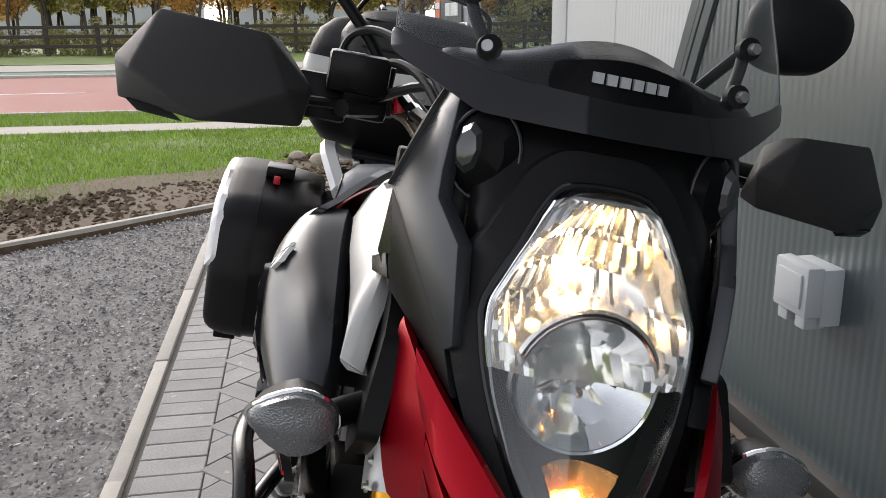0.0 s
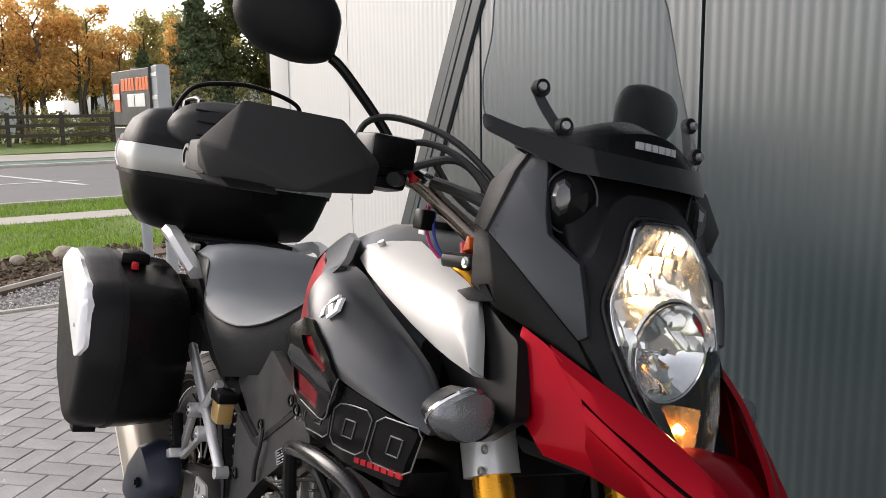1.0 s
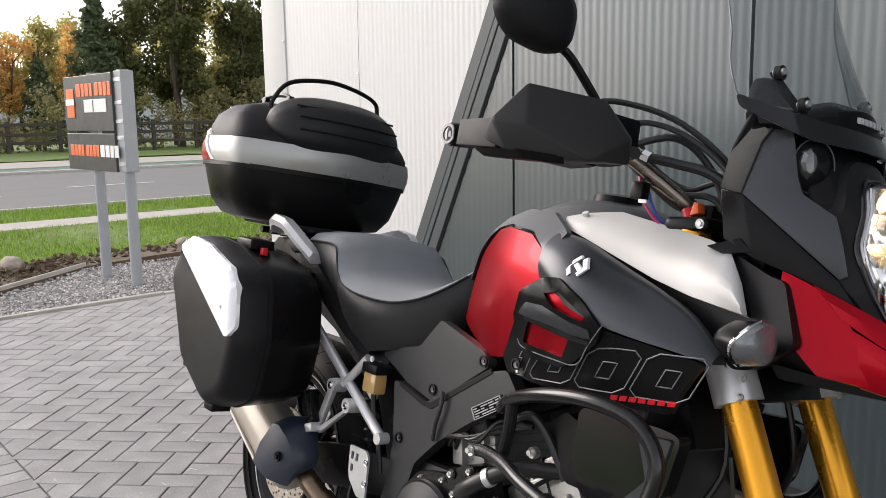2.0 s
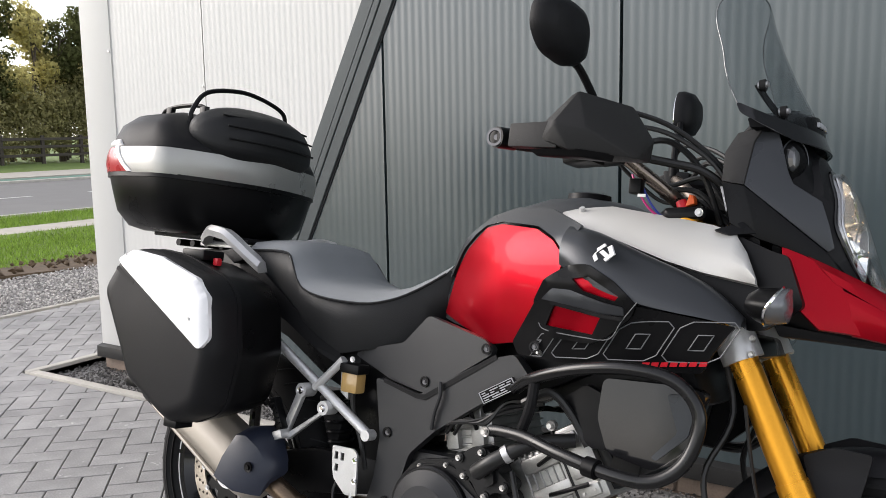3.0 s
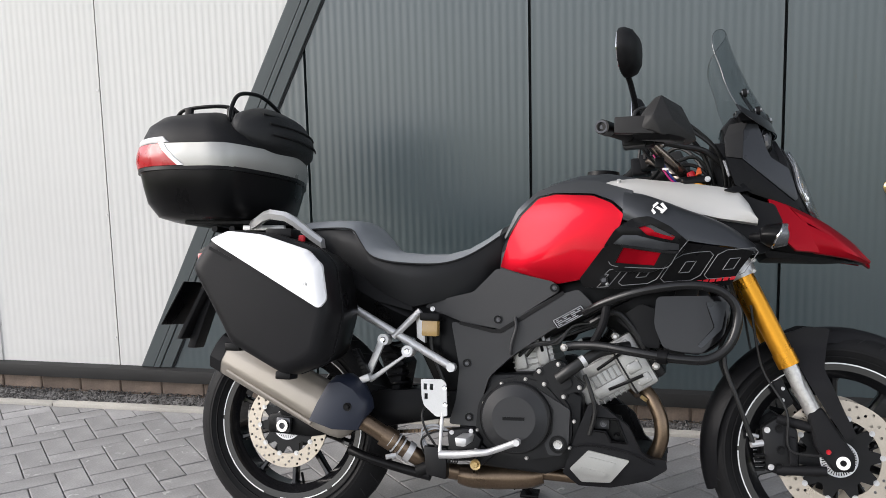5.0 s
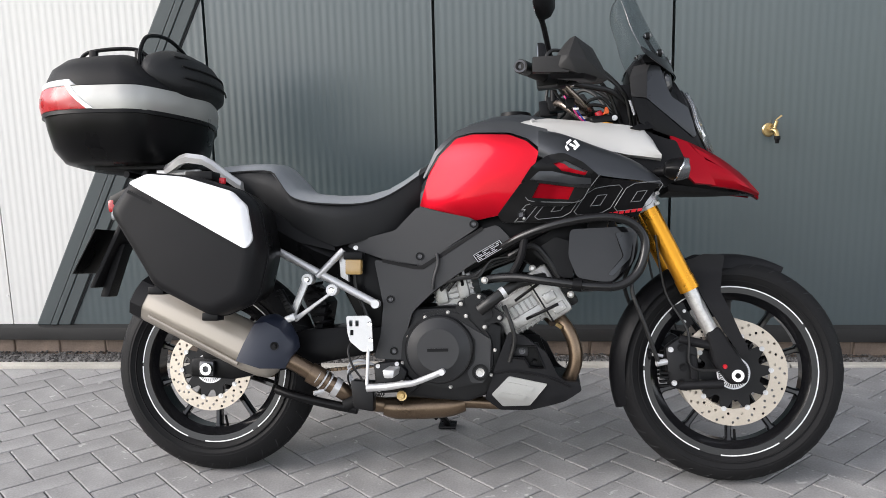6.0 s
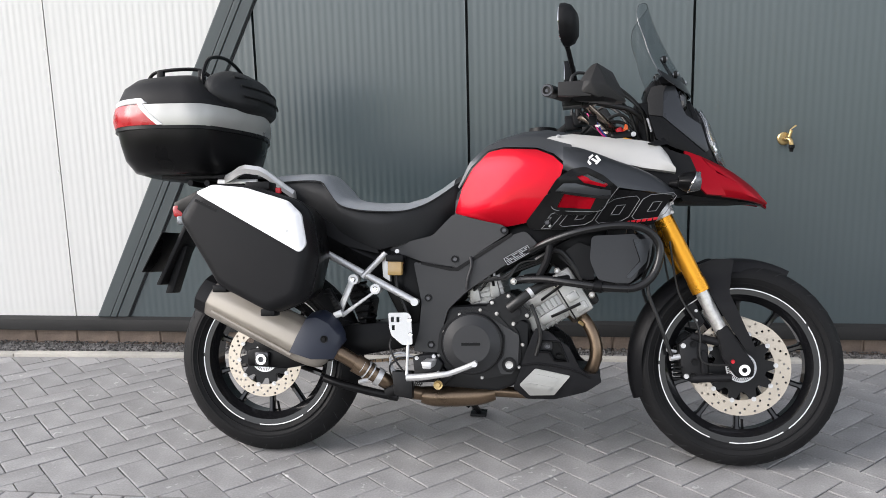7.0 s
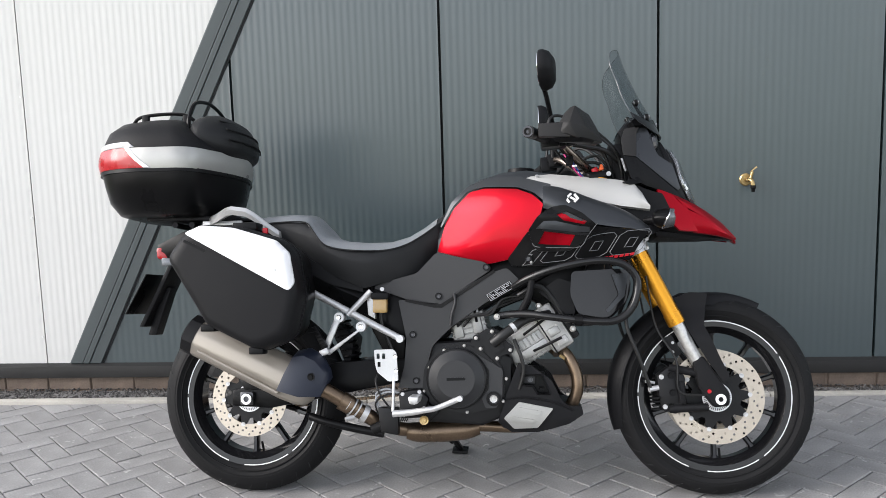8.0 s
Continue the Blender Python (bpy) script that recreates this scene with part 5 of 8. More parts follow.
def shroud_surf(x, z):
    base = 0.275 - 0.16 * max(0, x - 1.14) - 0.32 * max(0, 1.0 - x)
    r = RIDGE(x)
    return base - (0.25 * (z - r) if z > r else 0.30 * (r - z)) - 1.4 * max(0, z - r - 0.088)


def catmull_rings(rings, n=3):
    """More rings between the given ones, along smooth lines."""
    cols = [catmull([r[k] for r in rings], n) for k in range(len(rings[0]))]
    return [[c[i] for c in cols] for i in range(len(cols[0]))]


def shroud(s):
    rings = []
    for x, sec in ((1.003, ((0.256, 0.935), (0.262, 0.96), (0.25, 0.99), (0.225, 1.010), (0.19, 1.012))), (1.05, ((0.271, 0.915), (0.275, 0.94), (0.263, 0.975), (0.235, 1.002), (0.195, 1.004))),
                   (1.10, ((0.277, 0.895), (0.278, 0.923), (0.265, 0.958), (0.236, 0.986), (0.198, 0.986))), (1.16, ((0.273, 0.880), (0.272, 0.903), (0.257, 0.936), (0.228, 0.963), (0.199, 0.964))),
                   (1.22, ((0.263, 0.871), (0.261, 0.890), (0.246, 0.918), (0.222, 0.942), (0.20, 0.943))), (1.28, ((0.250, 0.865), (0.247, 0.876), (0.235, 0.896), (0.216, 0.914), (0.20, 0.916))), (1.336, ((0.233, 0.857), (0.231, 0.861), (0.226, 0.866), (0.215, 0.872), (0.206, 0.872)))):
        line = catmull([(x, w, z) for w, z in sec], 3)
        rings.append([(v.x, s * v.y, v.z) for v in line] + [(x, s * (sec[4][0] - 0.012), sec[4][1] - 0.02), (x, s * (sec[0][0] - 0.03), sec[0][1])])
    up = part("tank_shroud", loft(catmull_rings(rings)), MATGREY, bike, "matt dark grey tank shroud", smooth=50)
    lowp = part("lower_shroud", side_panel([(1.13, 0.876), (1.24, 0.866), (1.33, 0.856), (1.295, 0.808), (1.275, 0.770), (1.15, 0.757), (0.975, 0.753), (0.90, 0.754), (0.888, 0.777), (0.955, 0.862), (0.975, 0.822), (1.075, 0.816), (1.105, 0.862)],
                                           shroud_surf, 0.01, s, 0.006, 0.014), SATIN, bike, "black lower shroud with large outlined numerals")
    crest = lambda x: float(np.interp(x, UP_X, [0.96, 0.94, 0.923, 0.903, 0.890]))
    vent = lambda x, z: max(shroud_surf(x, z), float(np.interp(x, UP_X, UP_W)) - (0.34 * (z - crest(x)) if z > crest(x) else 0.20 * (crest(x) - z)))
    part("vent_frame", side_panel([(0.955, 0.862), (0.985, 0.905), (1.03, 0.935), (1.072, 0.940), (1.125, 0.913), (1.168, 0.876), (1.158, 0.852), (1.112, 0.812), (1.08, 0.797), (0.985, 0.797), (0.968, 0.822)],
                                  lambda x, z: vent(x, z) + 0.008, 0.016, s, 0.008, 0.012,
                                  holes=[[(1.044, 0.911), (1.075, 0.918), (1.137, 0.887), (1.129, 0.878), (1.066, 0.891)], [(1.008, 0.861), (1.103, 0.850), (1.085, 0.814), (0.985, 0.820)]]), SATIN, up, "black air scoop frame")
    part("scoop_blade", side_panel([(0.980, 0.868), (1.022, 0.905), (1.045, 0.889), (1.107, 0.874), (1.146, 0.869), (1.146, 0.850), (1.107, 0.852), (1.010, 0.866)], lambda x, z: vent(x, z) + 0.0135 - 0.3 * abs(z - 0.872), 0.016, s, 0.003, 0.012), MATGREY, up, "dark grey blade between the scoops")
    part("blade_lip", side_panel([(1.0, 0.868), (1.107, 0.853), (1.146, 0.851), (1.142, 0.844), (1.103, 0.846), (1.0, 0.860)], lambda x, z: vent(x, z) + 0.011, 0.014, s, 0.002, 0.012), BLACK, up)
    part("red_insert", side_panel([(1.038, 0.911), (1.074, 0.924), (1.145, 0.889), (1.132, 0.872), (1.064, 0.886)], lambda x, z: vent(x, z) + 0.002, 0.008, s, 0.003, 0.012), RED, up, "glossy red insert in the scoop")
    part("red_insert", side_panel([(0.998, 0.868), (1.11, 0.856), (1.09, 0.808), (0.976, 0.814)], lambda x, z: vent(x, z) + 0.002, 0.008, s, 0.003, 0.012), RED, up, "glossy red insert in the scoop")
    line = [(0.968, 0.823), (0.985, 0.811), (1.066, 0.807), (1.118, 0.810), (1.140, 0.842), (1.160, 0.868), (1.170, 0.880)]
    part("scoop_line", tube([(x, s * (vent(x, z) + 0.0085), z) for x, z in line], 0.0011, 6, 4), OUTLINE, up, "thin pale line round the scoop")
    # emblem as plain slanted bars
    for pts in ([(1.070, 0.962), (1.090, 0.980), (1.094, 0.976), (1.080, 0.961), (1.088, 0.950), (1.083, 0.945)], [(1.086, 0.963), (1.102, 0.953), (1.107, 0.958), (1.091, 0.968)], [(1.098, 0.973), (1.104, 0.978), (1.116, 0.961), (1.103, 0.947), (1.098, 0.951), (1.107, 0.961)]):
        part("emblem", side_panel(pts, lambda x, z: 0.2825 - 0.02 * abs(x - 1.09) - 3.0 * max(0, z - 0.925) ** 1.7 - 0.10 * max(0, z - 0.92), 0.006, s, 0, 0.006), WHITETEXT, up, "plain white emblem shape")
    # the outlined number 1000
    def sl(u, v):
        return (0.936 + 0.400 * u + 0.046 * v, 0.755 + 0.040 * u + v * (0.050 + 0.024 * min(1, 2 * u)))
    def stroke(pts, r=0.0011):
        line = []
        for p, q in zip(pts, pts[1:] + pts[:1]):
            for k in range(4):
                line.append((p[0] + (q[0] - p[0]) * k / 4, p[1] + (q[1] - p[1]) * k / 4))
        out = []
        for u, v in line:
            x, z = sl(u, v)
            out.append((x, s * (shroud_surf(x, z) + 0.001), z))
        return tube(out, r, 5, 0, None, True)
    part("numeral", stroke([(0.0, 0.0), (0.0, 0.7), (-0.03, 0.7), (-0.03, 0.98), (0.075, 0.98), (0.075, 0.0)]), OUTLINE, lowp)
    for u0 in (0.125, 0.395, 0.665):
        w_ = 0.245
        part("numeral", stroke([(u0 + 0.04, 0.0), (u0, 0.15), (u0, 0.85), (u0 + 0.04, 1), (u0 + w_ - 0.04, 1), (u0 + w_, 0.85), (u0 + w_, 0.15), (u0 + w_ - 0.04, 0)]), OUTLINE, lowp)
        part("numeral", stroke([(u0 + 0.095, 0.3), (u0 + 0.095, 0.68), (u0 + 0.16, 0.68), (u0 + 0.16, 0.3)]), OUTLINE, lowp)
    for k in range(7):
        x, z0 = 1.172 + 0.0165 * k, 0.7675 + 0.0024 * k
        part("model_bar", side_panel([(x, z0), (x + 0.003, z0 + 0.0085), (x + 0.0155, z0 + 0.0105), (x + 0.0125, z0 + 0.002)], lambda x, z: shroud_surf(x, z) + 0.002, 0.003, s, 0, 0), REDTEXT, lowp, "plain red bar in place of lettering")


both(shroud)

# silver panel and dark top cover either side of the tank
def top_cover(s):
    surf = lambda x, z: 0.153 + 0.0935 * x - 0.121 * z + 0.012 * math.sin(max(0, min(1, (x - 0.94) / 0.4)) * math.pi) - 0.5 * max(0, z - 1.035)
    rings = []
    for x, wl, zl, wh, zh in ((0.946, 0.148, 1.031, 0.128, 1.044), (0.965, 0.168, 1.023, 0.102, 1.058), (1.03, 0.184, 1.008, 0.100, 1.064), (1.10, 0.187, 0.986, 0.118, 1.054), (1.18, 0.184, 0.960, 0.138, 1.043),
                              (1.25, 0.186, 0.944, 0.153, 1.032), (1.293, 0.189, 0.938, 0.164, 1.020), (1.32, 0.188, 0.934, 0.175, 0.985), (1.342, 0.187, 0.931, 0.184, 0.940)):
        row = []
        for k in range(7):
            q = k / 6
            row.append((x, s * (wl + (wh - wl) * q + 0.010 * math.sin(q * math.pi)), zl + (zh - zl) * q + 0.006 * math.sin(q * math.pi)))
        rings.append(row + [(x, s * (wh - 0.012), zh - 0.012), (x, s * (wl - 0.02), zl - 0.004)])
    c = part("silver_panel", loft(rings), SILVER, bike, "satin silver panel beside the tank", smooth=40)
    part("panel_bed", side_panel([(0.96, 1.0), (0.98, 1.015), (1.05, 1.0), (1.17, 1.0), (1.29, 1.018), (1.36, 0.99), (1.385, 0.985), (1.42, 0.90), (1.36, 0.855), (1.33, 0.85), (1.25, 0.92), (1.12, 0.962), (1.03, 0.985)],
                                 surf, 0.02, s, 0.01, 0.018), SATIN, c, "black panel round the silver one")
    part("panel_bolt", rod((0.985, s * 0.14, 1.046), (0.985, s * 0.146, 1.054), 0.006, 10), ALU, c)


both(top_cover)

# ---- frame covers, engine, exhaust
both(lambda s: part("side_cover", side_panel([(0.652, 0.803), (0.81, 0.770), (0.832, 0.755), (0.83, 0.742), (0.665, 0.636), (0.645, 0.636), (0.56, 0.648), (0.44, 0.688), (0.45, 0.70), (0.53, 0.722), (0.585, 0.735)],
                                             lambda x, z: 0.158 + 0.10 * (x - 0.62), 0.02, s, 0.01, 0.03), COVER, bike, "dark grey side cover"))
both(lambda s: part("frame_cover", side_panel([(0.525, 0.65), (0.65, 0.63), (0.715, 0.668), (0.82, 0.73), (0.885, 0.75), (0.925, 0.71), (0.80, 0.628), (0.705, 0.562), (0.64, 0.50), (0.62, 0.43), (0.612, 0.36), (0.525, 0.362), (0.545, 0.43), (0.553, 0.52)],
                                              lambda x, z: 0.168 + 0.05 * (x - 0.6) - 0.02 * max(0, 0.5 - z), 0.03, s, 0.012, 0.03), COVER, bike, "dark grey plastic frame cover"))
both(lambda s: part("cover_joint", side_panel([(0.55, 0.652), (0.646, 0.633), (0.668, 0.634), (0.842, 0.744), (0.846, 0.735), (0.672, 0.622), (0.646, 0.622), (0.55, 0.642)], lambda x, z: 0.1700 + 0.05 * (x - 0.6), 0.004, s, 0, 0.02), RUBBER, bike, "dark joint between the covers"))
for x, w, z in ((0.818, 0.178, 0.752), (0.66, 0.162, 0.66), (0.575, 0.166, 0.535), (0.585, 0.164, 0.385), (0.955, 0.228, 0.775)):
    both(lambda s: part("cover_bolt", bolt((x, w, z), 0.0065, 0.005, s), COVERBOLT, bike))
    both(lambda s: part("bolt_ring", shifted(lathe([(0.008, 0), (0.0115, 0), (0.0115, 0.003), (0.008, 0.003)], 20), (x, s * (w + 0.004) - 0.0015, z)), SATIN, bike))
lab = part("warning_label", side_panel([(0.815, 0.662), (0.895, 0.708), (0.911, 0.687), (0.831, 0.640)], lambda x, z: 0.170 + 0.05 * (x - 0.6) + 0.012, 0.003, -1, 0.002, 0), SATIN, bike, "black label with plain pale bars")
la = lambda u, v: (0.815 + 0.080 * u + 0.016 * v, 0.662 + 0.046 * u - 0.022 * v)
lw = lambda x, z: 0.1855 + 0.05 * (x - 0.6)
for u0, u1, v0, v1 in ((0.03, 0.97, 0.04, 0.09), (0.03, 0.97, 0.91, 0.96), (0.03, 0.05, 0.04, 0.96), (0.95, 0.97, 0.04, 0.96)) + tuple((u, min(u + w_, 0.91), v, v + 0.075) for v, row in ((0.2, (0.1, 0.22, 0.16, 0.2)), (0.38, (0.18, 0.1, 0.3)), (0.56, (0.26, 0.2, 0.12)), (0.74, (0.12, 0.3, 0.16))) for u, w_ in zip((0.09, 0.32, 0.58, 0.8), row)):
    part("label_bar", side_panel([la(u0, v0), la(u1, v0), la(u1, v1), la(u0, v1)], lw, 0.002, -1, 0, 0), GREYTEXT, lab)
both(lambda s: part("cover_seam", tube([(0.712, s * 0.182, 0.668), (0.716, s * 0.184, 0.64), (0.705, s * 0.183, 0.60), (0.70, s * 0.180, 0.565)], 0.0045, 8), COVER, bike))

eng = part("engine_case", hull([(x, y, z) for y in (-0.15, 0.15) for x, z in ((0.56, 0.47), (0.62, 0.51), (0.80, 0.52), (0.90, 0.46), (0.90, 0.28), (0.80, 0.24), (0.60, 0.25), (0.55, 0.32))], 0.015, 3), ENGINE, bike, "black engine crankcase")


def engine_side(s):
    cx, cz = 0.720, 0.394
    case = [(0.660, 0.492), (0.745, 0.512), (0.80, 0.50), (0.868, 0.43), (0.875, 0.348), (0.850, 0.300), (0.751, 0.280), (0.65, 0.295), (0.605, 0.345), (0.612, 0.43)]
    part("crankcase_cover", side_panel(case, lambda x, z: 0.172, 0.03, s, 0.02, 0.03), ENGINE, eng, "black engine side case")
    part("case_step", side_panel([(x + (cx - x) * 0.08, z + (cz - z) * 0.08) for x, z in case], lambda x, z: 0.179, 0.012, s, 0.018, 0.03), ENGINE, eng)
    face = [(0.0, 0), (0.060, 0.0), (0.064, -0.003 * s), (0.082, -0.014 * s), (0.090, -0.018 * s), (0.0925, -0.024 * s), (0.0925, -0.045 * s), (0, -0.045 * s)]
    part("clutch_cover", shifted(lathe(face, 40, (0, 0, 0), None, "y", False), (cx, s * 0.216, cz)), COVER, eng, "round dark clutch cover", smooth=20)
    part("cover_flange", shifted(lathe([(0.0, 0), (0.094, 0), (0.098, -0.004 * s), (0.098, -0.02 * s), (0, -0.02 * s)], 44, (0, 0, 0), None, "y", False), (cx, s * 0.197, cz)), ENGINE, eng)
    part("name_bar", side_panel([(cx - 0.03, cz - 0.005), (cx + 0.03, cz - 0.003), (cx + 0.03, cz + 0.006), (cx - 0.03, cz + 0.004)], flat(0.2172), 0.003, s, 0, 0), SATIN, eng, "plain raised bar in place of a name")
    for x, z in ((0.744, 0.499), (0.678, 0.484), (0.630, 0.428), (0.612, 0.352), (0.879, 0.393), (0.868, 0.322), (0.752, 0.286), (0.655, 0.299)):
        part("engine_bolt", bolt((x, 0.173, z), 0.0055, 0.012, s), BOLTSTEEL, eng)
    part("case_panel", side_panel([(0.775, 0.478), (0.868, 0.424), (0.866, 0.335), (0.846, 0.300), (0.812, 0.300), (0.800, 0.330), (0.822, 0.360), (0.824, 0.420), (0.800, 0.455)], flat(0.1845), 0.012, s, 0.006, 0.02), COVER, eng, "dark grey facet of the engine case")
    part("oil_cap", bolt((0.838, 0.186, 0.330), 0.0125, 0.008, s), BOLTSTEEL, eng)
    part("oil_cap_ring", shifted(lathe([(0.017, 0), (0.0235, 0), (0.0235, -0.006 * s), (0.017, -0.006 * s)], 24), (0.838, s * 0.190, 0.330)), SATIN, eng)
    part("case_web", hull([(x, s * y, z) for y in (0.12, 0.168) for x, z in ((0.60, 0.33), (0.66, 0.285), (0.62, 0.25), (0.58, 0.29))], 0.006), ENGINE, eng)
    pump = [(0.764, 0.513), (0.800, 0.543), (0.815, 0.553), (0.846, 0.552), (0.862, 0.540), (0.878, 0.512), (0.906, 0.492), (0.900, 0.474), (0.868, 0.470), (0.850, 0.450), (0.834, 0.456), (0.814, 0.482), (0.786, 0.484), (0.776, 0.498)]
    part("water_pump", side_panel(pump, flat(0.186), 0.05, s, 0.007, 0.02), ENGINE, eng, "black lobed water pump cover")
    part("pump_rim", side_panel([(0.802, 0.520), (0.822, 0.540), (0.850, 0.538), (0.868, 0.512), (0.876, 0.490), (0.850, 0.476), (0.824, 0.482), (0.806, 0.500)], flat(0.197), 0.02, s, 0.012, 0.02), ENGINE, eng)
    for x, z in ((0.835, 0.545), (0.783, 0.524), (0.798, 0.490), (0.851, 0.459), (0.893, 0.486)):
        part("engine_bolt", bolt((x, 0.190, z), 0.0062, 0.01, s), BOLTSTEEL, eng)
        part("bolt_boss", rod((x, s * 0.15, z), (x, s * 0.190, z), 0.0105, 12), ENGINE, eng)
    part("pump_hose", tube([(0.838, s * 0.207, 0.508), (0.87, s * 0.214, 0.532), (0.905, s * 0.205, 0.558), (0.95, s * 0.185, 0.585), (1.02, s * 0.15, 0.60)], [0.017, 0.0165, 0.015, 0.014, 0.014], 14), CABLE, eng, "black coolant hose")
    part("hose_clamp", rod((0.898, s * 0.2075, 0.553), (0.908, s * 0.2045, 0.560), 0.0178, 16), ALU, eng, "steel hose clamp")
    part("drain_hose", tube([(0.905, s * 0.185, 0.52), (0.925, s * 0.19, 0.47), (0.935, s * 0.185, 0.42), (0.92, s * 0.175, 0.36)], 0.006, 8), CABLE, eng)
    for k in range(3):
        part("wire", tube([(0.70 + 0.02 * k, s * 0.15, 0.56), (0.74 + 0.02 * k, s * 0.172, 0.585 + 0.008 * k), (0.80 + 0.015 * k, s * 0.178, 0.60), (0.87, s * 0.165, 0.63 + 0.01 * k), (0.95, s * 0.16, 0.66)], 0.0042, 6), CABLE, eng)


both(engine_side)


def cylinder(name, x, z, ang, label):
    """A finned cylinder with its head, tilted by ang degrees from upright."""
    m = Matrix.Translation((x, 0, z)) @ Matrix.Rotation(radians(ang), 4, "Y")
    bm = box(-0.06, 0.06, -0.11, 0.11, -0.02, 0.13, 0.012)
    bm.transform(m)
    c = part(name, bm, CAST, bike, label)
    for k in range(7):
        bm = box(-0.062, 0.062, -0.1135, 0.1135, 0.010 + 0.0165 * k, 0.0145 + 0.0165 * k, 0.0015, 1)
        bm.transform(m)
        part("rib", bm, CAST, c)
    for dx in (-0.035, 0.03):
        bm = box(dx - 0.016, dx + 0.016, -0.128, 0.128, 0.02, 0.125, 0.006)
        bm.transform(m)
        part("boss", bm, CAST, c)
    bm = box(-0.078, 0.078, -0.140, 0.140, 0.112, 0.190, 0.014)
    bm.transform(m)
    part("cylinder_head", bm, CAST, c, "cast aluminium cylinder head")
    for dx, dz in ((-0.05, 0.152), (0.012, 0.15), (0.052, 0.158)):
        bm = box(dx - 0.014, dx + 0.014, -0.147, 0.147, dz - 0.02, dz + 0.018, 0.005)
        bm.transform(m)
        part("head_lug", bm, CAST, c)
    bm = box(-0.0785, 0.0785, -0.1415, 0.1415, 0.119, 0.124, 0.001)
    bm.transform(m)
    part("gasket", bm, ENGINE, c)
    for dx in (-0.03, 0.032):
        p, q = m @ Vector((dx, -0.13, 0.06)), m @ Vector((dx * 1.3, -0.155, 0.16))
        part("oil_pipe", tube([p, p.lerp(q, 0.5) + Vector((0, -0.012, 0)), q], 0.0045, 8), ENGINE, c)
    bm = box(-0.07, 0.07, -0.125, 0.125, 0.185, 0.215, 0.012)
    bm.transform(m)
    part("head_cover", bm, ENGINE, c, "black head cover")
    for dx in (-0.055, 0.0, 0.055):
        for zz in (0.14, 0.165):
            p = m @ Vector((dx, 0, zz))
            both(lambda s: part("head_bolt", bolt((p.x, 0.141, p.z), 0.0048, 0.008, s), BOLTSTEEL, c))


cylinder("front_cylinder", 0.90, 0.475, 58, "silver cast front cylinder")
cylinder("rear_cylinder", 0.765, 0.51, -14, "silver cast rear cylinder")
part("frame_spar", hull([(x, y, z) for y in (-0.12, 0.12) for x, z in ((1.22, 0.95), (1.28, 0.86), (0.95, 0.68), (0.62, 0.52), (0.60, 0.60), (0.85, 0.80))], 0.015, 2), SATIN, bike, "black aluminium frame spars")
part("airbox", hull([(x, y, z) for y in (-0.10, 0.10) for x, z in ((0.95, 0.80), (1.2, 0.82), (1.25, 0.70), (1.0, 0.62), (0.9, 0.68))], 0.02, 2), SATIN, bike)
for x, w, z, r in ((0.852, 0.222, 0.592, 0.012), (0.985, 0.20, 0.626, 0.012), (1.092, 0.215, 0.553, 0.012), (0.963, 0.235, 0.765, 0.006)):
    both(lambda s: part("mount_bolt", bolt((x, w - 0.02, z), r * 0.85, 0.02, s), BOLTSTEEL, bike))
part("hose", tube([(0.92, -0.19, 0.66), (0.98, -0.20, 0.69), (1.02, -0.19, 0.66), (1.06, -0.18, 0.60)], 0.008, 8), CABLE, bike)
part("exhaust_flange", rod((1.040, -0.075, 0.497), (1.056, -0.085, 0.483), 0.034, 18), BRONZE, bike, "exhaust flange with studs")
for dz in (-0.024, 0.026):
    part("flange_nut", rod((1.052, -0.118, 0.488 + dz), (1.068, -0.122, 0.478 + dz), 0.006, 6), BRASS, bike)
both(lambda s: part("radiator_panel", side_panel([(0.985, 0.672), (1.05, 0.715), (1.095, 0.70), (1.10, 0.60), (1.07, 0.60)], lambda x, z: 0.19 - 0.2 * max(0, 1.05 - x), 0.02, s, 0.006, 0.03), SATIN, bike, "black side panel behind the crash bar"))

rad = part("radiator", hull([(x, y, z) for y in (-0.17, 0.17) for x, z in ((1.14, 0.76), (1.20, 0.76), (1.16, 0.56), (1.10, 0.56))], 0.008), ENGINE, bike, "black radiator behind the front wheel")
both(lambda s: part("radiator_shroud", side_panel([(1.09, 0.735), (1.24, 0.742), (1.278, 0.735), (1.262, 0.64), (1.20, 0.585), (1.11, 0.60), (1.085, 0.66)], lambda x, z: 0.205 - 0.25 * max(0, x - 1.22), 0.03, s, 0.015, 0.03), GLOSS, rad, "black radiator shroud"))
both(lambda s: part("shroud_rib", side_panel([(1.215, 0.725), (1.268, 0.728), (1.255, 0.655), (1.205, 0.605), (1.195, 0.61), (1.238, 0.66)], lambda x, z: 0.212 - 0.25 * max(0, x - 1.22), 0.01, s, 0.006, 0.03), MATGREY, rad))

# belly pan and its silver plate
belly = part("belly_pan", hull([(x, y, z) for x, z, w in ((0.86, 0.225, 0.10), (0.99, 0.215, 0.10), (1.10, 0.25, 0.10), (1.125, 0.295, 0.11), (1.07, 0.31, 0.14), (0.93, 0.33, 0.14), (0.86, 0.30, 0.14), (0.88, 0.245, 0.15), (1.09, 0.275, 0.145)) for y in (-w, w)], 0.01, 2), BLACK, bike, "matt black belly pan")
wing = [(0.850, 0.255), (0.870, 0.308), (0.877, 0.340), (0.917, 0.443), (0.963, 0.432), (1.023, 0.388), (1.056, 0.322), (1.076, 0.306), (1.118, 0.304), (1.124, 0.279), (1.077, 0.249), (0.979, 0.223), (0.893, 0.222)]
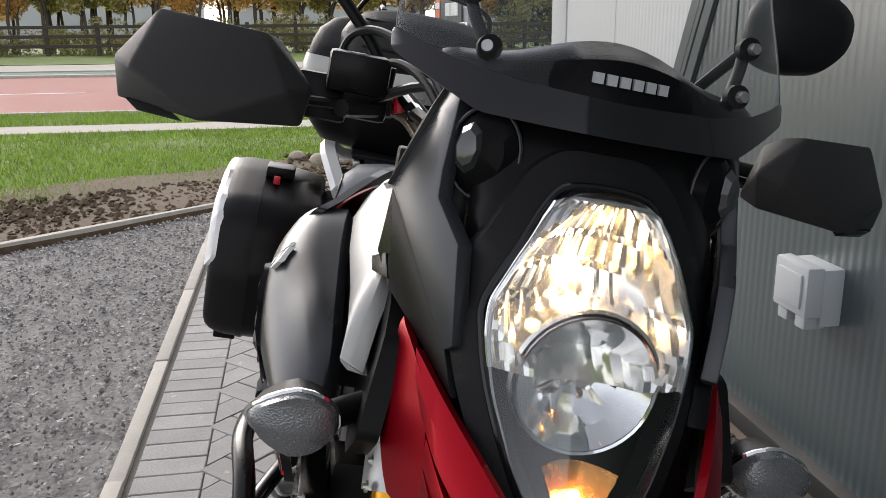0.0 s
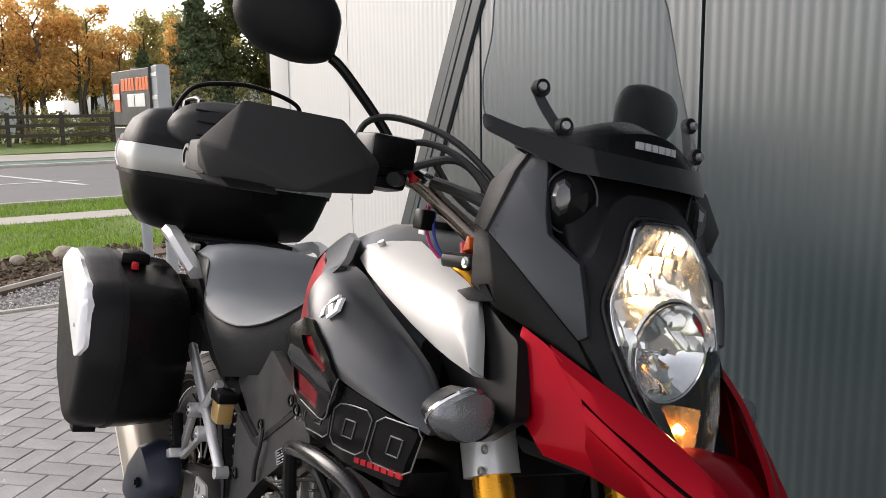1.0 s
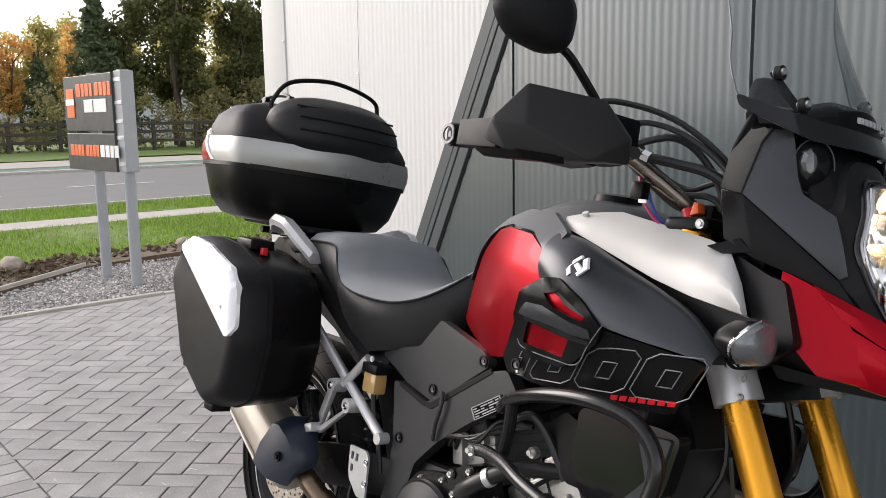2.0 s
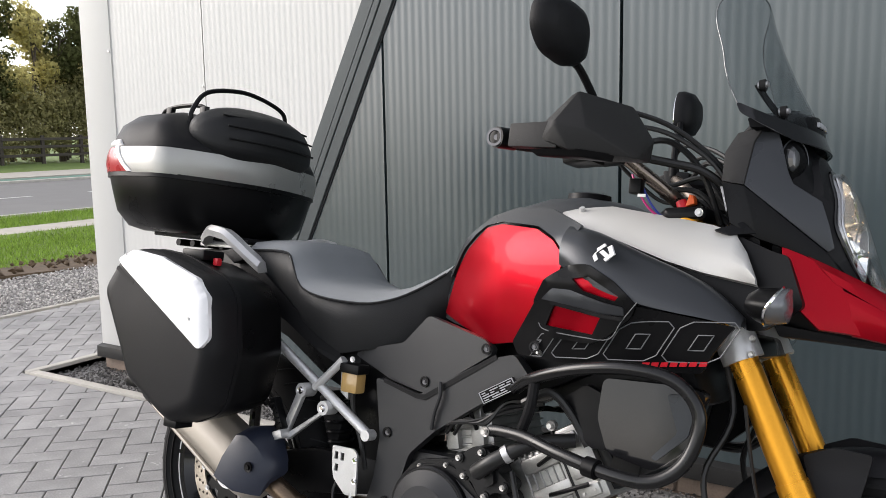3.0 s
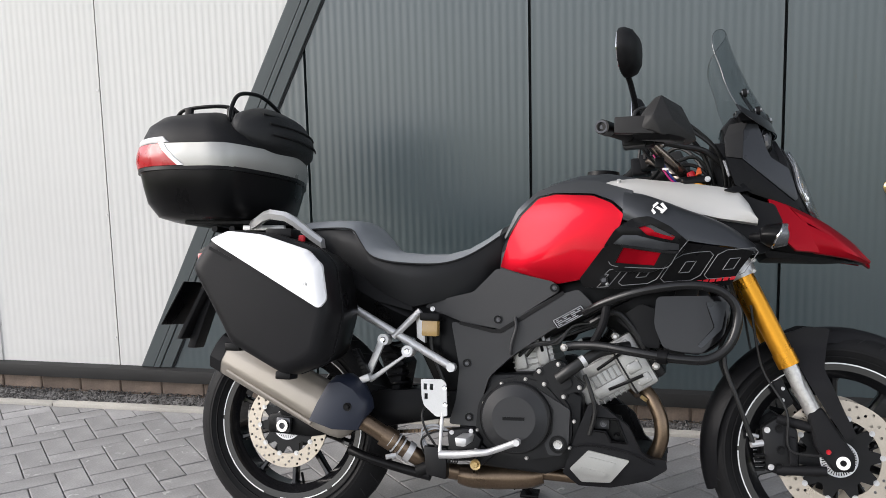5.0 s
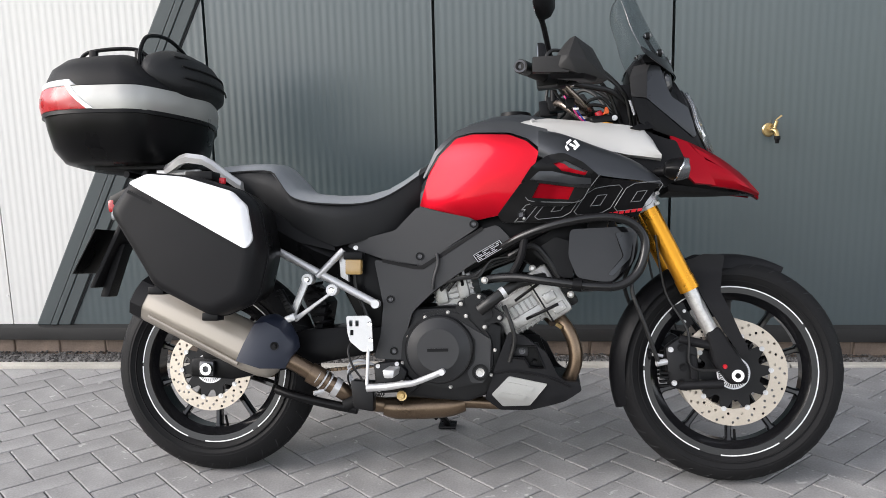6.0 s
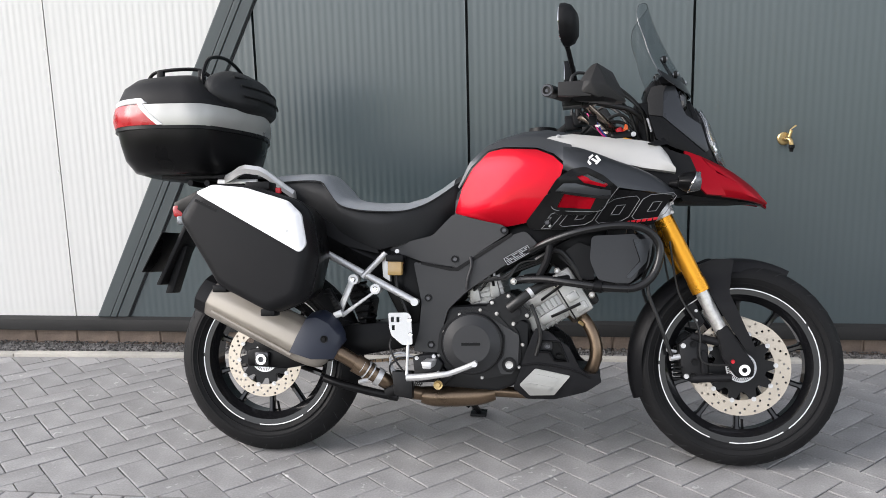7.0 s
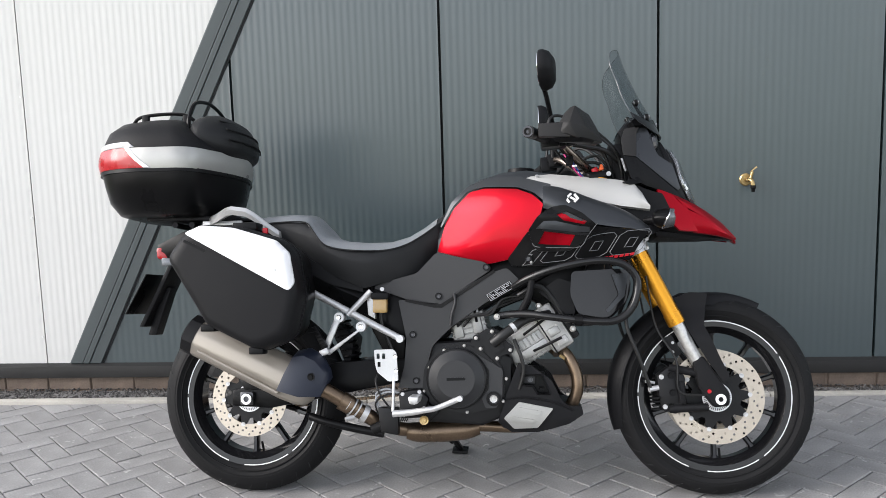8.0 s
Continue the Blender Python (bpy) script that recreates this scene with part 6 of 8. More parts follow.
opening = [(0.925, 0.407), (0.993, 0.405), (1.020, 0.343), (0.977, 0.346), (0.963, 0.370), (0.922, 0.373)]
belly_surf = lambda x, z: 0.176 - 0.25 * max(0, x - 1.03) - 0.15 * max(0, z - 0.40) - 0.25 * max(0, 0.262 - z)
both(lambda s: part("belly_side", side_panel(wing, belly_surf, 0.03, s, 0.006, 0.014, holes=[opening]), BLACK, belly, "angular black side of the belly pan"))
both(lambda s: part("opening_lip", tube([(x, s * (belly_surf(x, z) + 0.001), z) for x, z in opening], 0.0035, 6, 0, None, True), SATIN, belly))
both(lambda s: part("belly_recess", side_panel([(0.915, 0.415), (1.0, 0.412), (1.03, 0.335), (0.915, 0.335)], flat(0.140), 0.012, s, 0, 0), SATIN, belly))
both(lambda s: part("recess_block", box(0.930, 0.972, s * 0.147 - 0.008, s * 0.147 + 0.008, 0.374, 0.402, 0.004), COVER, belly, "dark grey bracket inside the belly pan"))
both(lambda s: part("recess_stud", bolt((0.955, 0.152, 0.389), 0.009, 0.006, s), COVERBOLT, belly))
both(lambda s: part("belly_bolt", bolt((0.990, 0.150, 0.358), 0.009, 0.008, s), SATIN, belly))
both(lambda s: part("belly_crease", tube([(0.873, s * 0.174, 0.325), (0.93, s * 0.178, 0.335), (1.03, s * 0.177, 0.320), (1.09, s * 0.161, 0.292)], 0.004, 6, 3), BLACK, belly))
bp = lambda s: part("belly_plate", side_panel([(0.919, 0.320), (1.028, 0.300), (0.978, 0.238), (0.902, 0.234), (0.870, 0.268)], lambda x, z: belly_surf(x, z) + 0.008, 0.014, s, 0.005, 0.02), BRUSHED, belly, "brushed silver plate on the belly pan")
both(bp)
for k in range(2):
    both(lambda s: part("plate_rib", side_panel([(0.918 - 0.020 * k, 0.304 - 0.030 * k), (0.992 - 0.022 * k, 0.291 - 0.027 * k), (0.982 - 0.022 * k, 0.278 - 0.025 * k), (0.908 - 0.020 * k, 0.289 - 0.029 * k)], lambda x, z: belly_surf(x, z) + 0.0115, 0.006, s, 0.003, 0), BRUSHED, belly))

# exhaust
exh = part("exhaust_header", tube([(1.03, -0.07, 0.50), (1.075, -0.10, 0.465), (1.105, -0.11, 0.40), (1.10, -0.105, 0.33), (1.04, -0.08, 0.25), (0.92, -0.05, 0.222), (0.75, -0.06, 0.226), (0.56, -0.09, 0.215), (0.47, -0.13, 0.24), (0.40, -0.17, 0.285), (0.30, -0.20, 0.35), (0.22, -0.21, 0.385)], [0.0185, 0.019, 0.0195, 0.0205, 0.0205, 0.018, 0.019, 0.0225] + [0.0245] * 4, 16, 6), BRONZE, bike, "heat-tinted steel exhaust pipe")
part("collector", tube([(0.78, -0.062, 0.224), (0.735, -0.068, 0.215), (0.66, -0.078, 0.210), (0.585, -0.09, 0.208), (0.545, -0.095, 0.213)], [0.026, 0.034, 0.036, 0.034, 0.027], 16, 5), BRONZE, exh, "fat heat-tinted exhaust collector")
part("pipe_clamp", rod((0.37, -0.181, 0.305), (0.34, -0.189, 0.323), 0.031, 18), BRONZE, exh)
part("pipe_clamp", rod((0.42, -0.163, 0.272), (0.405, -0.168, 0.281), 0.030, 18), ALU, exh)
for k in range(5):
    q = k / 4
    part("pipe_ring", rod((0.392 - 0.028 * q, -0.1725 - 0.0105 * q, 0.290 + 0.0185 * q), (0.3885 - 0.028 * q, -0.1738 - 0.0105 * q, 0.2925 + 0.0185 * q), 0.0305, 18), BRONZE if k % 2 else ALU, exh)
part("clamp_bolt", rod((0.385, -0.2, 0.27), (0.36, -0.215, 0.265), 0.007, 8), ALU, exh)
mr = []
for x, z, hw, hh in ((0.262, 0.350, 0.034, 0.034), (0.245, 0.357, 0.052, 0.058), (0.215, 0.372, 0.06, 0.068), (0.17, 0.393, 0.062, 0.073), (-0.135, 0.53, 0.060, 0.067), (-0.15, 0.537, 0.05, 0.056)):
    d = Vector((-0.9, 0, 0.42)).normalized()
    u = Vector((0.42, 0, 0.9)).normalized()
    row = []
    for y, v in ((-1, -0.25), (-0.95, 0.3), (-0.7, 0.75), (-0.2, 1.0), (0.5, 0.95), (0.9, 0.5), (1, -0.2), (0.7, -0.8), (0.1, -1.0), (-0.55, -0.8)):
        row.append(Vector((x, -0.212 + y * hw, z)) + u * v * hh)
    mr.append(row)
muf = part("muffler", bevelled(loft(mr), 0.008, 2, 20), TITAN, exh, "satin metal muffler", smooth=40)
mr2 = []
for x, z, k in ((-0.13, 0.528, 1.06), (-0.165, 0.543, 1.04), (-0.172, 0.546, 0.8)):
    u = Vector((0.42, 0, 0.9)).normalized()
    mr2.append([Vector((x, -0.212 + y * 0.058 * k, z)) + u * v * 0.064 * k for y, v in ((-1, -0.25), (-0.95, 0.3), (-0.7, 0.75), (-0.2, 1.0), (0.5, 0.95), (0.9, 0.5), (1, -0.2), (0.7, -0.8), (0.1, -1.0), (-0.55, -0.8))])
part("muffler_cap", loft(mr2), BLACK, exh, "black muffler end cap")
part("heat_shield", loft([[Vector((x, -0.212 + y * hw, z)) + Vector((0.42, 0, 0.9)).normalized() * v * hh for y, v in ((-1, -0.7), (-1.02, 0.0), (-0.8, 0.75), (-0.2, 1.02), (0.4, 0.98), (0.3, 0.7), (-0.1, 0.5), (-0.6, 0.2))] for x, z, hw, hh in
                          ((0.172, 0.412, 0.063, 0.080), (0.205, 0.411, 0.068, 0.090), (0.245, 0.395, 0.064, 0.085), (0.285, 0.375, 0.05, 0.055), (0.298, 0.364, 0.04, 0.038))]), HEAT, exh, "navy black exhaust heat shield", smooth=40)
part("shield_bolt", bolt((0.262, 0.272, 0.405), 0.012, 0.008), SATIN, exh)
part("muffler_rib", rod((0.15, -0.262, 0.352), (-0.12, -0.262, 0.486), 0.006, 8), TITAN, exh)

# swing arm, rear brake, chain
arm = part("swing_arm", hull([(x, y, z) for y in (-0.105, -0.075) for x, z in ((0.55, 0.46), (0.56, 0.38), (0.08, 0.285), (-0.06, 0.29), (-0.06, 0.345), (0.1, 0.36), (0.3, 0.44))], 0.01, 2), SATIN, bike, "black swing arm")
part("arm_left", hull([(x, y, z) for y in (0.075, 0.105) for x, z in ((0.55, 0.46), (0.56, 0.38), (0.08, 0.285), (-0.06, 0.29), (-0.06, 0.345), (0.1, 0.36), (0.3, 0.44))], 0.01, 2), SATIN, arm)
part("arm_brace", box(0.38, 0.5, -0.09, 0.09, 0.38, 0.45, 0.012), SATIN, arm)
part("axle_block", box(-0.026, 0.020, -0.122, -0.104, 0.297, 0.341, 0.006), COVERBOLT, arm, "dark grey axle block")
part("axle_nut", lathe([(0.01, 0), (0.018, 0), (0.019, 0.012), (0.01, 0.012)], 18, (0, -0.134, 0.318)), CHROME, arm)
part("rear_caliper", hull([(x, y, z) for y in (-0.125, -0.07) for x, z in ((-0.03, 0.385), (0.03, 0.41), (0.06, 0.40), (0.05, 0.35), (-0.01, 0.345))], 0.01, 2), ENGINE, arm, "black rear brake caliper")
part("caliper_pin", rod((0.0, -0.12, 0.40), (0.035, -0.12, 0.405), 0.008, 10), ALU, arm)
for zz in (0.372, 0.262):
    bm = bmesh.new()
    for k in range(46):
        x = -0.02 + 0.0125 * k
        join(bm, hull([(x + dx, 0.062 + dy, zz + 0.06 * (x / 0.55) * (1 if zz < 0.3 else 0.3) + dz) for dx in (-0.005, 0.005) for dy in (-0.008, 0.008) for dz in (-0.005, 0.005)], 0, 1))
    part("drive_chain", bm, BRONZE, arm, "dark drive chain")
part("sprocket", lathe([(0.05, 0.056), (0.088, 0.056), (0.088, 0.064), (0.05, 0.064)], 42, (0, 0, 0.318)), ENGINE, arm)
part("shock_spring", tube([(0.36 + 0.03 * math.cos(a) - 0.05 * a / 44, -0.055 + 0.03 * math.sin(a), 0.42 + 0.16 * a / 44) for a in np.linspace(0, 44, 90)], 0.005, 6, 1), SATIN, bike, "rear shock spring")
part("rear_hugger", hull([(x, y, z) for y in (-0.07, 0.07) for x, z in ((0.34, 0.40), (0.36, 0.52), (0.30, 0.58), (0.27, 0.56))], 0.01), BLACK, bike)
part("inner_guard", hull([(x, y, z) for y in (-0.12, 0.12) for x, z in ((0.43, 0.70), (0.55, 0.66), (0.54, 0.45), (0.48, 0.45), (0.40, 0.60))], 0.01), SATIN, bike)

# pillion bracket, rider peg, pedal
br = part("pillion_bracket", rod((0.185, -0.168, 0.702), (0.54, -0.185, 0.52), 0.0115, 14), ALU, bike, "silver subframe tube with pillion peg bracket")
part("bracket_arm", rod((0.437, -0.178, 0.678), (0.36, -0.182, 0.60), 0.010, 12), ALU, br)
part("bracket_arm", hull([(x, y, z) for y in (-0.196, -0.182) for x, z in ((0.345, 0.60), (0.322, 0.60), (0.278, 0.49), (0.295, 0.478))], 0.003), ALU, br)
part("bracket_arm", hull([(x, y, z) for y in (-0.196, -0.182) for x, z in ((0.425, 0.565), (0.40, 0.555), (0.288, 0.478), (0.30, 0.468))], 0.003), ALU, br)
for x, z in ((0.335, 0.592), (0.408, 0.562)):
    part("bracket_boss", rod((x, -0.165, z), (x, -0.203, z), 0.0165, 18), ALU, br)
    part("bracket_bolt", bolt((x, 0.201, z), 0.009, 0.006), CHROME, br)
part("bracket_end", rod((0.535, -0.17, 0.522), (0.535, -0.197, 0.522), 0.0125, 16), ALU, br)
part("pillion_peg", hull([(x, y, z) for y in (-0.215, -0.19) for x, z in ((0.245, 0.56), (0.262, 0.565), (0.30, 0.498), (0.285, 0.482))], 0.004), SATIN, br, "folded rubber pillion peg")
for k in range(7):
    part("peg_rib", rod((0.249 + 0.006 * k, -0.218, 0.557 - 0.0105 * k), (0.262 + 0.006 * k, -0.218, 0.562 - 0.0105 * k), 0.002, 6), RUBBER, br)
part("peg_clevis", hull([(x, y, z) for y in (-0.222, -0.185) for x, z in ((0.272, 0.484), (0.30, 0.496), (0.308, 0.476), (0.282, 0.466))], 0.004), ALU, br)
hg = part("heel_guard", side_panel([(0.452, 0.487), (0.515, 0.489), (0.526, 0.478), (0.532, 0.388), (0.50, 0.385), (0.463, 0.415), (0.456, 0.44)], flat(0.205), 0.005, -1, 0.006, 0,
                                   holes=[[(0.461, 0.475), (0.471, 0.475), (0.471, 0.458), (0.461, 0.458)], [(0.479, 0.475), (0.489, 0.475), (0.489, 0.458), (0.479, 0.458)], [(0.464, 0.448), (0.474, 0.448), (0.474, 0.432), (0.464, 0.432)]]), ALU, bike, "silver heel guard plate with slots")
part("guard_bolt", bolt((0.522, 0.205, 0.466), 0.007, 0.005), CHROME, hg)
part("guard_bolt", bolt((0.525, 0.205, 0.42), 0.007, 0.005), CHROME, hg)
part("push_rod", rod((0.517, -0.20, 0.40), (0.515, -0.21, 0.29), 0.005, 8), ALU, hg)
pd = part("brake_pedal", tube([(0.515, -0.21, 0.283), (0.57, -0.215, 0.288), (0.62, -0.225, 0.297), (0.66, -0.232, 0.305), (0.735, -0.235, 0.336)], [0.012, 0.011, 0.010, 0.009, 0.009], 12, 5), ALU, bike, "silver brake pedal")
part("pedal_tip", rod((0.735, -0.225, 0.336), (0.735, -0.252, 0.336), 0.009, 14), ALU, pd)
part("peg_mount", hull([(x, y, z) for y in (-0.20, -0.15) for x, z in ((0.53, 0.35), (0.60, 0.36), (0.63, 0.33), (0.61, 0.27), (0.54, 0.265))], 0.008), ENGINE, pd)
part("rider_peg", hull([(x, y, z) for y in (-0.29, -0.19) for x, z in ((0.575, 0.345), (0.61, 0.345), (0.605, 0.322), (0.58, 0.322))], 0.005), ALU, pd, "rider foot peg")
for x, z in ((0.545, 0.345), (0.60, 0.352), (0.615, 0.30), (0.55, 0.278), (0.583, 0.318)):
    part("mount_bolt", bolt((x, 0.2, z), 0.0065, 0.005), ALU, pd)
part("return_spring", tube([(0.50 + 0.0014 * k, -0.178 + 0.007 * math.cos(k * 1.25), 0.262 + 0.007 * math.sin(k * 1.25)) for k in range(44)], 0.0016, 5, 1), CABLE, pd)
part("switch_cable", tube([(0.50, -0.19, 0.30), (0.47, -0.198, 0.345), (0.455, -0.19, 0.39), (0.475, -0.175, 0.43)], 0.0035, 6), CABLE, pd)
part("pivot_bolt", bolt((0.615, 0.2, 0.262), 0.015, 0.01), BRASS, pd)
part("linkage", hull([(x, y, z) for y in (-0.19, -0.15) for x, z in ((0.46, 0.30), (0.53, 0.30), (0.53, 0.21), (0.47, 0.22))], 0.008), ENGINE, bike)
part("linkage_arm", tube([(0.222, -0.13, 0.262), (0.284, -0.145, 0.246), (0.392, -0.15, 0.224), (0.475, -0.155, 0.211)], 0.0135, 12), SATIN, bike, "black tube below the swing arm")
part("boot", rod((0.44, -0.16, 0.225), (0.475, -0.165, 0.24), 0.018, 12), RUBBER, bike)
for k in range(3):
    part("wire", tube([(0.46 + 0.01 * k, -0.17, 0.275), (0.455, -0.19, 0.315 + 0.012 * k), (0.49, -0.19, 0.34 + 0.01 * k), (0.535, -0.185, 0.345)], 0.003, 6), GREYTEXT if k else CABLE, bike)
res = part("brake_reservoir", box(0.445, 0.492, -0.192, -0.158, 0.606, 0.652, 0.006), AMBER, bike, "translucent reservoir with amber fluid")
part("reservoir_cap", box(0.440, 0.497, -0.196, -0.154, 0.65, 0.672, 0.005), SATIN, res)
part("reservoir_cap_screw", bolt((0.478, 0.196, 0.684), 0.007, 0.004), ALU, res)
part("reservoir_bracket", hull([(x, -0.155 + y, z) for y in (-0.012, 0.01) for x, z in ((0.42, 0.665), (0.445, 0.672), (0.45, 0.585), (0.425, 0.60))], 0.003), ALU, res)
part("reservoir_hose", tube([(0.47, -0.175, 0.606), (0.475, -0.17, 0.56), (0.50, -0.165, 0.50), (0.52, -0.165, 0.44)], 0.006, 8), CABLE, res)
part("side_stand", tube([(0.62, 0.10, 0.24), (0.655, 0.225, 0.155), (0.68, 0.335, 0.087)], 0.012, 10), SATIN, bike, "black side stand")
part("stand_foot", hull([(0.68 + x, 0.345 + y, 0.076 + z) for x in (-0.03, 0.03) for y, z in ((-0.025, -0.008), (0.03, 0.005), (-0.025, 0.002), (0.03, 0.014))], 0.003), SATIN, bike)
part("centre_spring", rod((0.62, 0.06, 0.2), (0.68, 0.08, 0.15), 0.01, 8), SATIN, bike)

# ---- crash bars
def crash(s):
    c = part("crash_bar", tube([(0.905, s * 0.20, 0.685), (0.96, s * 0.235, 0.715), (1.06, s * 0.265, 0.748), (1.17, s * 0.275, 0.765), (1.25, s * 0.265, 0.752), (1.29, s * 0.258, 0.70), (1.275, s * 0.262, 0.625), (1.225, s * 0.27, 0.582), (1.15, s * 0.272, 0.578), (1.04, s * 0.255, 0.59), (0.95, s * 0.225, 0.60), (0.885, s * 0.205, 0.598), (0.858, s * 0.20, 0.594)], 0.0122, 14, 6), BARPAINT, bike, "black tubular crash bar")
    part("bar_strut", tube([(0.965, s * 0.235, 0.715), (0.955, s * 0.225, 0.66), (0.93, s * 0.205, 0.61)], 0.011, 10), BLACK, c)
    part("bar_clamp", rod((1.098, s * 0.266, 0.582), (1.122, s * 0.270, 0.580), 0.018, 14), SATIN, c)


both(crash)

# ---- nose: fairing, headlamp, beak, screen
NOSE = lambda z: (1.36 + (1.225 - z) * 0.62) if z > 1.1 else (1.4375 + (1.1 - z) * 0.36)     # centre line of the front
nose_x = lambda y, z: NOSE(z) - 2.8 * y * y - 20 * max(0, abs(y) - 0.085) ** 2
half_lamp = [(0.027, 1.143), (0.047, 1.128), (0.067, 1.090), (0.086, 1.048), (0.085, 1.022), (0.076, 0.985), (0.056, 0.938), (0.024, 0.890)]
shape = [(-y, z) for y, z in half_lamp[:1]] + half_lamp + [(-y, z) for y, z in half_lamp[:0:-1]]
grow = lambda k, dz=0.0: [(y * k, 1.02 + (z - 1.02) * (1 + (k - 1) * 0.75) + dz) for y, z in shape]
nose = part("nose_fairing", sheet(rounded([(-0.11, 1.205), (-0.07, 1.225), (0.07, 1.225), (0.11, 1.205), (0.112, 1.08), (0.118, 0.97), (0.10, 0.90), (0.06, 0.855), (-0.06, 0.855), (-0.10, 0.90), (-0.118, 0.97), (-0.112, 1.08)], 0.02),
                                  lambda u, v, d: (nose_x(u, v) - d, u, v), 0.02, 0.016, holes=[rounded(grow(1.0), 0.012)]), SATIN, bike, "black nose fairing round the headlamp", smooth=50)


def shell(verts, faces, inward, s):
    """Flat facets with thickness: faces index the corners, which are drawn for the bike's right side."""
    bm = bmesh.new()
    top = [bm.verts.new((x, s * y, z)) for x, y, z in verts]
    low = [bm.verts.new((x + inward[0], s * (y + inward[1]), z + inward[2])) for x, y, z in verts]
    count = {}
    for f in faces:
        bm.faces.new([top[i] for i in f])
        bm.faces.new([low[i] for i in reversed(f)])
        for a, b in zip(f, f[1:] + f[:1]):
            count[(min(a, b), max(a, b))] = count.get((min(a, b), max(a, b)), 0) + 1
    for (a, b), k in count.items():
        if k == 1:
            bm.faces.new((top[a], top[b], low[b], low[a]))
    bmesh.ops.recalc_face_normals(bm, faces=bm.faces)
    return bevelled(bm, 0.0025, 2, 12)


def cheek(s):
    # flat grey plate, cut away round the socket
    part("fairing_cheek", shell(((1.318, 0.136, 1.209), (1.344, 0.132, 1.205), (1.352, 0.134, 1.184), (1.367, 0.139, 1.135), (1.378, 0.140, 1.112), (1.424, 0.124, 1.084), (1.438, 0.121, 1.045), (1.449, 0.117, 1.005),
                                 (1.440, 0.122, 0.998), (1.303, 0.174, 1.104), (1.306, 0.146, 1.182)),
                                ((0, 1, 2, 10), (2, 3, 4, 9, 10), (4, 5, 6, 9), (6, 7, 8, 9)), (-0.006, -0.014, 0.0), s), MATGREY, nose, "flat dark grey fairing cheek", smooth=20)
    # textured edge that folds round its rear
    part("cheek_edge", shell(((1.272, 0.128, 1.204), (1.320, 0.140, 1.211), (1.308, 0.150, 1.183), (1.304, 0.178, 1.103), (1.262, 0.168, 1.110), (1.258, 0.150, 1.165)),
                             ((0, 1, 2, 5), (5, 2, 3, 4)), (0.002, -0.018, 0.0), s), GUARD, nose, "textured black edge of the fairing", smooth=20)
    part("cheek_lower", shell(((1.262, 0.166, 1.110), (1.303, 0.172, 1.103), (1.438, 0.120, 0.997), (1.462, 0.112, 0.966), (1.379, 0.144, 0.997), (1.33, 0.162, 1.012), (1.285, 0.174, 1.035)),
                              ((0, 1, 5, 6), (1, 2, 4, 5), (2, 3, 4)), (-0.004, -0.018, 0.0), s), SATIN, nose, "black lower panel of the fairing", smooth=20)
    part("cheek_return", loft([[(x, s * y, z) for y in (0.125, 0.06)] + [(x + 0.012, s * y, z) for y in (0.06, 0.125)] for x, z in ((1.285, 1.20), (1.270, 1.165), (1.270, 1.11), (1.285, 1.06), (1.31, 1.03))]), SATIN, nose)
    # round socket below the screen
    c = Vector((1.372, s * 0.108, 1.155))
    d = Vector((0.86, s * 0.5, 0.05)).normalized()
    pod = lathe([(0, 0.006), (0.020, 0.004), (0.030, -0.004), (0.034, -0.018), (0.034, -0.04), (0, -0.04)], 28, (0, 0, 0), None, "x", False)
    turn = d.to_track_quat("X", "Z").to_matrix().to_4x4()
    pod.transform(Matrix.Translation(c) @ turn @ Matrix.Diagonal((1, 1.0, 1.22, 1)))
    soc = part("vent_socket", pod, COWL, nose, "black oval lamp pod in the fairing")
    glass = lathe([(0, 0.010), (0.009, 0.008), (0.013, 0.001), (0.014, -0.006), (0, -0.006)], 8, (0, 0, 0), None, "x", False)
    glass.transform(Matrix.Translation(c + d * 0.003) @ turn @ Matrix.Translation((0, s * 0.012, 0.002)) @ Matrix.Diagonal((1, 1.0, 1.75, 1)))
    part("socket_glass", glass, GLASSGREY, soc, "faceted smoked lens", smooth=20)
    part("pod_rim", tube([Matrix.Translation(c - d * 0.003) @ turn @ Vector((0, 0.0325 * math.cos(a), 0.040 * math.sin(a))) for a in (2 * math.pi * k / 24 for k in range(24))], 0.0016, 6, 1, None, True), MATGREY, soc)


both(cheek)

# headlamp: a shield-shaped bowl behind a clear lens
bezel = part("headlamp", sheet(rounded(grow(1.34), 0.02), lambda u, v, d: (nose_x(u, v) + 0.009 - d, u, v), 0.03, 0.02, holes=[rounded(grow(1.02), 0.012)]), BLACK, bike, "stacked twin headlamp in a black surround, lit", smooth=50)
part("lamp_rim", tube([(nose_x(y, z) + 0.010, y, z) for y, z in grow(1.04)], 0.0035, 8, 3, None, True), GLOSS, bezel)
part("lamp_bowl", sheet(rounded(grow(1.02), 0.012), lambda u, v, d: (nose_x(u, v) - 0.020 - 0.05 * max(0, 1 - (u / 0.09) ** 2) - d, u, v), 0.004, 0.012), SATIN, bezel, "black inner wall of the lamp")
lamp_w = lambda z: float(np.interp(z, [p[1] for p in half_lamp[::-1]], [p[0] for p in half_lamp[::-1]]))


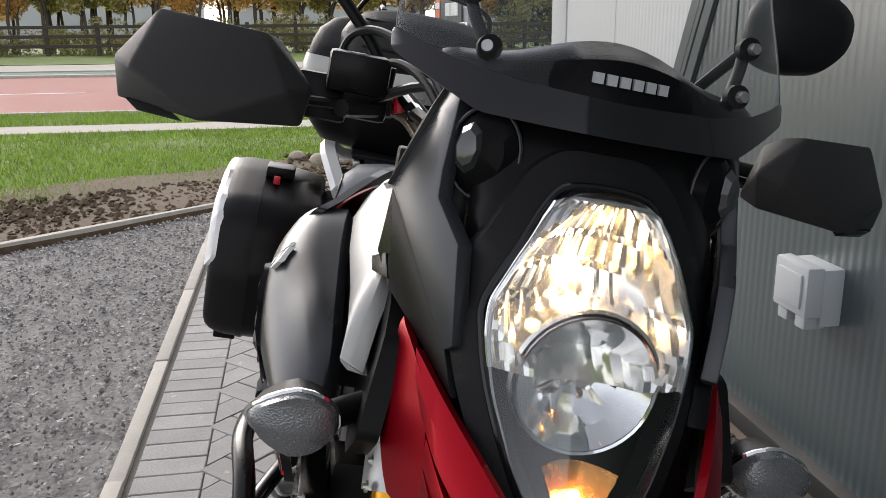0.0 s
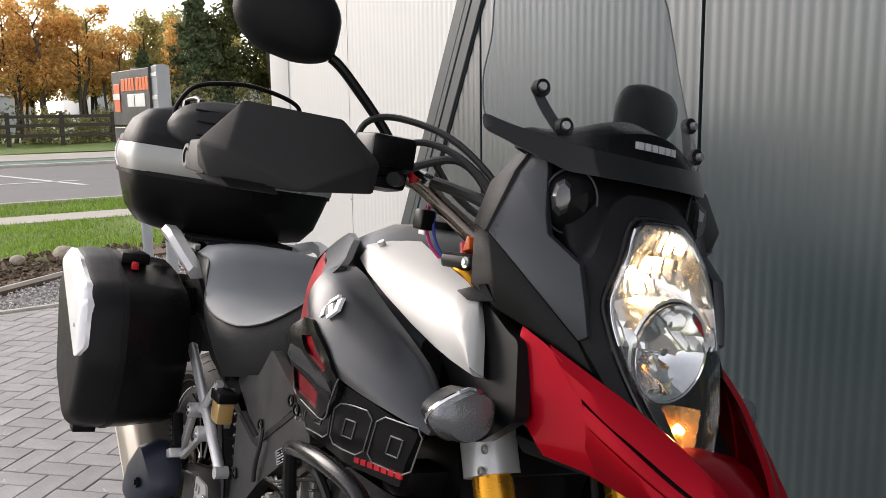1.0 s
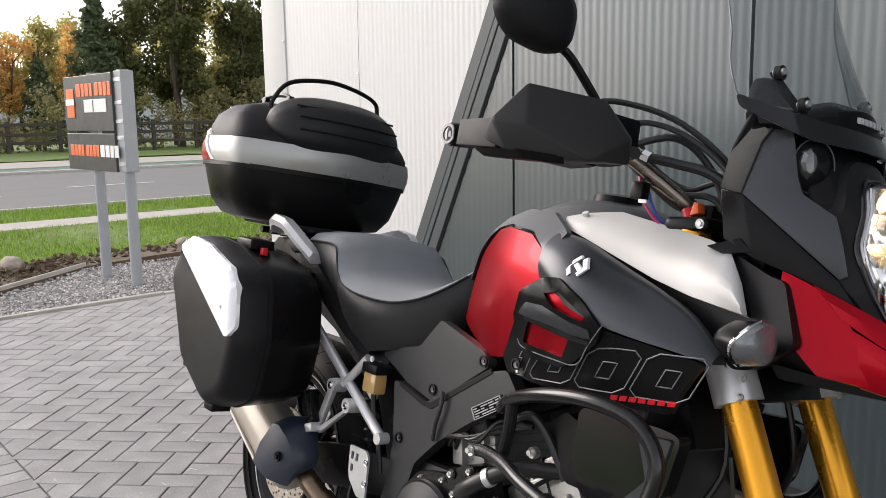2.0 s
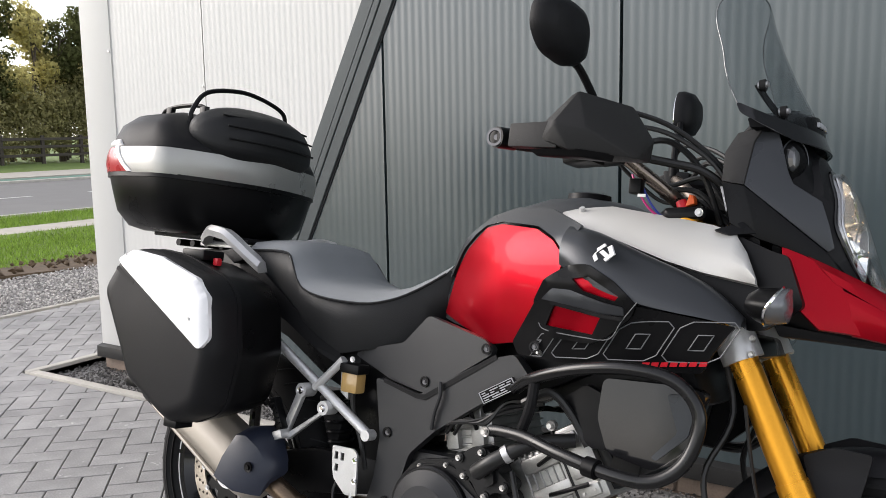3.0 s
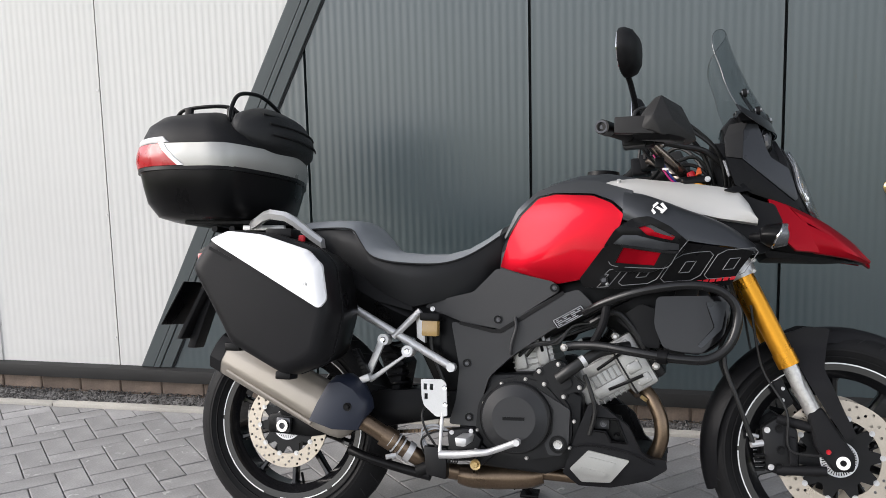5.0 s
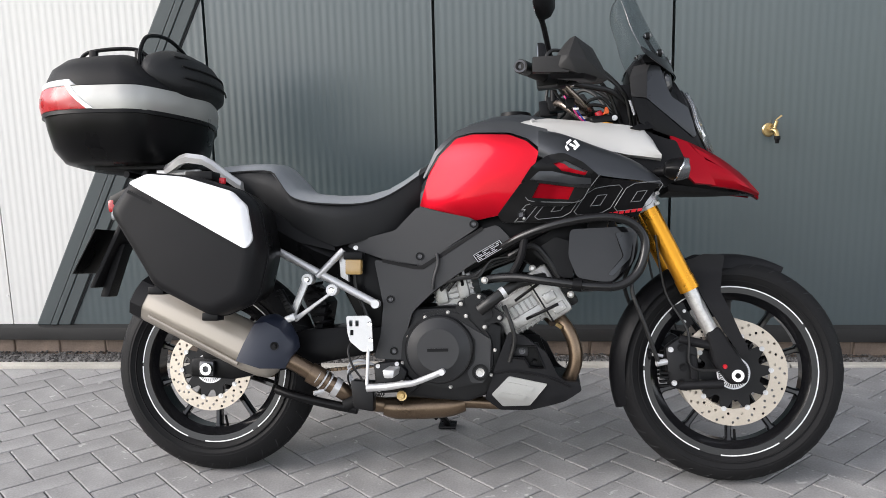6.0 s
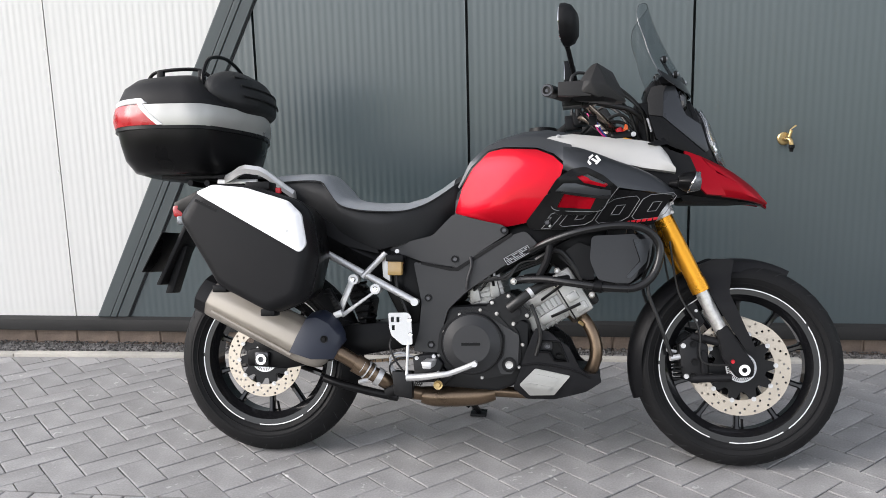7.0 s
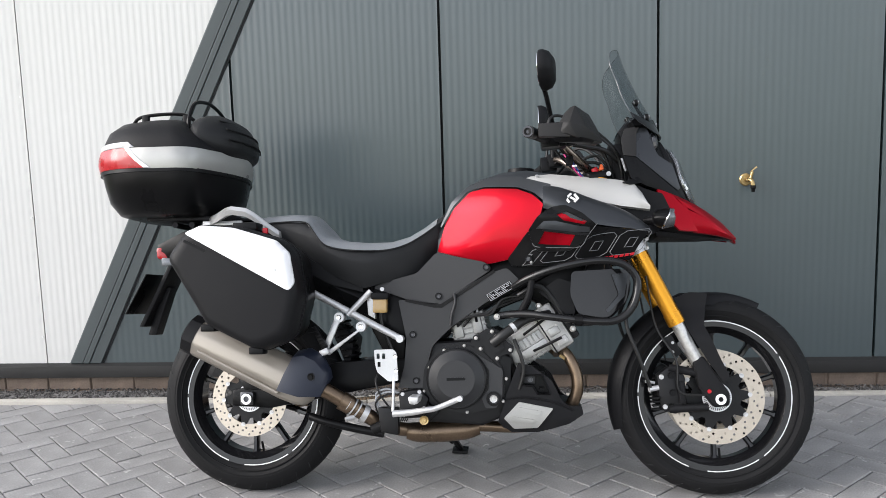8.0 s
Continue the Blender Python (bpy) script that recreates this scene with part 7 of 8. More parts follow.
def upper_bowl():
    """The main reflector: fluted from top to bottom, its flutes broken into steps."""
    bm = bmesh.new()
    cols, rows, grid = 45, 21, []
    for j in range(rows):
        z = 1.002 + 0.136 * j / (rows - 1)
        line = []
        for i in range(cols):
            u = -1 + 2 * i / (cols - 1)
            rho = min(1.0, math.hypot(u * 0.98, (z - 1.068) / 0.075))
            step = 0.0032 * ((i + 2 * (j // 4)) % 4 in (1, 2)) + 0.0022 * math.sin(i * 1.7 + (j // 4) * 2.1)
            inner = 0 < i < cols - 1 and 0 < j < rows - 1
            y = u * lamp_w(z) * 1.0
            line.append(bm.verts.new((nose_x(y, z) + 0.017 - 0.066 * (1 - rho * rho) + step * inner, y, z)))
        grid.append(line)
    for a, b in zip(grid, grid[1:]):
        for i in range(cols - 1):
            bm.faces.new((a[i], a[i + 1], b[i + 1], b[i]))
    return bm


ub = part("upper_reflector", upper_bowl(), REFLECT, bezel, "fluted chrome main reflector", smooth=20)
part("reflector_edge", tube([(nose_x(y, z) + 0.0175, y, z) for z in np.linspace(1.002, 1.138, 12) for y in (lamp_w(z),)] + [(nose_x(y, z) + 0.0175, y, z) for z in np.linspace(1.138, 1.002, 12) for y in (-lamp_w(z),)], 0.0028, 6, 2), CHROME, bezel, "bright edge of the reflector")


def lower_dish(cz, r, depth, out):
    """A round faceted dish that stands proud of the bowl."""
    bm = bmesh.new()
    x0 = nose_x(0, cz) + out
    rings, n = [], 30
    for j in range(1, 9):
        q = j / 8
        rings.append([bm.verts.new((x0 - depth * (1 - q * q) + (0.0022 * ((k // 3 + j // 3) % 2) if 1 < j < 8 else 0), r * q * math.cos(2 * math.pi * k / n), cz + r * q * math.sin(2 * math.pi * k / n))) for k in range(n)])
    c = bm.verts.new((x0 - depth, 0, cz))
    for k in range(n):
        bm.faces.new((c, rings[0][k], rings[0][(k + 1) % n]))
        for a, b in zip(rings, rings[1:]):
            bm.faces.new((a[k], b[k], b[(k + 1) % n], a[(k + 1) % n]))
    part("lower_reflector", bm, DISHCHROME, bezel, "faceted chrome reflector dish", smooth=14)
    part("dish_rim", lathe([(r - 0.001, 0.0), (r + 0.0012, 0.001), (r + 0.002, -0.010), (r - 0.002, -0.012)], 40, (x0, 0, cz), None, "x"), CHROME, bezel, "bright ring round the dish")
    part("dish_collar", lathe([(r + 0.003, -0.004), (r + 0.006, -0.006), (r + 0.004, -0.05), (r - 0.004, -0.05)], 36, (x0, 0, cz), None, "x"), REFLECT, bezel)
    return x0


xl = lower_dish(0.997, 0.058, 0.042, 0.002)
xu = nose_x(0, 1.075)
part("upper_bulb", rod((xu - 0.045, -0.012, 1.078), (xu - 0.018, -0.012, 1.078), 0.0085, 14, None, 0.004), BULB, bezel, "glowing headlamp bulb")
part("lower_bulb_cap", rod((xl - 0.038, 0, 0.997), (xl - 0.012, 0, 0.997), 0.008, 12, None, 0.006), CHROME, bezel)
# amber side lamp: a ribbed fan below the dish
fan = bmesh.new()
lines = []
for j in range(9):
    q = j / 8
    z = 0.938 - 0.052 * q
    w = 0.026 * (1 - q) + 0.006
    lines.append([fan.verts.new((nose_x(w * u, z) + 0.012 - 0.022 * (1 - u * u) * (1 - q * 0.6) + 0.0015 * (j % 2), w * u, z)) for u in np.linspace(-1, 1, 11)])
for a, b in zip(lines, lines[1:]):
    for i in range(10):
        fan.faces.new((a[i], a[i + 1], b[i + 1], b[i]))
part("position_lamp", fan, AMBERDISH, bezel, "ribbed amber position lamp, lit", smooth=20)
part("position_bulb", rod((nose_x(0, 0.915) - 0.002, 0.0, 0.916), (nose_x(0, 0.915) + 0.007, 0.0, 0.914), 0.0055, 10, None, 0.004), SIDELIGHT, bezel, "glowing amber bulb")
lens = part("headlamp_lens", sheet(rounded(grow(1.03), 0.012), lambda u, v, d: (nose_x(u, v) + 0.028 - 0.8 * u * u - d, u, v), 0.003, 0.012), LENS, bezel, "clear domed lens", smooth=60)
lens.visible_shadow = False
LOOP = [(p.x, p.y) for p in rounded(grow(1.03), 0.012)]
skirt = part("lens_skirt", loft([[(nose_x(y * k, z) + d - 0.8 * y * y * (d > 0.02), y * k, z) for y, z in LOOP] for k, d in ((1.0, 0.006), (1.0, 0.0275), (0.97, 0.0270), (0.97, 0.006))], None, False), LENSWALL, bezel, "clear side wall of the lens", smooth=60)
skirt.visible_shadow = False
bezel.location.y = -0.008

# beak: a dark core with red blades and slots between them
bk = []
for x, w, zt, zs, zb in ((1.372, 0.140, 0.97, 0.97, 0.866), (1.42, 0.126, 0.94, 0.950, 0.858), (1.47, 0.104, 0.90, 0.922, 0.851), (1.52, 0.080, 0.89, 0.893, 0.847), (1.57, 0.056, 0.872, 0.866, 0.845), (1.60, 0.040, 0.858, 0.854, 0.842), (1.632, 0.018, 0.844, 0.842, 0.838)):
    bk.append([(x, y * w, z) for y, z in ((-0.8, zb), (-1, zb + (zs - zb) * 0.35), (-0.86, zs), (-0.5, (zs + zt) / 2), (0, zt), (0.5, (zs + zt) / 2), (0.86, zs), (1, zb + (zs - zb) * 0.35), (0.8, zb))])
beak = part("beak", loft(bk), SATIN, bike, "glossy red beak mudguard with dark slots", smooth=28)


def blade(upper, lower, thick, s, bow=0.003):
    """A long shaped plate between two edges, with real thickness."""
    up, lo = catmull(upper, 4), catmull(lower, 4)
    rings = []
    for a, b in zip(up, lo):
        m = (a + b) / 2 + Vector((bow * 0.5, bow, bow * 0.4))
        n = Vector((0.25, 1, 0.35)).normalized() * thick
        rings.append([(v.x, s * v.y, v.z) for v in (a, m, b, b - n, m - n, a - n)])
    return loft(rings)


def beak_side(s):
    part("beak_cheek", blade([(1.370, 0.148, 1.0), (1.385, 0.147, 0.996), (1.42, 0.139, 0.982), (1.455, 0.130, 0.957), (1.478, 0.127, 0.92), (1.495, 0.123, 0.885), (1.505, 0.117, 0.862)],
                             [(1.372, 0.151, 0.99), (1.376, 0.153, 0.97), (1.384, 0.155, 0.945), (1.393, 0.156, 0.925), (1.405, 0.154, 0.90), (1.425, 0.150, 0.880), (1.44, 0.145, 0.866)], 0.008, s, 0.001), RED, beak, "red outer blade of the beak", smooth=25)
    part("upper_blade", blade([(1.412, 0.139, 0.988), (1.465, 0.118, 0.966), (1.515, 0.094, 0.943), (1.56, 0.068, 0.916), (1.60, 0.045, 0.887), (1.638, 0.018, 0.849)],
                              [(1.455, 0.132, 0.947), (1.497, 0.120, 0.924), (1.542, 0.098, 0.900), (1.582, 0.074, 0.876), (1.612, 0.050, 0.858), (1.640, 0.022, 0.842)], 0.008, s), RED, beak, "red upper blade of the beak", smooth=25)
    part("middle_blade", blade([(1.466, 0.128, 0.936), (1.53, 0.112, 0.907), (1.58, 0.087, 0.878), (1.614, 0.059, 0.858), (1.636, 0.036, 0.845)],
                               [(1.474, 0.128, 0.914), (1.536, 0.113, 0.888), (1.584, 0.088, 0.864), (1.614, 0.060, 0.850), (1.636, 0.037, 0.840)], 0.006, s, 0.001), RED, beak, "slim red blade between the slots", smooth=25)
    part("lower_blade", blade([(1.474, 0.128, 0.915), (1.54, 0.116, 0.888), (1.59, 0.091, 0.863), (1.625, 0.058, 0.846)],
                              [(1.488, 0.121, 0.861), (1.55, 0.107, 0.853), (1.595, 0.082, 0.846), (1.625, 0.052, 0.839)], 0.007, s), RED, beak, "red lower blade of the beak", smooth=25)


both(beak_side)
part("beak_top", loft([[(x, y * w, z - 0.012 * abs(y)) for y in (-1, -0.5, 0, 0.5, 1)] + [(x, y * w * 0.9, z - 0.02) for y in (0.9, -0.9)] for x, w, z in ((1.50, 0.06, 0.893), (1.53, 0.062, 0.902), (1.565, 0.056, 0.897), (1.60, 0.040, 0.880), (1.640, 0.016, 0.848))]), RED, beak, "red top of the beak below the lamp", smooth=40)
part("beak_underside", hull([(1.36, -0.13, 0.868), (1.36, 0.13, 0.868), (1.60, -0.04, 0.845), (1.60, 0.04, 0.845), (1.37, -0.12, 0.845), (1.37, 0.12, 0.845), (1.52, 0, 0.838)], 0.006), BLACK, beak)

# front indicators on stalks
def indicator(s):
    st = part("indicator_stalk", rod((1.33, s * 0.16, 0.895), (1.375, s * 0.20, 0.898), 0.014, 14), BLACK, bike, "black indicator stalk")
    rings = []
    for x, k in ((1.345, 0.55), (1.36, 0.86), (1.385, 1.0), (1.398, 0.96), (1.408, 0.8), (1.412, 0.4)):
        rings.append([(x + 0.012 * math.sin(a) * (k > 0.9), s * (0.230 + 0.041 * k * math.cos(a)), 0.897 + 0.032 * k * math.sin(a) * (1 - 0.32 * max(0, math.cos(a)))) for a in (2 * math.pi * j / 20 for j in range(20))])
    part("indicator_body", loft(rings[:3]), SATIN, st)
    part("indicator_lens", loft(rings[2:]), INDICATOR, st, "clear smoked indicator lens", smooth=50)
    part("lens_rim", tube([Vector(p) for p in rings[2]], 0.0028, 6, 1, None, True), CHROME, st, "clear plastic rim of the indicator")


both(indicator)

# windscreen with mounts
SCX = lambda z: float(np.interp(z, [1.19, 1.25, 1.32, 1.385, 1.44, 1.498], [1.405, 1.377, 1.337, 1.306, 1.284, 1.266]))
scr_x = lambda y, z: SCX(z) - 2.5 * y * y
part("windscreen", sheet(rounded([(-0.195, 1.225), (-0.12, 1.19), (0.12, 1.19), (0.195, 1.225), (0.19, 1.29), (0.175, 1.34), (0.165, 1.42), (0.135, 1.462), (0.07, 1.486), (-0.07, 1.486), (-0.135, 1.462), (-0.165, 1.42), (-0.175, 1.34), (-0.19, 1.29)], 0.03),
                         lambda u, v, d: (scr_x(u, v) - d, u, v), 0.0035, 0.016), SCREEN, bike, "smoked clear curved windscreen", smooth=60)
ws = bpy.data.objects["windscreen"]
ws.visible_shadow = False
SCR = rounded([(-0.195, 1.225), (-0.12, 1.19), (0.12, 1.19), (0.195, 1.225), (0.19, 1.29), (0.175, 1.34), (0.165, 1.42), (0.135, 1.462), (0.07, 1.486), (-0.07, 1.486), (-0.135, 1.462), (-0.165, 1.42), (-0.175, 1.34), (-0.19, 1.29)], 0.03)
part("screen_edge", tube([(scr_x(p.x + (q.x - p.x) * k / 3, p.y + (q.y - p.y) * k / 3) - 0.0017, p.x + (q.x - p.x) * k / 3, p.y + (q.y - p.y) * k / 3) for p, q in zip(SCR, SCR[1:] + SCR[:1]) for k in range(3)], 0.0012, 6, 0, None, True), EDGE, ws, "polished edge of the screen")
BAND = [(y, z) for y, z in ((-0.196, 1.247), (-0.175, 1.238), (-0.14, 1.228), (-0.09, 1.221), (0, 1.218), (0.09, 1.221), (0.14, 1.228), (0.175, 1.238), (0.196, 1.247), (0.196, 1.225), (0.12, 1.189), (-0.12, 1.189), (-0.196, 1.225))]
part("printed_band", sheet(rounded(BAND, 0.008), lambda u, v, d: (scr_x(u, v) + 0.0012 - d, u, v), 0.0008, 0.012), GLOSS, ws, "black printed band along the foot of the screen", smooth=60)
cs = []
for y, dx, zt, zb in ((-0.150, 0.0, 1.234, 1.210), (-0.138, 0.004, 1.238, 1.204), (-0.115, 0.03, 1.240, 1.199), (-0.085, 0.045, 1.246, 1.195), (-0.04, 0.055, 1.262, 1.193), (0, 0.06, 1.268, 1.193), (0.04, 0.055, 1.262, 1.193), (0.085, 0.045, 1.246, 1.195), (0.115, 0.03, 1.240, 1.199), (0.138, 0.004, 1.238, 1.204), (0.150, 0.0, 1.234, 1.210)):
    f = scr_x(y, zb) - 0.010
    cs.append([(f, y, zb), (f - 0.002, y, zb + (zt - zb) * 0.45), (f - 0.012, y, zb + (zt - zb) * 0.8), (f - 0.026 - dx * 0.5, y, zt), (f - 0.03 - dx * 1.1, y, zt - 0.004), (f - 0.036 - dx * 1.2, y, zb + (zt - zb) * 0.6), (f - 0.03 - dx, y, zb)])
part("screen_cowl", loft(catmull_rings(cs, 3)), COWL, bike, "black cowl behind the windscreen", smooth=45)
cowl = bpy.data.objects["screen_cowl"]
for k in range(6):
    y = 0.034 - 0.0116 * k
    part("name_bar", sheet([(y, 1.231), (y - 0.0085, 1.231), (y - 0.0085, 1.240), (y, 1.240)], lambda u, v, d: (scr_x(u, 1.193) - 0.0095 - 0.16 * max(0, v - 1.227) - d, u, v), 0.005, 0), GREYTEXT, cowl, "plain grey bar in place of a name")


def screen_mount(s):
    m = part("screen_mount", tube([(scr_x(0.135, 1.29) - 0.008, s * 0.135, 1.29), (scr_x(0.127, 1.265) - 0.012, s * 0.127, 1.265), (scr_x(0.112, 1.235) - 0.014, s * 0.112, 1.235)], 0.0065, 10, 4, None, False, 0.6), SATIN, ws, "black screen mounting arm")
    for y, z in ((0.133, 1.287), (0.116, 1.242)):
        x = scr_x(y, z)
        part("screen_bolt", rod((x - 0.008, s * y, z), (x + 0.009, s * (y + 0.004), z + 0.002), 0.0075, 14, None, 0.005), BOLTGREY, ws, "bright domed screen bolt")
        part("bolt_grommet", rod((x - 0.006, s * y, z), (x + 0.004, s * y, z + 0.001), 0.011, 14), RUBBER, ws)


both(screen_mount)
dash = part("instrument_panel", hull([(x, y, z) for y in (-0.085, 0.085) for x, z in ((1.255, 1.20), (1.285, 1.238), (1.32, 1.24), (1.32, 1.18), (1.265, 1.17))], 0.012, 2), SATIN, bike, "black instrument panel behind the screen")
part("dash_glass", hull([(x, y, z) for y in (-0.07, 0.07) for x, z in ((1.252, 1.202), (1.279, 1.235), (1.283, 1.232), (1.257, 1.199))], 0.002), GLOSS, dash)
part("fairing_bracket", hull([(x, y, z) for y in (-0.06, 0.06) for x, z in ((1.22, 1.17), (1.33, 1.17), (1.36, 0.93), (1.26, 0.95))], 0.02), SATIN, bike)
part("fairing_inner", hull([(x, y, z) for y in (-0.13, 0.13) for x, z in ((1.27, 1.18), (1.315, 1.18), (1.34, 0.92), (1.28, 0.98))], 0.02), SATIN, bike)

# ---- handlebar, guards, mirrors, cables
bar = part("handlebar", tube([(0.972, -0.43, 1.14), (1.02, -0.27, 1.15), (1.06, -0.16, 1.155), (1.108, -0.115, 1.120), (1.150, -0.078, 1.084), (1.164, -0.045, 1.072), (1.165, 0, 1.070), (1.164, 0.045, 1.072), (1.150, 0.078, 1.084), (1.108, 0.115, 1.120), (1.06, 0.16, 1.155), (1.02, 0.27, 1.15), (0.972, 0.43, 1.14)],
                             [0.011, 0.011, 0.0115, 0.0135, 0.0145, 0.0145, 0.0145, 0.0145, 0.0145, 0.0135, 0.0115, 0.011, 0.011], 14, 6), BARMETAL, bike, "dark bronze tapered metal handlebar")
both(lambda s: part("bar_riser", box(1.145, 1.185, s * 0.045 - 0.018, s * 0.045 + 0.018, 1.045, 1.092, 0.006), SATIN, bar, "black handlebar clamp"))


MIRROR_TURN = 6.0              # the left mirror is turned a little
MIRROR_OUT = [tuple(p) for p in rounded([(-0.066, -0.046), (-0.02, -0.060), (0.05, -0.048), (0.082, -0.010), (0.078, 0.032), (0.05, 0.052), (0.0, 0.056), (-0.05, 0.046), (-0.07, 0.016)], 0.03, 4)]


def controls(s):
    part("grip", rod((0.978, s * 0.41, 1.1405), (1.013, s * 0.29, 1.149), 0.0175, 18), RUBBER, bar, "black rubber grip")
    part("bar_end", rod((0.962, s * 0.452, 1.138), (0.976, s * 0.415, 1.14), 0.0185, 18), SATIN, bar, "black bar end weight")
    part("bar_end_ring", shifted(lathe([(0.0115, 0), (0.016, 0.0), (0.016, 0.003), (0.0115, 0.003)], 20, (0, 0, 0), None, "y"), (0.9605, s * 0.4535 - (0.003 if s < 0 else 0), 1.138)), COVERBOLT, bar, "worn metal face of the bar end")
    part("bar_end_screw", lathe([(0, 0), (0.005, 0), (0.005, 0.004), (0, 0.004)], 12, (0.9615, s * 0.4525, 1.138), None, "y", False), COVERBOLT, bar)
    part("switch_block", hull([(x, s * y, z) for y in (0.215, 0.28) for x, z in ((0.995, 1.175), (1.05, 1.18), (1.06, 1.125), (1.0, 1.12))], 0.008), SATIN, bar, "black switch block")
    part("lever_perch", hull([(x, s * y, z) for y in (0.17, 0.225) for x, z in ((1.02, 1.18), (1.085, 1.175), (1.08, 1.135), (1.03, 1.13))], 0.008), SATIN, bar)
    part("lever", tube([(1.075, s * 0.20, 1.15), (1.085, s * 0.26, 1.147), (1.07, s * 0.35, 1.14), (1.055, s * 0.41, 1.135)], 0.0075, 8, 4, None, False, 0.7), SATIN, bar, "black hand lever")
    g = part("handguard", hull([(x, s * y, z) for x, y, z in (
        (1.100, 0.432, 1.218), (1.086, 0.427, 1.213), (1.147, 0.315, 1.215), (1.128, 0.300, 1.210), (1.082, 0.478, 1.158), (1.076, 0.470, 1.126), (1.103, 0.465, 1.115), (1.128, 0.452, 1.152), (1.185, 0.37, 1.115),
        (1.172, 0.360, 1.152), (1.178, 0.285, 1.160), (1.166, 0.265, 1.125), (1.160, 0.258, 1.166), (1.052, 0.462, 1.130), (1.052, 0.452, 1.163), (1.070, 0.41, 1.200), (1.10, 0.29, 1.195), (1.12, 0.265, 1.13), (1.11, 0.36, 1.112))], 0.004, 2), GUARD, bike, "matt black plastic handguard")
    part("guard_arm", hull([(x, s * y, z) for x, y, z in ((1.085, 0.462, 1.163), (1.085, 0.466, 1.117), (0.992, 0.462, 1.160), (0.992, 0.464, 1.120), (1.08, 0.435, 1.163), (1.08, 0.440, 1.117), (0.992, 0.438, 1.160), (0.992, 0.440, 1.120))], 0.004), GUARD, g, "flat plate from the guard to the bar end")
    part("guard_lip", hull([(x, s * y, z) for x, y, z in ((1.12, 0.455, 1.118), (1.03, 0.462, 1.117), (1.12, 0.44, 1.106), (1.04, 0.445, 1.106), (1.16, 0.40, 1.118), (1.15, 0.385, 1.106))], 0.003), SATIN, g)
    part("guard_arm", rod((1.14, s * 0.225, 1.15), (1.05, s * 0.165, 1.15), 0.01, 10), BLACK, g)
    turn_m = Matrix.Translation((1.0, 0.347, 1.345)) @ Matrix.Rotation(radians(MIRROR_TURN), 4, "Z") @ Matrix.Translation((-1.0, -0.347, -1.345))
    def mirrored(bm):
        if s > 0:
            bm.transform(turn_m)
        else:
            bm.transform(Matrix.Translation((1.014, -0.352, 1.350)) @ Matrix.Rotation(radians(-8), 4, "Z") @ Matrix.Translation((-1.0, 0.347, -1.345)))
        return bm
    mi = part("mirror", mirrored(loft([[(x, s * (0.347 + k * y), 1.343 + k * z) for y, z in MIRROR_OUT] for x, k in ((0.988, 1.0), (1.0, 1.02), (1.018, 0.9), (1.03, 0.6))])), BLACK, bike, "black rear-view mirror on a stem", smooth=40)
    part("mirror_glass", mirrored(loft([[(x, s * (0.347 + k * y), 1.343 + k * z) for y, z in MIRROR_OUT] for x, k in ((0.9868, 0.93), (0.985, 0.93))])), MIRRORGLASS, mi, "mirror glass")
    part("mirror_stem", tube([(1.01, s * 0.285, 1.308), (1.018, s * 0.262, 1.29), (1.035, s * 0.20, 1.225), (1.045, s * 0.178, 1.19)], 0.0075, 10, 4), SATIN, mi, "black mirror stem")
    part("stem_base", rod((1.045, s * 0.178, 1.165), (1.045, s * 0.176, 1.20), 0.012, 12), SATIN, mi)
    part("clutch_cable", tube([(1.06, s * 0.21, 1.185), (1.11, s * 0.17, 1.208), (1.18, s * 0.135, 1.185), (1.25, s * 0.11, 1.12), (1.27, s * 0.09, 1.0)], 0.005, 8), CABLE, bar, "black control cable")
    part("clutch_cable", tube([(1.02, s * 0.235, 1.175), (1.03, s * 0.225, 1.225), (1.07, s * 0.19, 1.238), (1.16, s * 0.14, 1.21), (1.25, s * 0.10, 1.13), (1.28, s * 0.08, 1.02)], 0.005, 8), CABLE, bar, "black control cable")
    part("brake_line", tube([(1.08, s * 0.19, 1.16), (1.14, s * 0.13, 1.19), (1.20, s * 0.10, 1.14), (1.24, s * 0.08, 1.04)], 0.006, 8), CABLE, bar)


both(controls)
part("master_cylinder", box(1.045, 1.105, -0.245, -0.175, 1.165, 1.21, 0.006), SATIN, bar, "black fluid reservoir on the bar")

for k, (y, z, m) in enumerate(((-0.09, 1.12, CABLE), (-0.06, 1.095, CABLE), (-0.05, 1.13, CABLE))):
    part("wire", tube([(1.03 + 0.01 * k, y - 0.06, z + 0.055), (1.07, y - 0.03, z + 0.03 - 0.008 * k), (1.12, y, z - 0.015), (1.19, y * 0.8, z - 0.02 + 0.01 * k), (1.25, y * 0.7, z - 0.08)], 0.004 if k % 2 else 0.0055, 8), m, bar)
part("connector", box(1.080, 1.105, -0.150, -0.128, 1.085, 1.115, 0.004), SATIN, bar)
part("cable_tag", box(1.100, 1.116, -0.150, -0.148, 1.079, 1.085, 0.0006), WHITETEXT, bar, "small white cable tag")
for k, (m, y) in enumerate(((WIREMAGENTA, -0.124), (WIREBLUE, -0.118))):
    part("wire", tube([(1.075 + 0.012 * k, y, 1.125), (1.098 + 0.01 * k, y - 0.012, 1.088), (1.122 + 0.008 * k, y - 0.006, 1.056), (1.16, y + 0.02, 1.03)], 0.0024, 6), m, bar, "coloured loom wire")
part("connector", hull([(x, y, z) for y in (-0.128, -0.108) for x, z in ((1.186, 1.066), (1.204, 1.072), (1.200, 1.088), (1.192, 1.090))], 0.003), ORANGE, bar, "small orange connector")
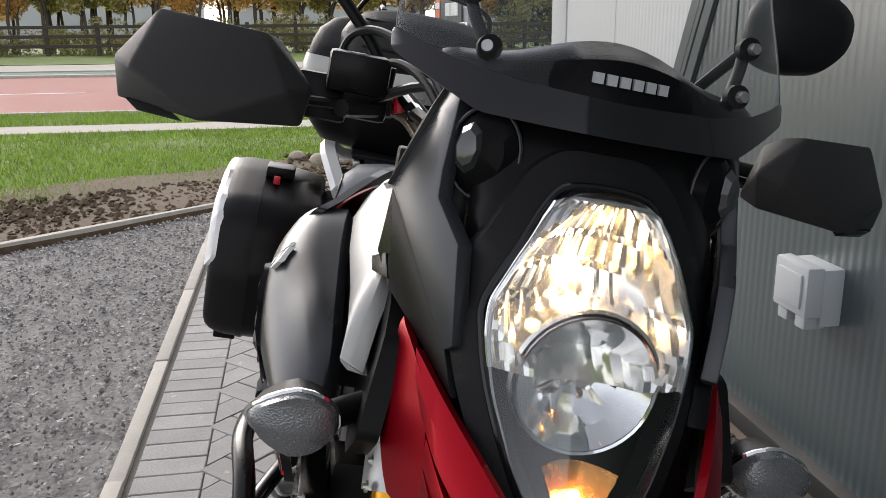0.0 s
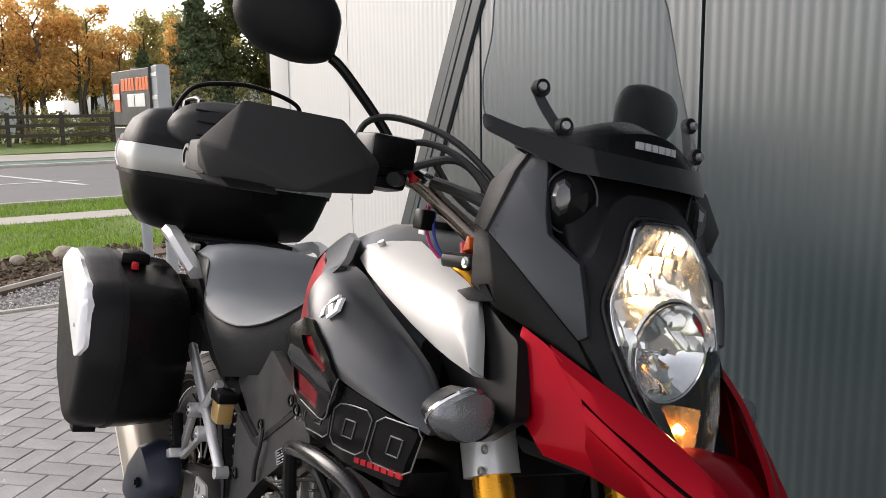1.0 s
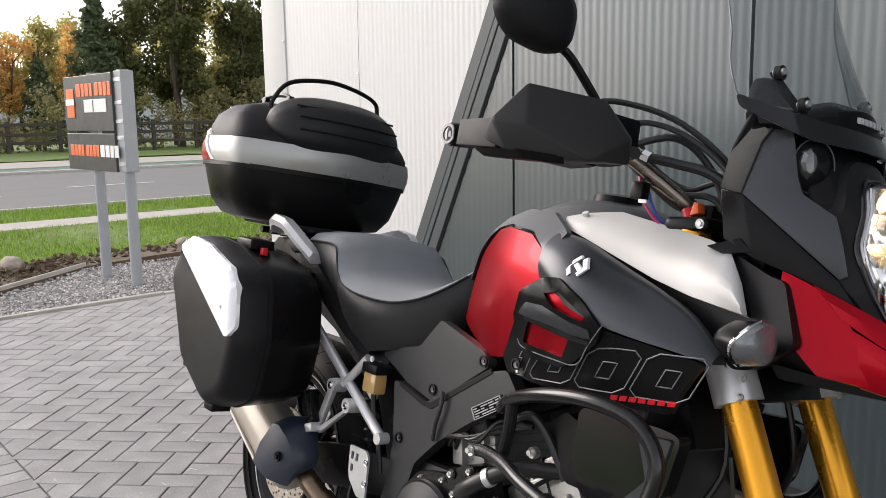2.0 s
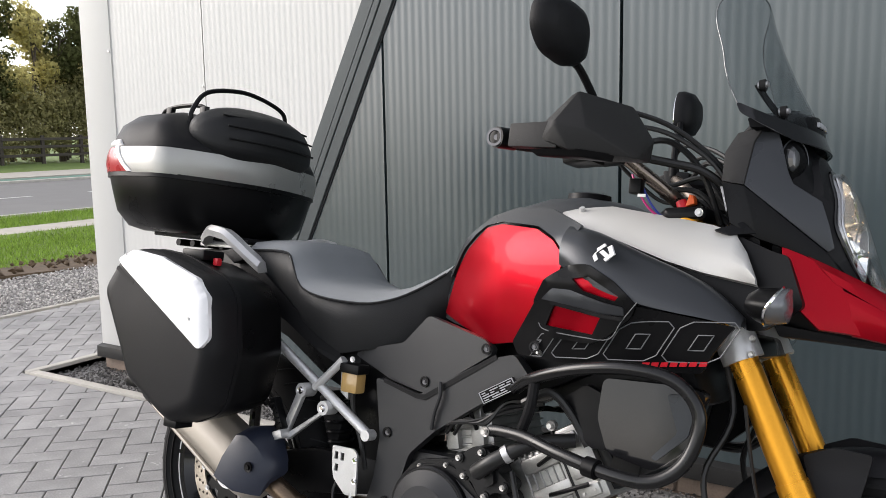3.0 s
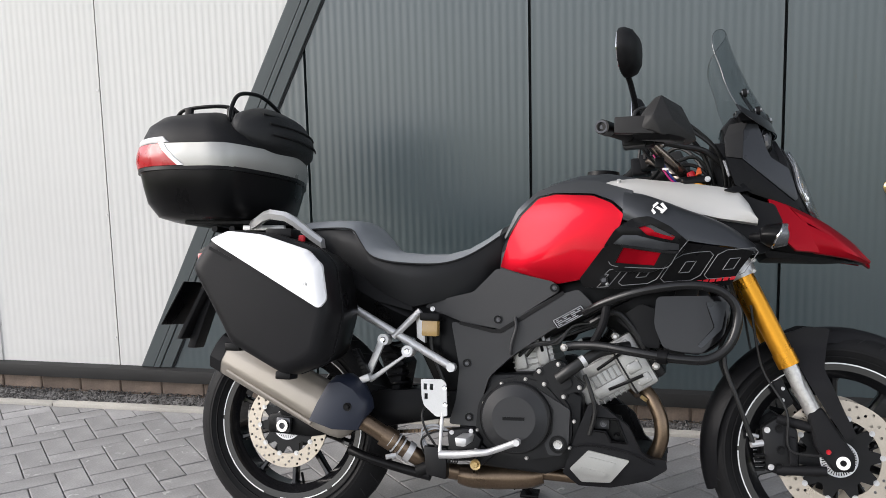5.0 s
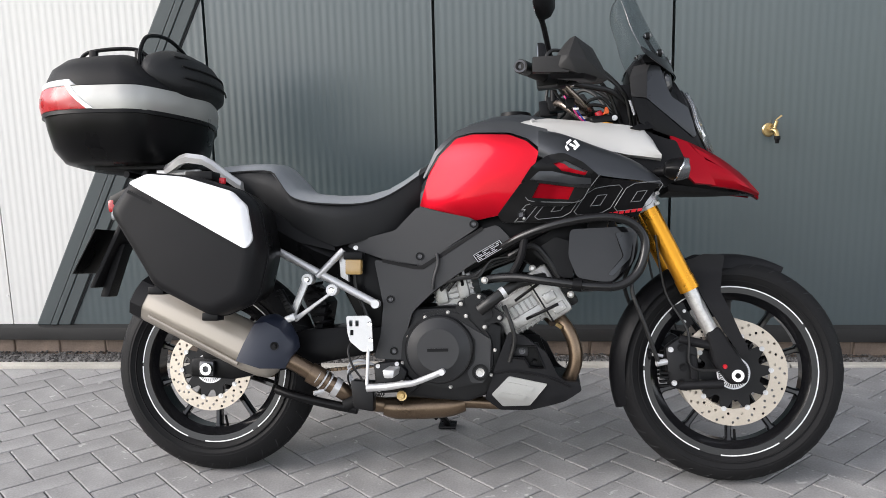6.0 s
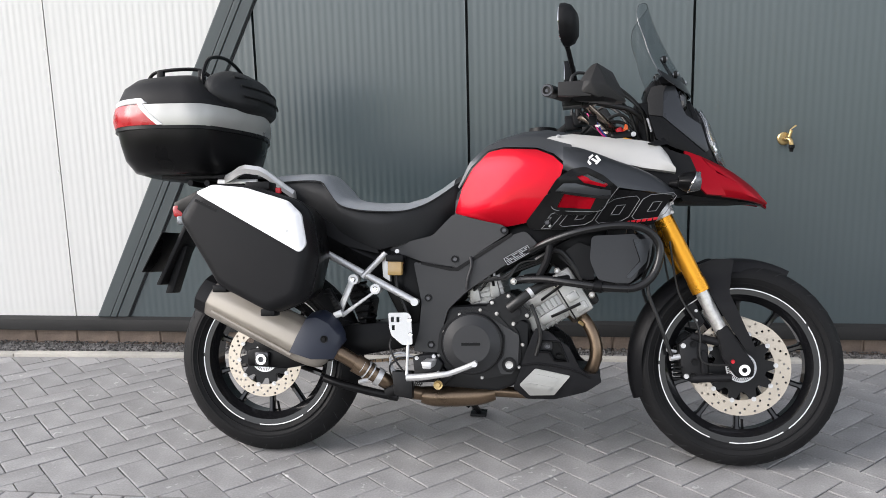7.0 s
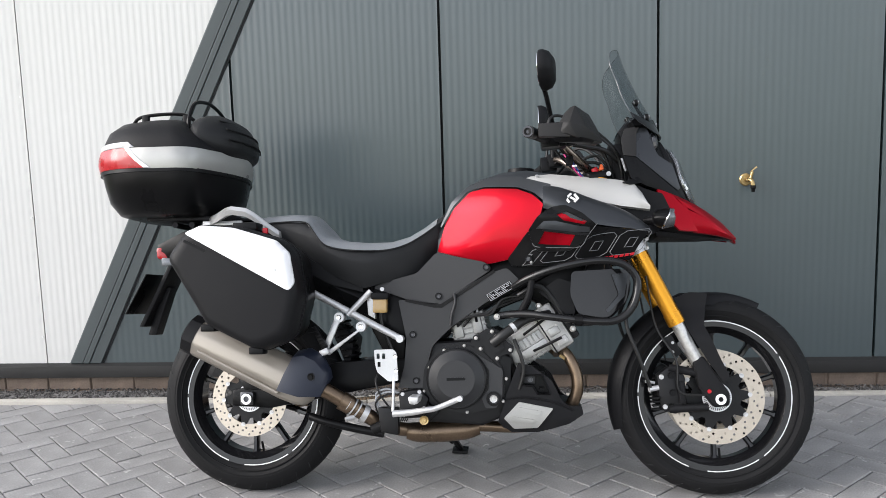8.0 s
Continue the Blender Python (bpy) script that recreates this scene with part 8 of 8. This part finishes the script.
part("line_union", rod((1.063, -0.158, 1.172), (1.088, -0.145, 1.160), 0.0085, 12), CHROME, bar, "bright hydraulic union")
part("union_nut", rod((1.090, -0.144, 1.159), (1.102, -0.139, 1.154), 0.0105, 6), CHROME, bar)
part("brake_line", tube([(1.098, -0.140, 1.156), (1.15, -0.125, 1.148), (1.212, -0.115, 1.134), (1.27, -0.09, 1.09)], 0.0085, 10), CABLE, bar, "thick black brake hose")
# pale plate on the rear of the fairing, and the dark corner below it
both(lambda s: part("fairing_tag", shell(((1.255, 0.152, 1.103), (1.268, 0.156, 1.102), (1.279, 0.158, 1.065), (1.270, 0.153, 1.057)), ((0, 1, 2, 3),), (0.0, -0.006, 0.0), s), GREYTEXT, nose, "pale grey plate on the rear of the fairing"))
both(lambda s: part("fairing_corner", shell(((1.258, 0.176, 1.022), (1.307, 0.168, 1.040), (1.33, 0.164, 1.02), (1.285, 0.176, 1.014)), ((0, 1, 2, 3),), (0.0, -0.02, -0.004), s), SATIN, nose))
part("ignition_lock", rod((1.155, 0.0, 1.03), (1.145, 0.0, 1.075), 0.022, 18), SATIN, bar)
part("bleed_cap", rod((1.075, -0.155, 1.15), (1.07, -0.158, 1.166), 0.007, 10), REDTEXT, bar)

# ---- luggage
PAN = Matrix.Translation((0.05, -0.32, 0.50))
pannier = thing("pannier", "black hard side case with a white plate, clipped beside the tail", "side case", BIKE @ PAN)
pan_out = [(-0.170, 0.785), (-0.112, 0.866), (-0.055, 0.890), (0.054, 0.880), (0.195, 0.838), (0.238, 0.797), (0.262, 0.667), (0.236, 0.549), (0.215, 0.525), (0.140, 0.493), (0.112, 0.500), (-0.037, 0.572), (-0.064, 0.621)]


def inset(pts, k, dx=0.0, dz=0.0):
    cx = sum(p[0] for p in pts) / len(pts)
    cz = sum(p[1] for p in pts) / len(pts)
    return [(cx + (x - cx) * k + dx, cz + (z - cz) * k + dz) for x, z in pts]


def pan_part(name, bm, material, label=""):
    bm.transform(PAN.inverted())
    return part(name, bm, material, pannier, label, smooth=35)


def pan_rings(rows):
    out = []
    for w, k, dx, dz in rows:
        out.append([(x, -w, z) for x, z in (tuple(p) for p in rounded(inset(pan_out, k, dx, dz), 0.022, 3))])
    return out


pan_part("case_body", loft(pan_rings(((0.195, 0.88, 0.012, 0.0), (0.205, 0.93, 0.01, 0.0), (0.30, 0.985, 0.008, 0.0), (0.335, 0.99, 0.008, 0.0)))), SATIN, "black plastic inner shell")
pan_part("case_seam", loft(pan_rings(((0.334, 1.005, 0.007, 0), (0.346, 1.005, 0.007, 0)))), BLACK)
pan_part("case_lid", loft(pan_rings(((0.345, 0.997, 0.006, 0.0), (0.375, 0.996, 0.004, 0.0), (0.395, 0.985, 0.001, 0.0), (0.409, 0.96, 0.0, 0.0), (0.418, 0.92, 0.0, 0.0), (0.4235, 0.86, -0.002, 0.0), (0.425, 0.80, -0.002, 0.0)))), BLACK, "textured black outer lid")
PCX, PCZ = sum(p[0] for p in pan_out) / len(pan_out), sum(p[1] for p in pan_out) / len(pan_out)


def pan_surf(x, z):
    """How far the lid stands out at a point of its side, plus a little."""
    dx, dz, best = x - PCX, z - PCZ, 0.0
    for (ax, az), (bx, bz) in zip(pan_out, pan_out[1:] + pan_out[:1]):
        ax, az, bx, bz = ax - PCX, az - PCZ, bx - PCX, bz - PCZ
        den = dx * (bz - az) - dz * (bx - ax)
        if abs(den) > 1e-9:
            t, u = (ax * (bz - az) - az * (bx - ax)) / den, (ax * dz - az * dx) / den
            if t > 0 and -1e-6 <= u <= 1 + 1e-6:
                best = max(best, 1 / t)
    return float(np.interp(best, [0.80, 0.86, 0.92, 0.96, 0.985, 0.996, 1.02], [0.425, 0.4235, 0.418, 0.409, 0.395, 0.375, 0.36])) + 0.009


plate_edge = [(PCX + (x - PCX) * 0.958, PCZ + (z - PCZ) * 0.958) for x, z in ((-0.112, 0.866), (-0.055, 0.890), (0.054, 0.880), (0.195, 0.838), (0.238, 0.797), (0.256, 0.70))]
plate = plate_edge + [(0.234, 0.676)]
pan_part("white_plate", side_panel(plate, pan_surf, 0.02, -1, 0.012, 0.010), WHITEPLATE, "white silver plate across the lid corner")
for x, z in ((-0.072, 0.866), (0.192, 0.74)):
    pan_part("plate_screw", bolt((x, pan_surf(x, z), z), 0.005, 0.003), ALU)
pan_part("brand_bar", side_panel([(-0.10, 0.838), (-0.03, 0.805), (-0.034, 0.797), (-0.104, 0.83)], flat(0.4255), 0.004, -1, 0, 0), SATIN, "plain raised bar in place of a name")
pan_part("latch", box(0.02, 0.10, -0.335, -0.27, 0.872, 0.897, 0.005), SATIN, "black latch")
pan_part("latch_button", box(0.112, 0.128, -0.315, -0.30, 0.862, 0.88, 0.003), REDTEXT, "small red latch button")
pan_part("hinge", box(-0.055, -0.01, -0.40, -0.35, 0.553, 0.575, 0.004), SATIN)
pan_part("hinge", box(0.10, 0.145, -0.40, -0.35, 0.483, 0.505, 0.004), SATIN)
pan_part("mount_arm", hull([(x, -w, z) for w in (0.15, 0.2) for x, z in ((0.02, 0.85), (0.12, 0.83), (0.12, 0.76), (0.04, 0.76))], 0.006), SATIN)

TC = Matrix.Translation((-0.21, 0, 0.936))
case = thing("top_case", "black top case with silver band, red reflectors and a padded backrest", "top case", BIKE @ TC)


CX = -0.265


def case_xy(a, hx, hw, front=1.0):
    """Plan of the case: rounded behind, flat along the sides, a blunt wedge in front."""
    c, s = math.cos(a), math.sin(a)
    if c <= 0:
        return CX - hx * 1.05 * abs(c) ** 0.78, hw * math.copysign(abs(s) ** 0.66, s)
    u = math.asin(min(1.0, abs(s))) / (math.pi / 2)
    q = min(1.0, u / 0.72)
    x = 0.84 - 0.40 * q ** 1.7 if u < 0.72 else 0.44 * (1 - u) / 0.28
    return CX + hx * front * x, math.copysign(hw * (q if u < 0.72 else 1.0) * (1 - 0.035 * math.exp(-((u - 0.72) / 0.06) ** 2)), s)


def oval(hx, hw, z, n=64, front=1.0):
    return [(*case_xy(2 * math.pi * k / n, hx, hw, front), z) for k in range(n)]


def case_part(name, bm, material, label=""):
    bm.transform(TC.inverted())
    return part(name, bm, material, case, label, smooth=42)


case_part("lower_shell", loft([oval(0.165, 0.185, 0.936), oval(0.20, 0.225, 0.946), oval(0.228, 0.258, 0.985), oval(0.243, 0.275, 1.04), oval(0.25, 0.285, 1.075), oval(0.25, 0.285, 1.09)]), SATIN, "black lower shell")
case_part("lid", loft([oval(0.25, 0.285, 1.155), oval(0.25, 0.285, 1.168), oval(0.246, 0.280, 1.190, 64, 0.9), oval(0.234, 0.266, 1.224, 64, 0.66), oval(0.203, 0.232, 1.254, 64, 0.5), oval(0.150, 0.172, 1.272, 64, 0.4), oval(0.06, 0.075, 1.280, 64, 0.4)]), BLACK, "matt black domed lid")
case_part("seam", loft([oval(0.255, 0.29, 1.151), oval(0.255, 0.29, 1.159)]), SATIN)
case_part("shell_lip", loft([oval(0.257, 0.291, 1.076), oval(0.257, 0.291, 1.088)]), SATIN)


def band(start, end, z0, z1, out, n=26):
    """A stretch of the band that runs round the case; start and end in turns from the front, at its lower and upper edge."""
    bm = bmesh.new()
    rows = []
    for k in range(n + 1):
        col = []
        for j in range(4):
            q = j / 3
            a0, a1 = start[0] + (start[1] - start[0]) * q, end[0] + (end[1] - end[0]) * q
            bow = 0.006 * math.sin(q * math.pi)
            x, y = case_xy(2 * math.pi * (a0 + (a1 - a0) * k / n), 0.252 + out + bow, 0.287 + out + bow)
            col.append(bm.verts.new((x, y, z0 + (z1 - z0) * q)))
        rows.append(col)
    for a, b in zip(rows, rows[1:]):
        for j in range(3):
            bm.faces.new((a[j], a[j + 1], b[j + 1], b[j]))
    ret = bmesh.ops.extrude_face_region(bm, geom=bm.faces[:])
    for v in [g for g in ret["geom"] if isinstance(g, bmesh.types.BMVert)]:
        v.co = Vector((CX + (v.co.x - CX) * 0.93, v.co.y * 0.93, v.co.z))
    return bm


case_part("silver_band", band((-0.2545, -0.290), (0.2545, 0.290), 1.086, 1.156, 0.004, 70), BRUSHED, "brushed silver band round the case")
for s in (-1, 1):
    case_part("reflector", band((s * 0.2605, s * 0.298), (s * 0.5, s * 0.5), 1.088, 1.156, 0.006, 30), REDLENS, "red reflector at the rear corner")
    case_part("trim_strip", band((s * 0.2535, s * 0.289), (s * 0.2615, s * 0.299), 1.088, 1.158, 0.008, 3), WHITEPLATE, "slim white trim")
    case_part("trim_strip", band((s * 0.280, s * 0.296), (s * 0.44, s * 0.42), 1.158, 1.178, -0.001, 16), WHITEPLATE, "slim white trim above the reflector")
# backrest pad: a fat roll with ribs along the front of the lid
rings = []
for k in range(33):
    t = -1 + 2 * k / 32
    sq = (1 - abs(t) ** 4) ** 0.5 if abs(t) < 1 else 0.1
    ring = []
    for j in range(36):
        a = 2 * math.pi * j / 36
        rr = 0.092 * max(sq, 0.18) * (1 + 0.02 * math.cos(9 * a))
        ring.append((-0.104 - 0.045 * t * t + rr * 0.80 * math.cos(a) - rr * 0.25 * math.sin(a), 0.212 * t, 1.222 - 0.012 * t * t + rr * 0.86 * math.sin(a)))
    rings.append(ring)
case_part("backrest_pad", loft(rings), VINYL, "padded black backrest")
for z, x in ((1.265, -0.058), (1.235, -0.032), (1.20, -0.022)):
    case_part("pad_seam", tube([(x - 0.035 * t * t, 0.16 * t, z) for t in (-1, -0.5, 0, 0.5, 1)], 0.003, 6, 4), RUBBER)
for y in (-0.11, 0.11):
    case_part("lid_rack", tube([(-0.43, y * 0.95, 1.272), (-0.40, y, 1.297), (-0.31, y * 1.04, 1.305), (-0.24, y * 1.04, 1.301), (-0.205, y, 1.281)], 0.0062, 8, 5), SATIN, "black tubular rack on the lid")
case_part("lid_rack", tube([(-0.425, -0.105, 1.279), (-0.44, 0, 1.283), (-0.425, 0.105, 1.279)], 0.0062, 8, 5), SATIN, "black tubular rack on the lid")
case_part("hoop", tube([(-0.192, -0.187, 1.232), (-0.192, -0.184, 1.275), (-0.192, -0.139, 1.333), (-0.192, -0.03, 1.360), (-0.192, 0.06, 1.358), (-0.192, 0.145, 1.337), (-0.192, 0.165, 1.30), (-0.192, 0.165, 1.225)], 0.0065, 8, 6), SATIN, "black arched rail over the lid")
for x in (-0.38, -0.23):
    for y in (-0.112, 0.112):
        case_part("rack_foot", hull([(x + dx, y + dy, z) for dx in (-0.012, 0.012) for dy in (-0.008, 0.008) for z in (1.24, 1.301)], 0.003), SATIN)
case_part("base_plate", hull([(x, y, z) for x in (-0.36, -0.04) for y in (-0.14, 0.14) for z in (0.926, 0.94)], 0.004), BLACK)

# ---------------------------------------------------------------- paving blocks, last
pave = thing("paving", "grey concrete block paving laid in herringbone", "paving", kind="structure")
part("bedding_sand", sheet([(-3.86, -0.6), (9, -0.58), (9, 1.10), (-2.5, 0.93), (-2.5, 6), (-4.16, 6)], lambda u, v, d: (u, v, -0.008 - d), 0.08, 0), SAND, pave)
BL, BW, GAP = 0.2, 0.1, 0.0042


def block_mesh(name, lx, ly):
    bm = bmesh.new()
    c, h = 0.0028, 0.0
    x, y = lx / 2 - GAP / 2, ly / 2 - GAP / 2
    lo = [bm.verts.new((sx * x, sy * y, -0.03)) for sx, sy in ((-1, -1), (1, -1), (1, 1), (-1, 1))]
    mid = [bm.verts.new((sx * x, sy * y, -0.0022)) for sx, sy in ((-1, -1), (1, -1), (1, 1), (-1, 1))]
    hi = [bm.verts.new((sx * (x - c), sy * (y - c), 0)) for sx, sy in ((-1, -1), (1, -1), (1, 1), (-1, 1))]
    for a, b in ((lo, mid), (mid, hi)):
        for i in range(4):
            bm.faces.new((a[i], a[(i + 1) % 4], b[(i + 1) % 4], b[i]))
    bm.faces.new(hi)
    me = bpy.data.meshes.new(name)
    bm.to_mesh(me)
    bm.free()
    me.materials.append(PAVER)
    return me


block = block_mesh("block", BL, BW)
spots, cuts = [], []
turn = radians(45)
ct, st_ = math.cos(turn), math.sin(turn)
for i in range(-80, 80):
    for j in range(-80, 80):
        # herringbone: pairs of blocks stepping along the diagonal
        for ux, uy, rot in ((0.1 * i + 0.2 * j + 0.1, 0.1 * i - 0.2 * j + 0.05, 0.0), (0.1 * i + 0.2 * j + 0.05 - 0.0, 0.1 * i - 0.2 * j + 0.2, 90.0)):
            x, y = ux * ct - uy * st_ + 0.02, ux * st_ + uy * ct + 0.03
            left = -3.86 - 0.045 * (y + 0.6)
            front = 0.925 + 0.022 * (x + 2.5) - 0.01
            if -0.375 + 0.075 < y < 6.0 and left + 0.075 < x < 7.4 and (y < front - 0.08 or x < -2.585) and (x < -2.3 or y < 1.3):
                spots.append((x, y, rot + 45.0))
            elif -0.375 - 0.075 < y < 6.0 and left - 0.075 < x < 7.4 and (y < front + 0.08 or x < -2.4) and (x < -2.3 or y < 1.3):
                cuts.append((x, y, rot + 45.0))
near = sorted(spots, key=lambda s: (s[0] - 0.7) ** 2 * 0.35 + (s[1] - 0.1) ** 2)
rest_v, rest_f = [], []
for k, (x, y, a) in enumerate(near):
    m = pose(x, y, rng.uniform(-0.0012, 0.0012), rng.uniform(-0.35, 0.35), rng.uniform(-0.35, 0.35), a)
    if k < 300:
        ob = new("paving_block", block)
        ob.parent = pave
        ob.matrix_world = m
    else:
        b = len(rest_v)
        rest_v += [tuple(m @ v.co) for v in block.vertices]
        rest_f += [tuple(b + i for i in p.vertices) for p in block.polygons]
def cut_poly(poly, a, b, c):
    """Keeps the part of a polygon where a x + b y < c."""
    out = []
    for p, q in zip(poly, poly[1:] + poly[:1]):
        dp, dq = a * p[0] + b * p[1] - c, a * q[0] + b * q[1] - c
        if dp < 0:
            out.append(p)
        if (dp < 0) != (dq < 0):
            t = dp / (dp - dq)
            out.append((p[0] + (q[0] - p[0]) * t, p[1] + (q[1] - p[1]) * t))
    return out


# cut blocks along the borders
for x, y, a in cuts:
    ca, sa = math.cos(radians(a)), math.sin(radians(a))
    hx, hy = BL / 2 - GAP / 2, BW / 2 - GAP / 2
    poly = [(x + u * ca - v * sa, y + u * sa + v * ca) for u, v in ((-hx, -hy), (hx, -hy), (hx, hy), (-hx, hy))]
    poly = cut_poly(poly, 0, -1, 0.372)
    poly = cut_poly(poly, -1, -0.045, 3.86 + 0.027)
    if x > -2.5:
        poly = cut_poly(poly, -0.022, 1, 0.925 + 0.055 - 0.006)
    elif y > 0.925:
        poly = cut_poly(poly, 1, 0, -2.505)
    if len(poly) > 2:
        b, n = len(rest_v), len(poly)
        rest_v += [(u, v, 0.0) for u, v in poly] + [(u, v, -0.03) for u, v in poly]
        rest_f += [tuple(b + i for i in range(n))] + [(b + i, b + n + i, b + n + (i + 1) % n, b + (i + 1) % n) for i in range(n)]
# soldier course along the gravel bed, and the last row beside the kerb at the paving's end
for k in range(112):
    x = -3.8 + 0.1 * k
    if x < 7.4:
        m = pose(x, -0.475, rng.uniform(-0.001, 0.001), rng.uniform(-0.3, 0.3), rng.uniform(-0.3, 0.3), 90)
        b = len(rest_v)
        rest_v += [tuple(m @ v.co) for v in block.vertices]
        rest_f += [tuple(b + i for i in p.vertices) for p in block.polygons]
cloud_mesh("far_blocks", rest_v, rest_f, PAVER, pave, "grey paving blocks further off")
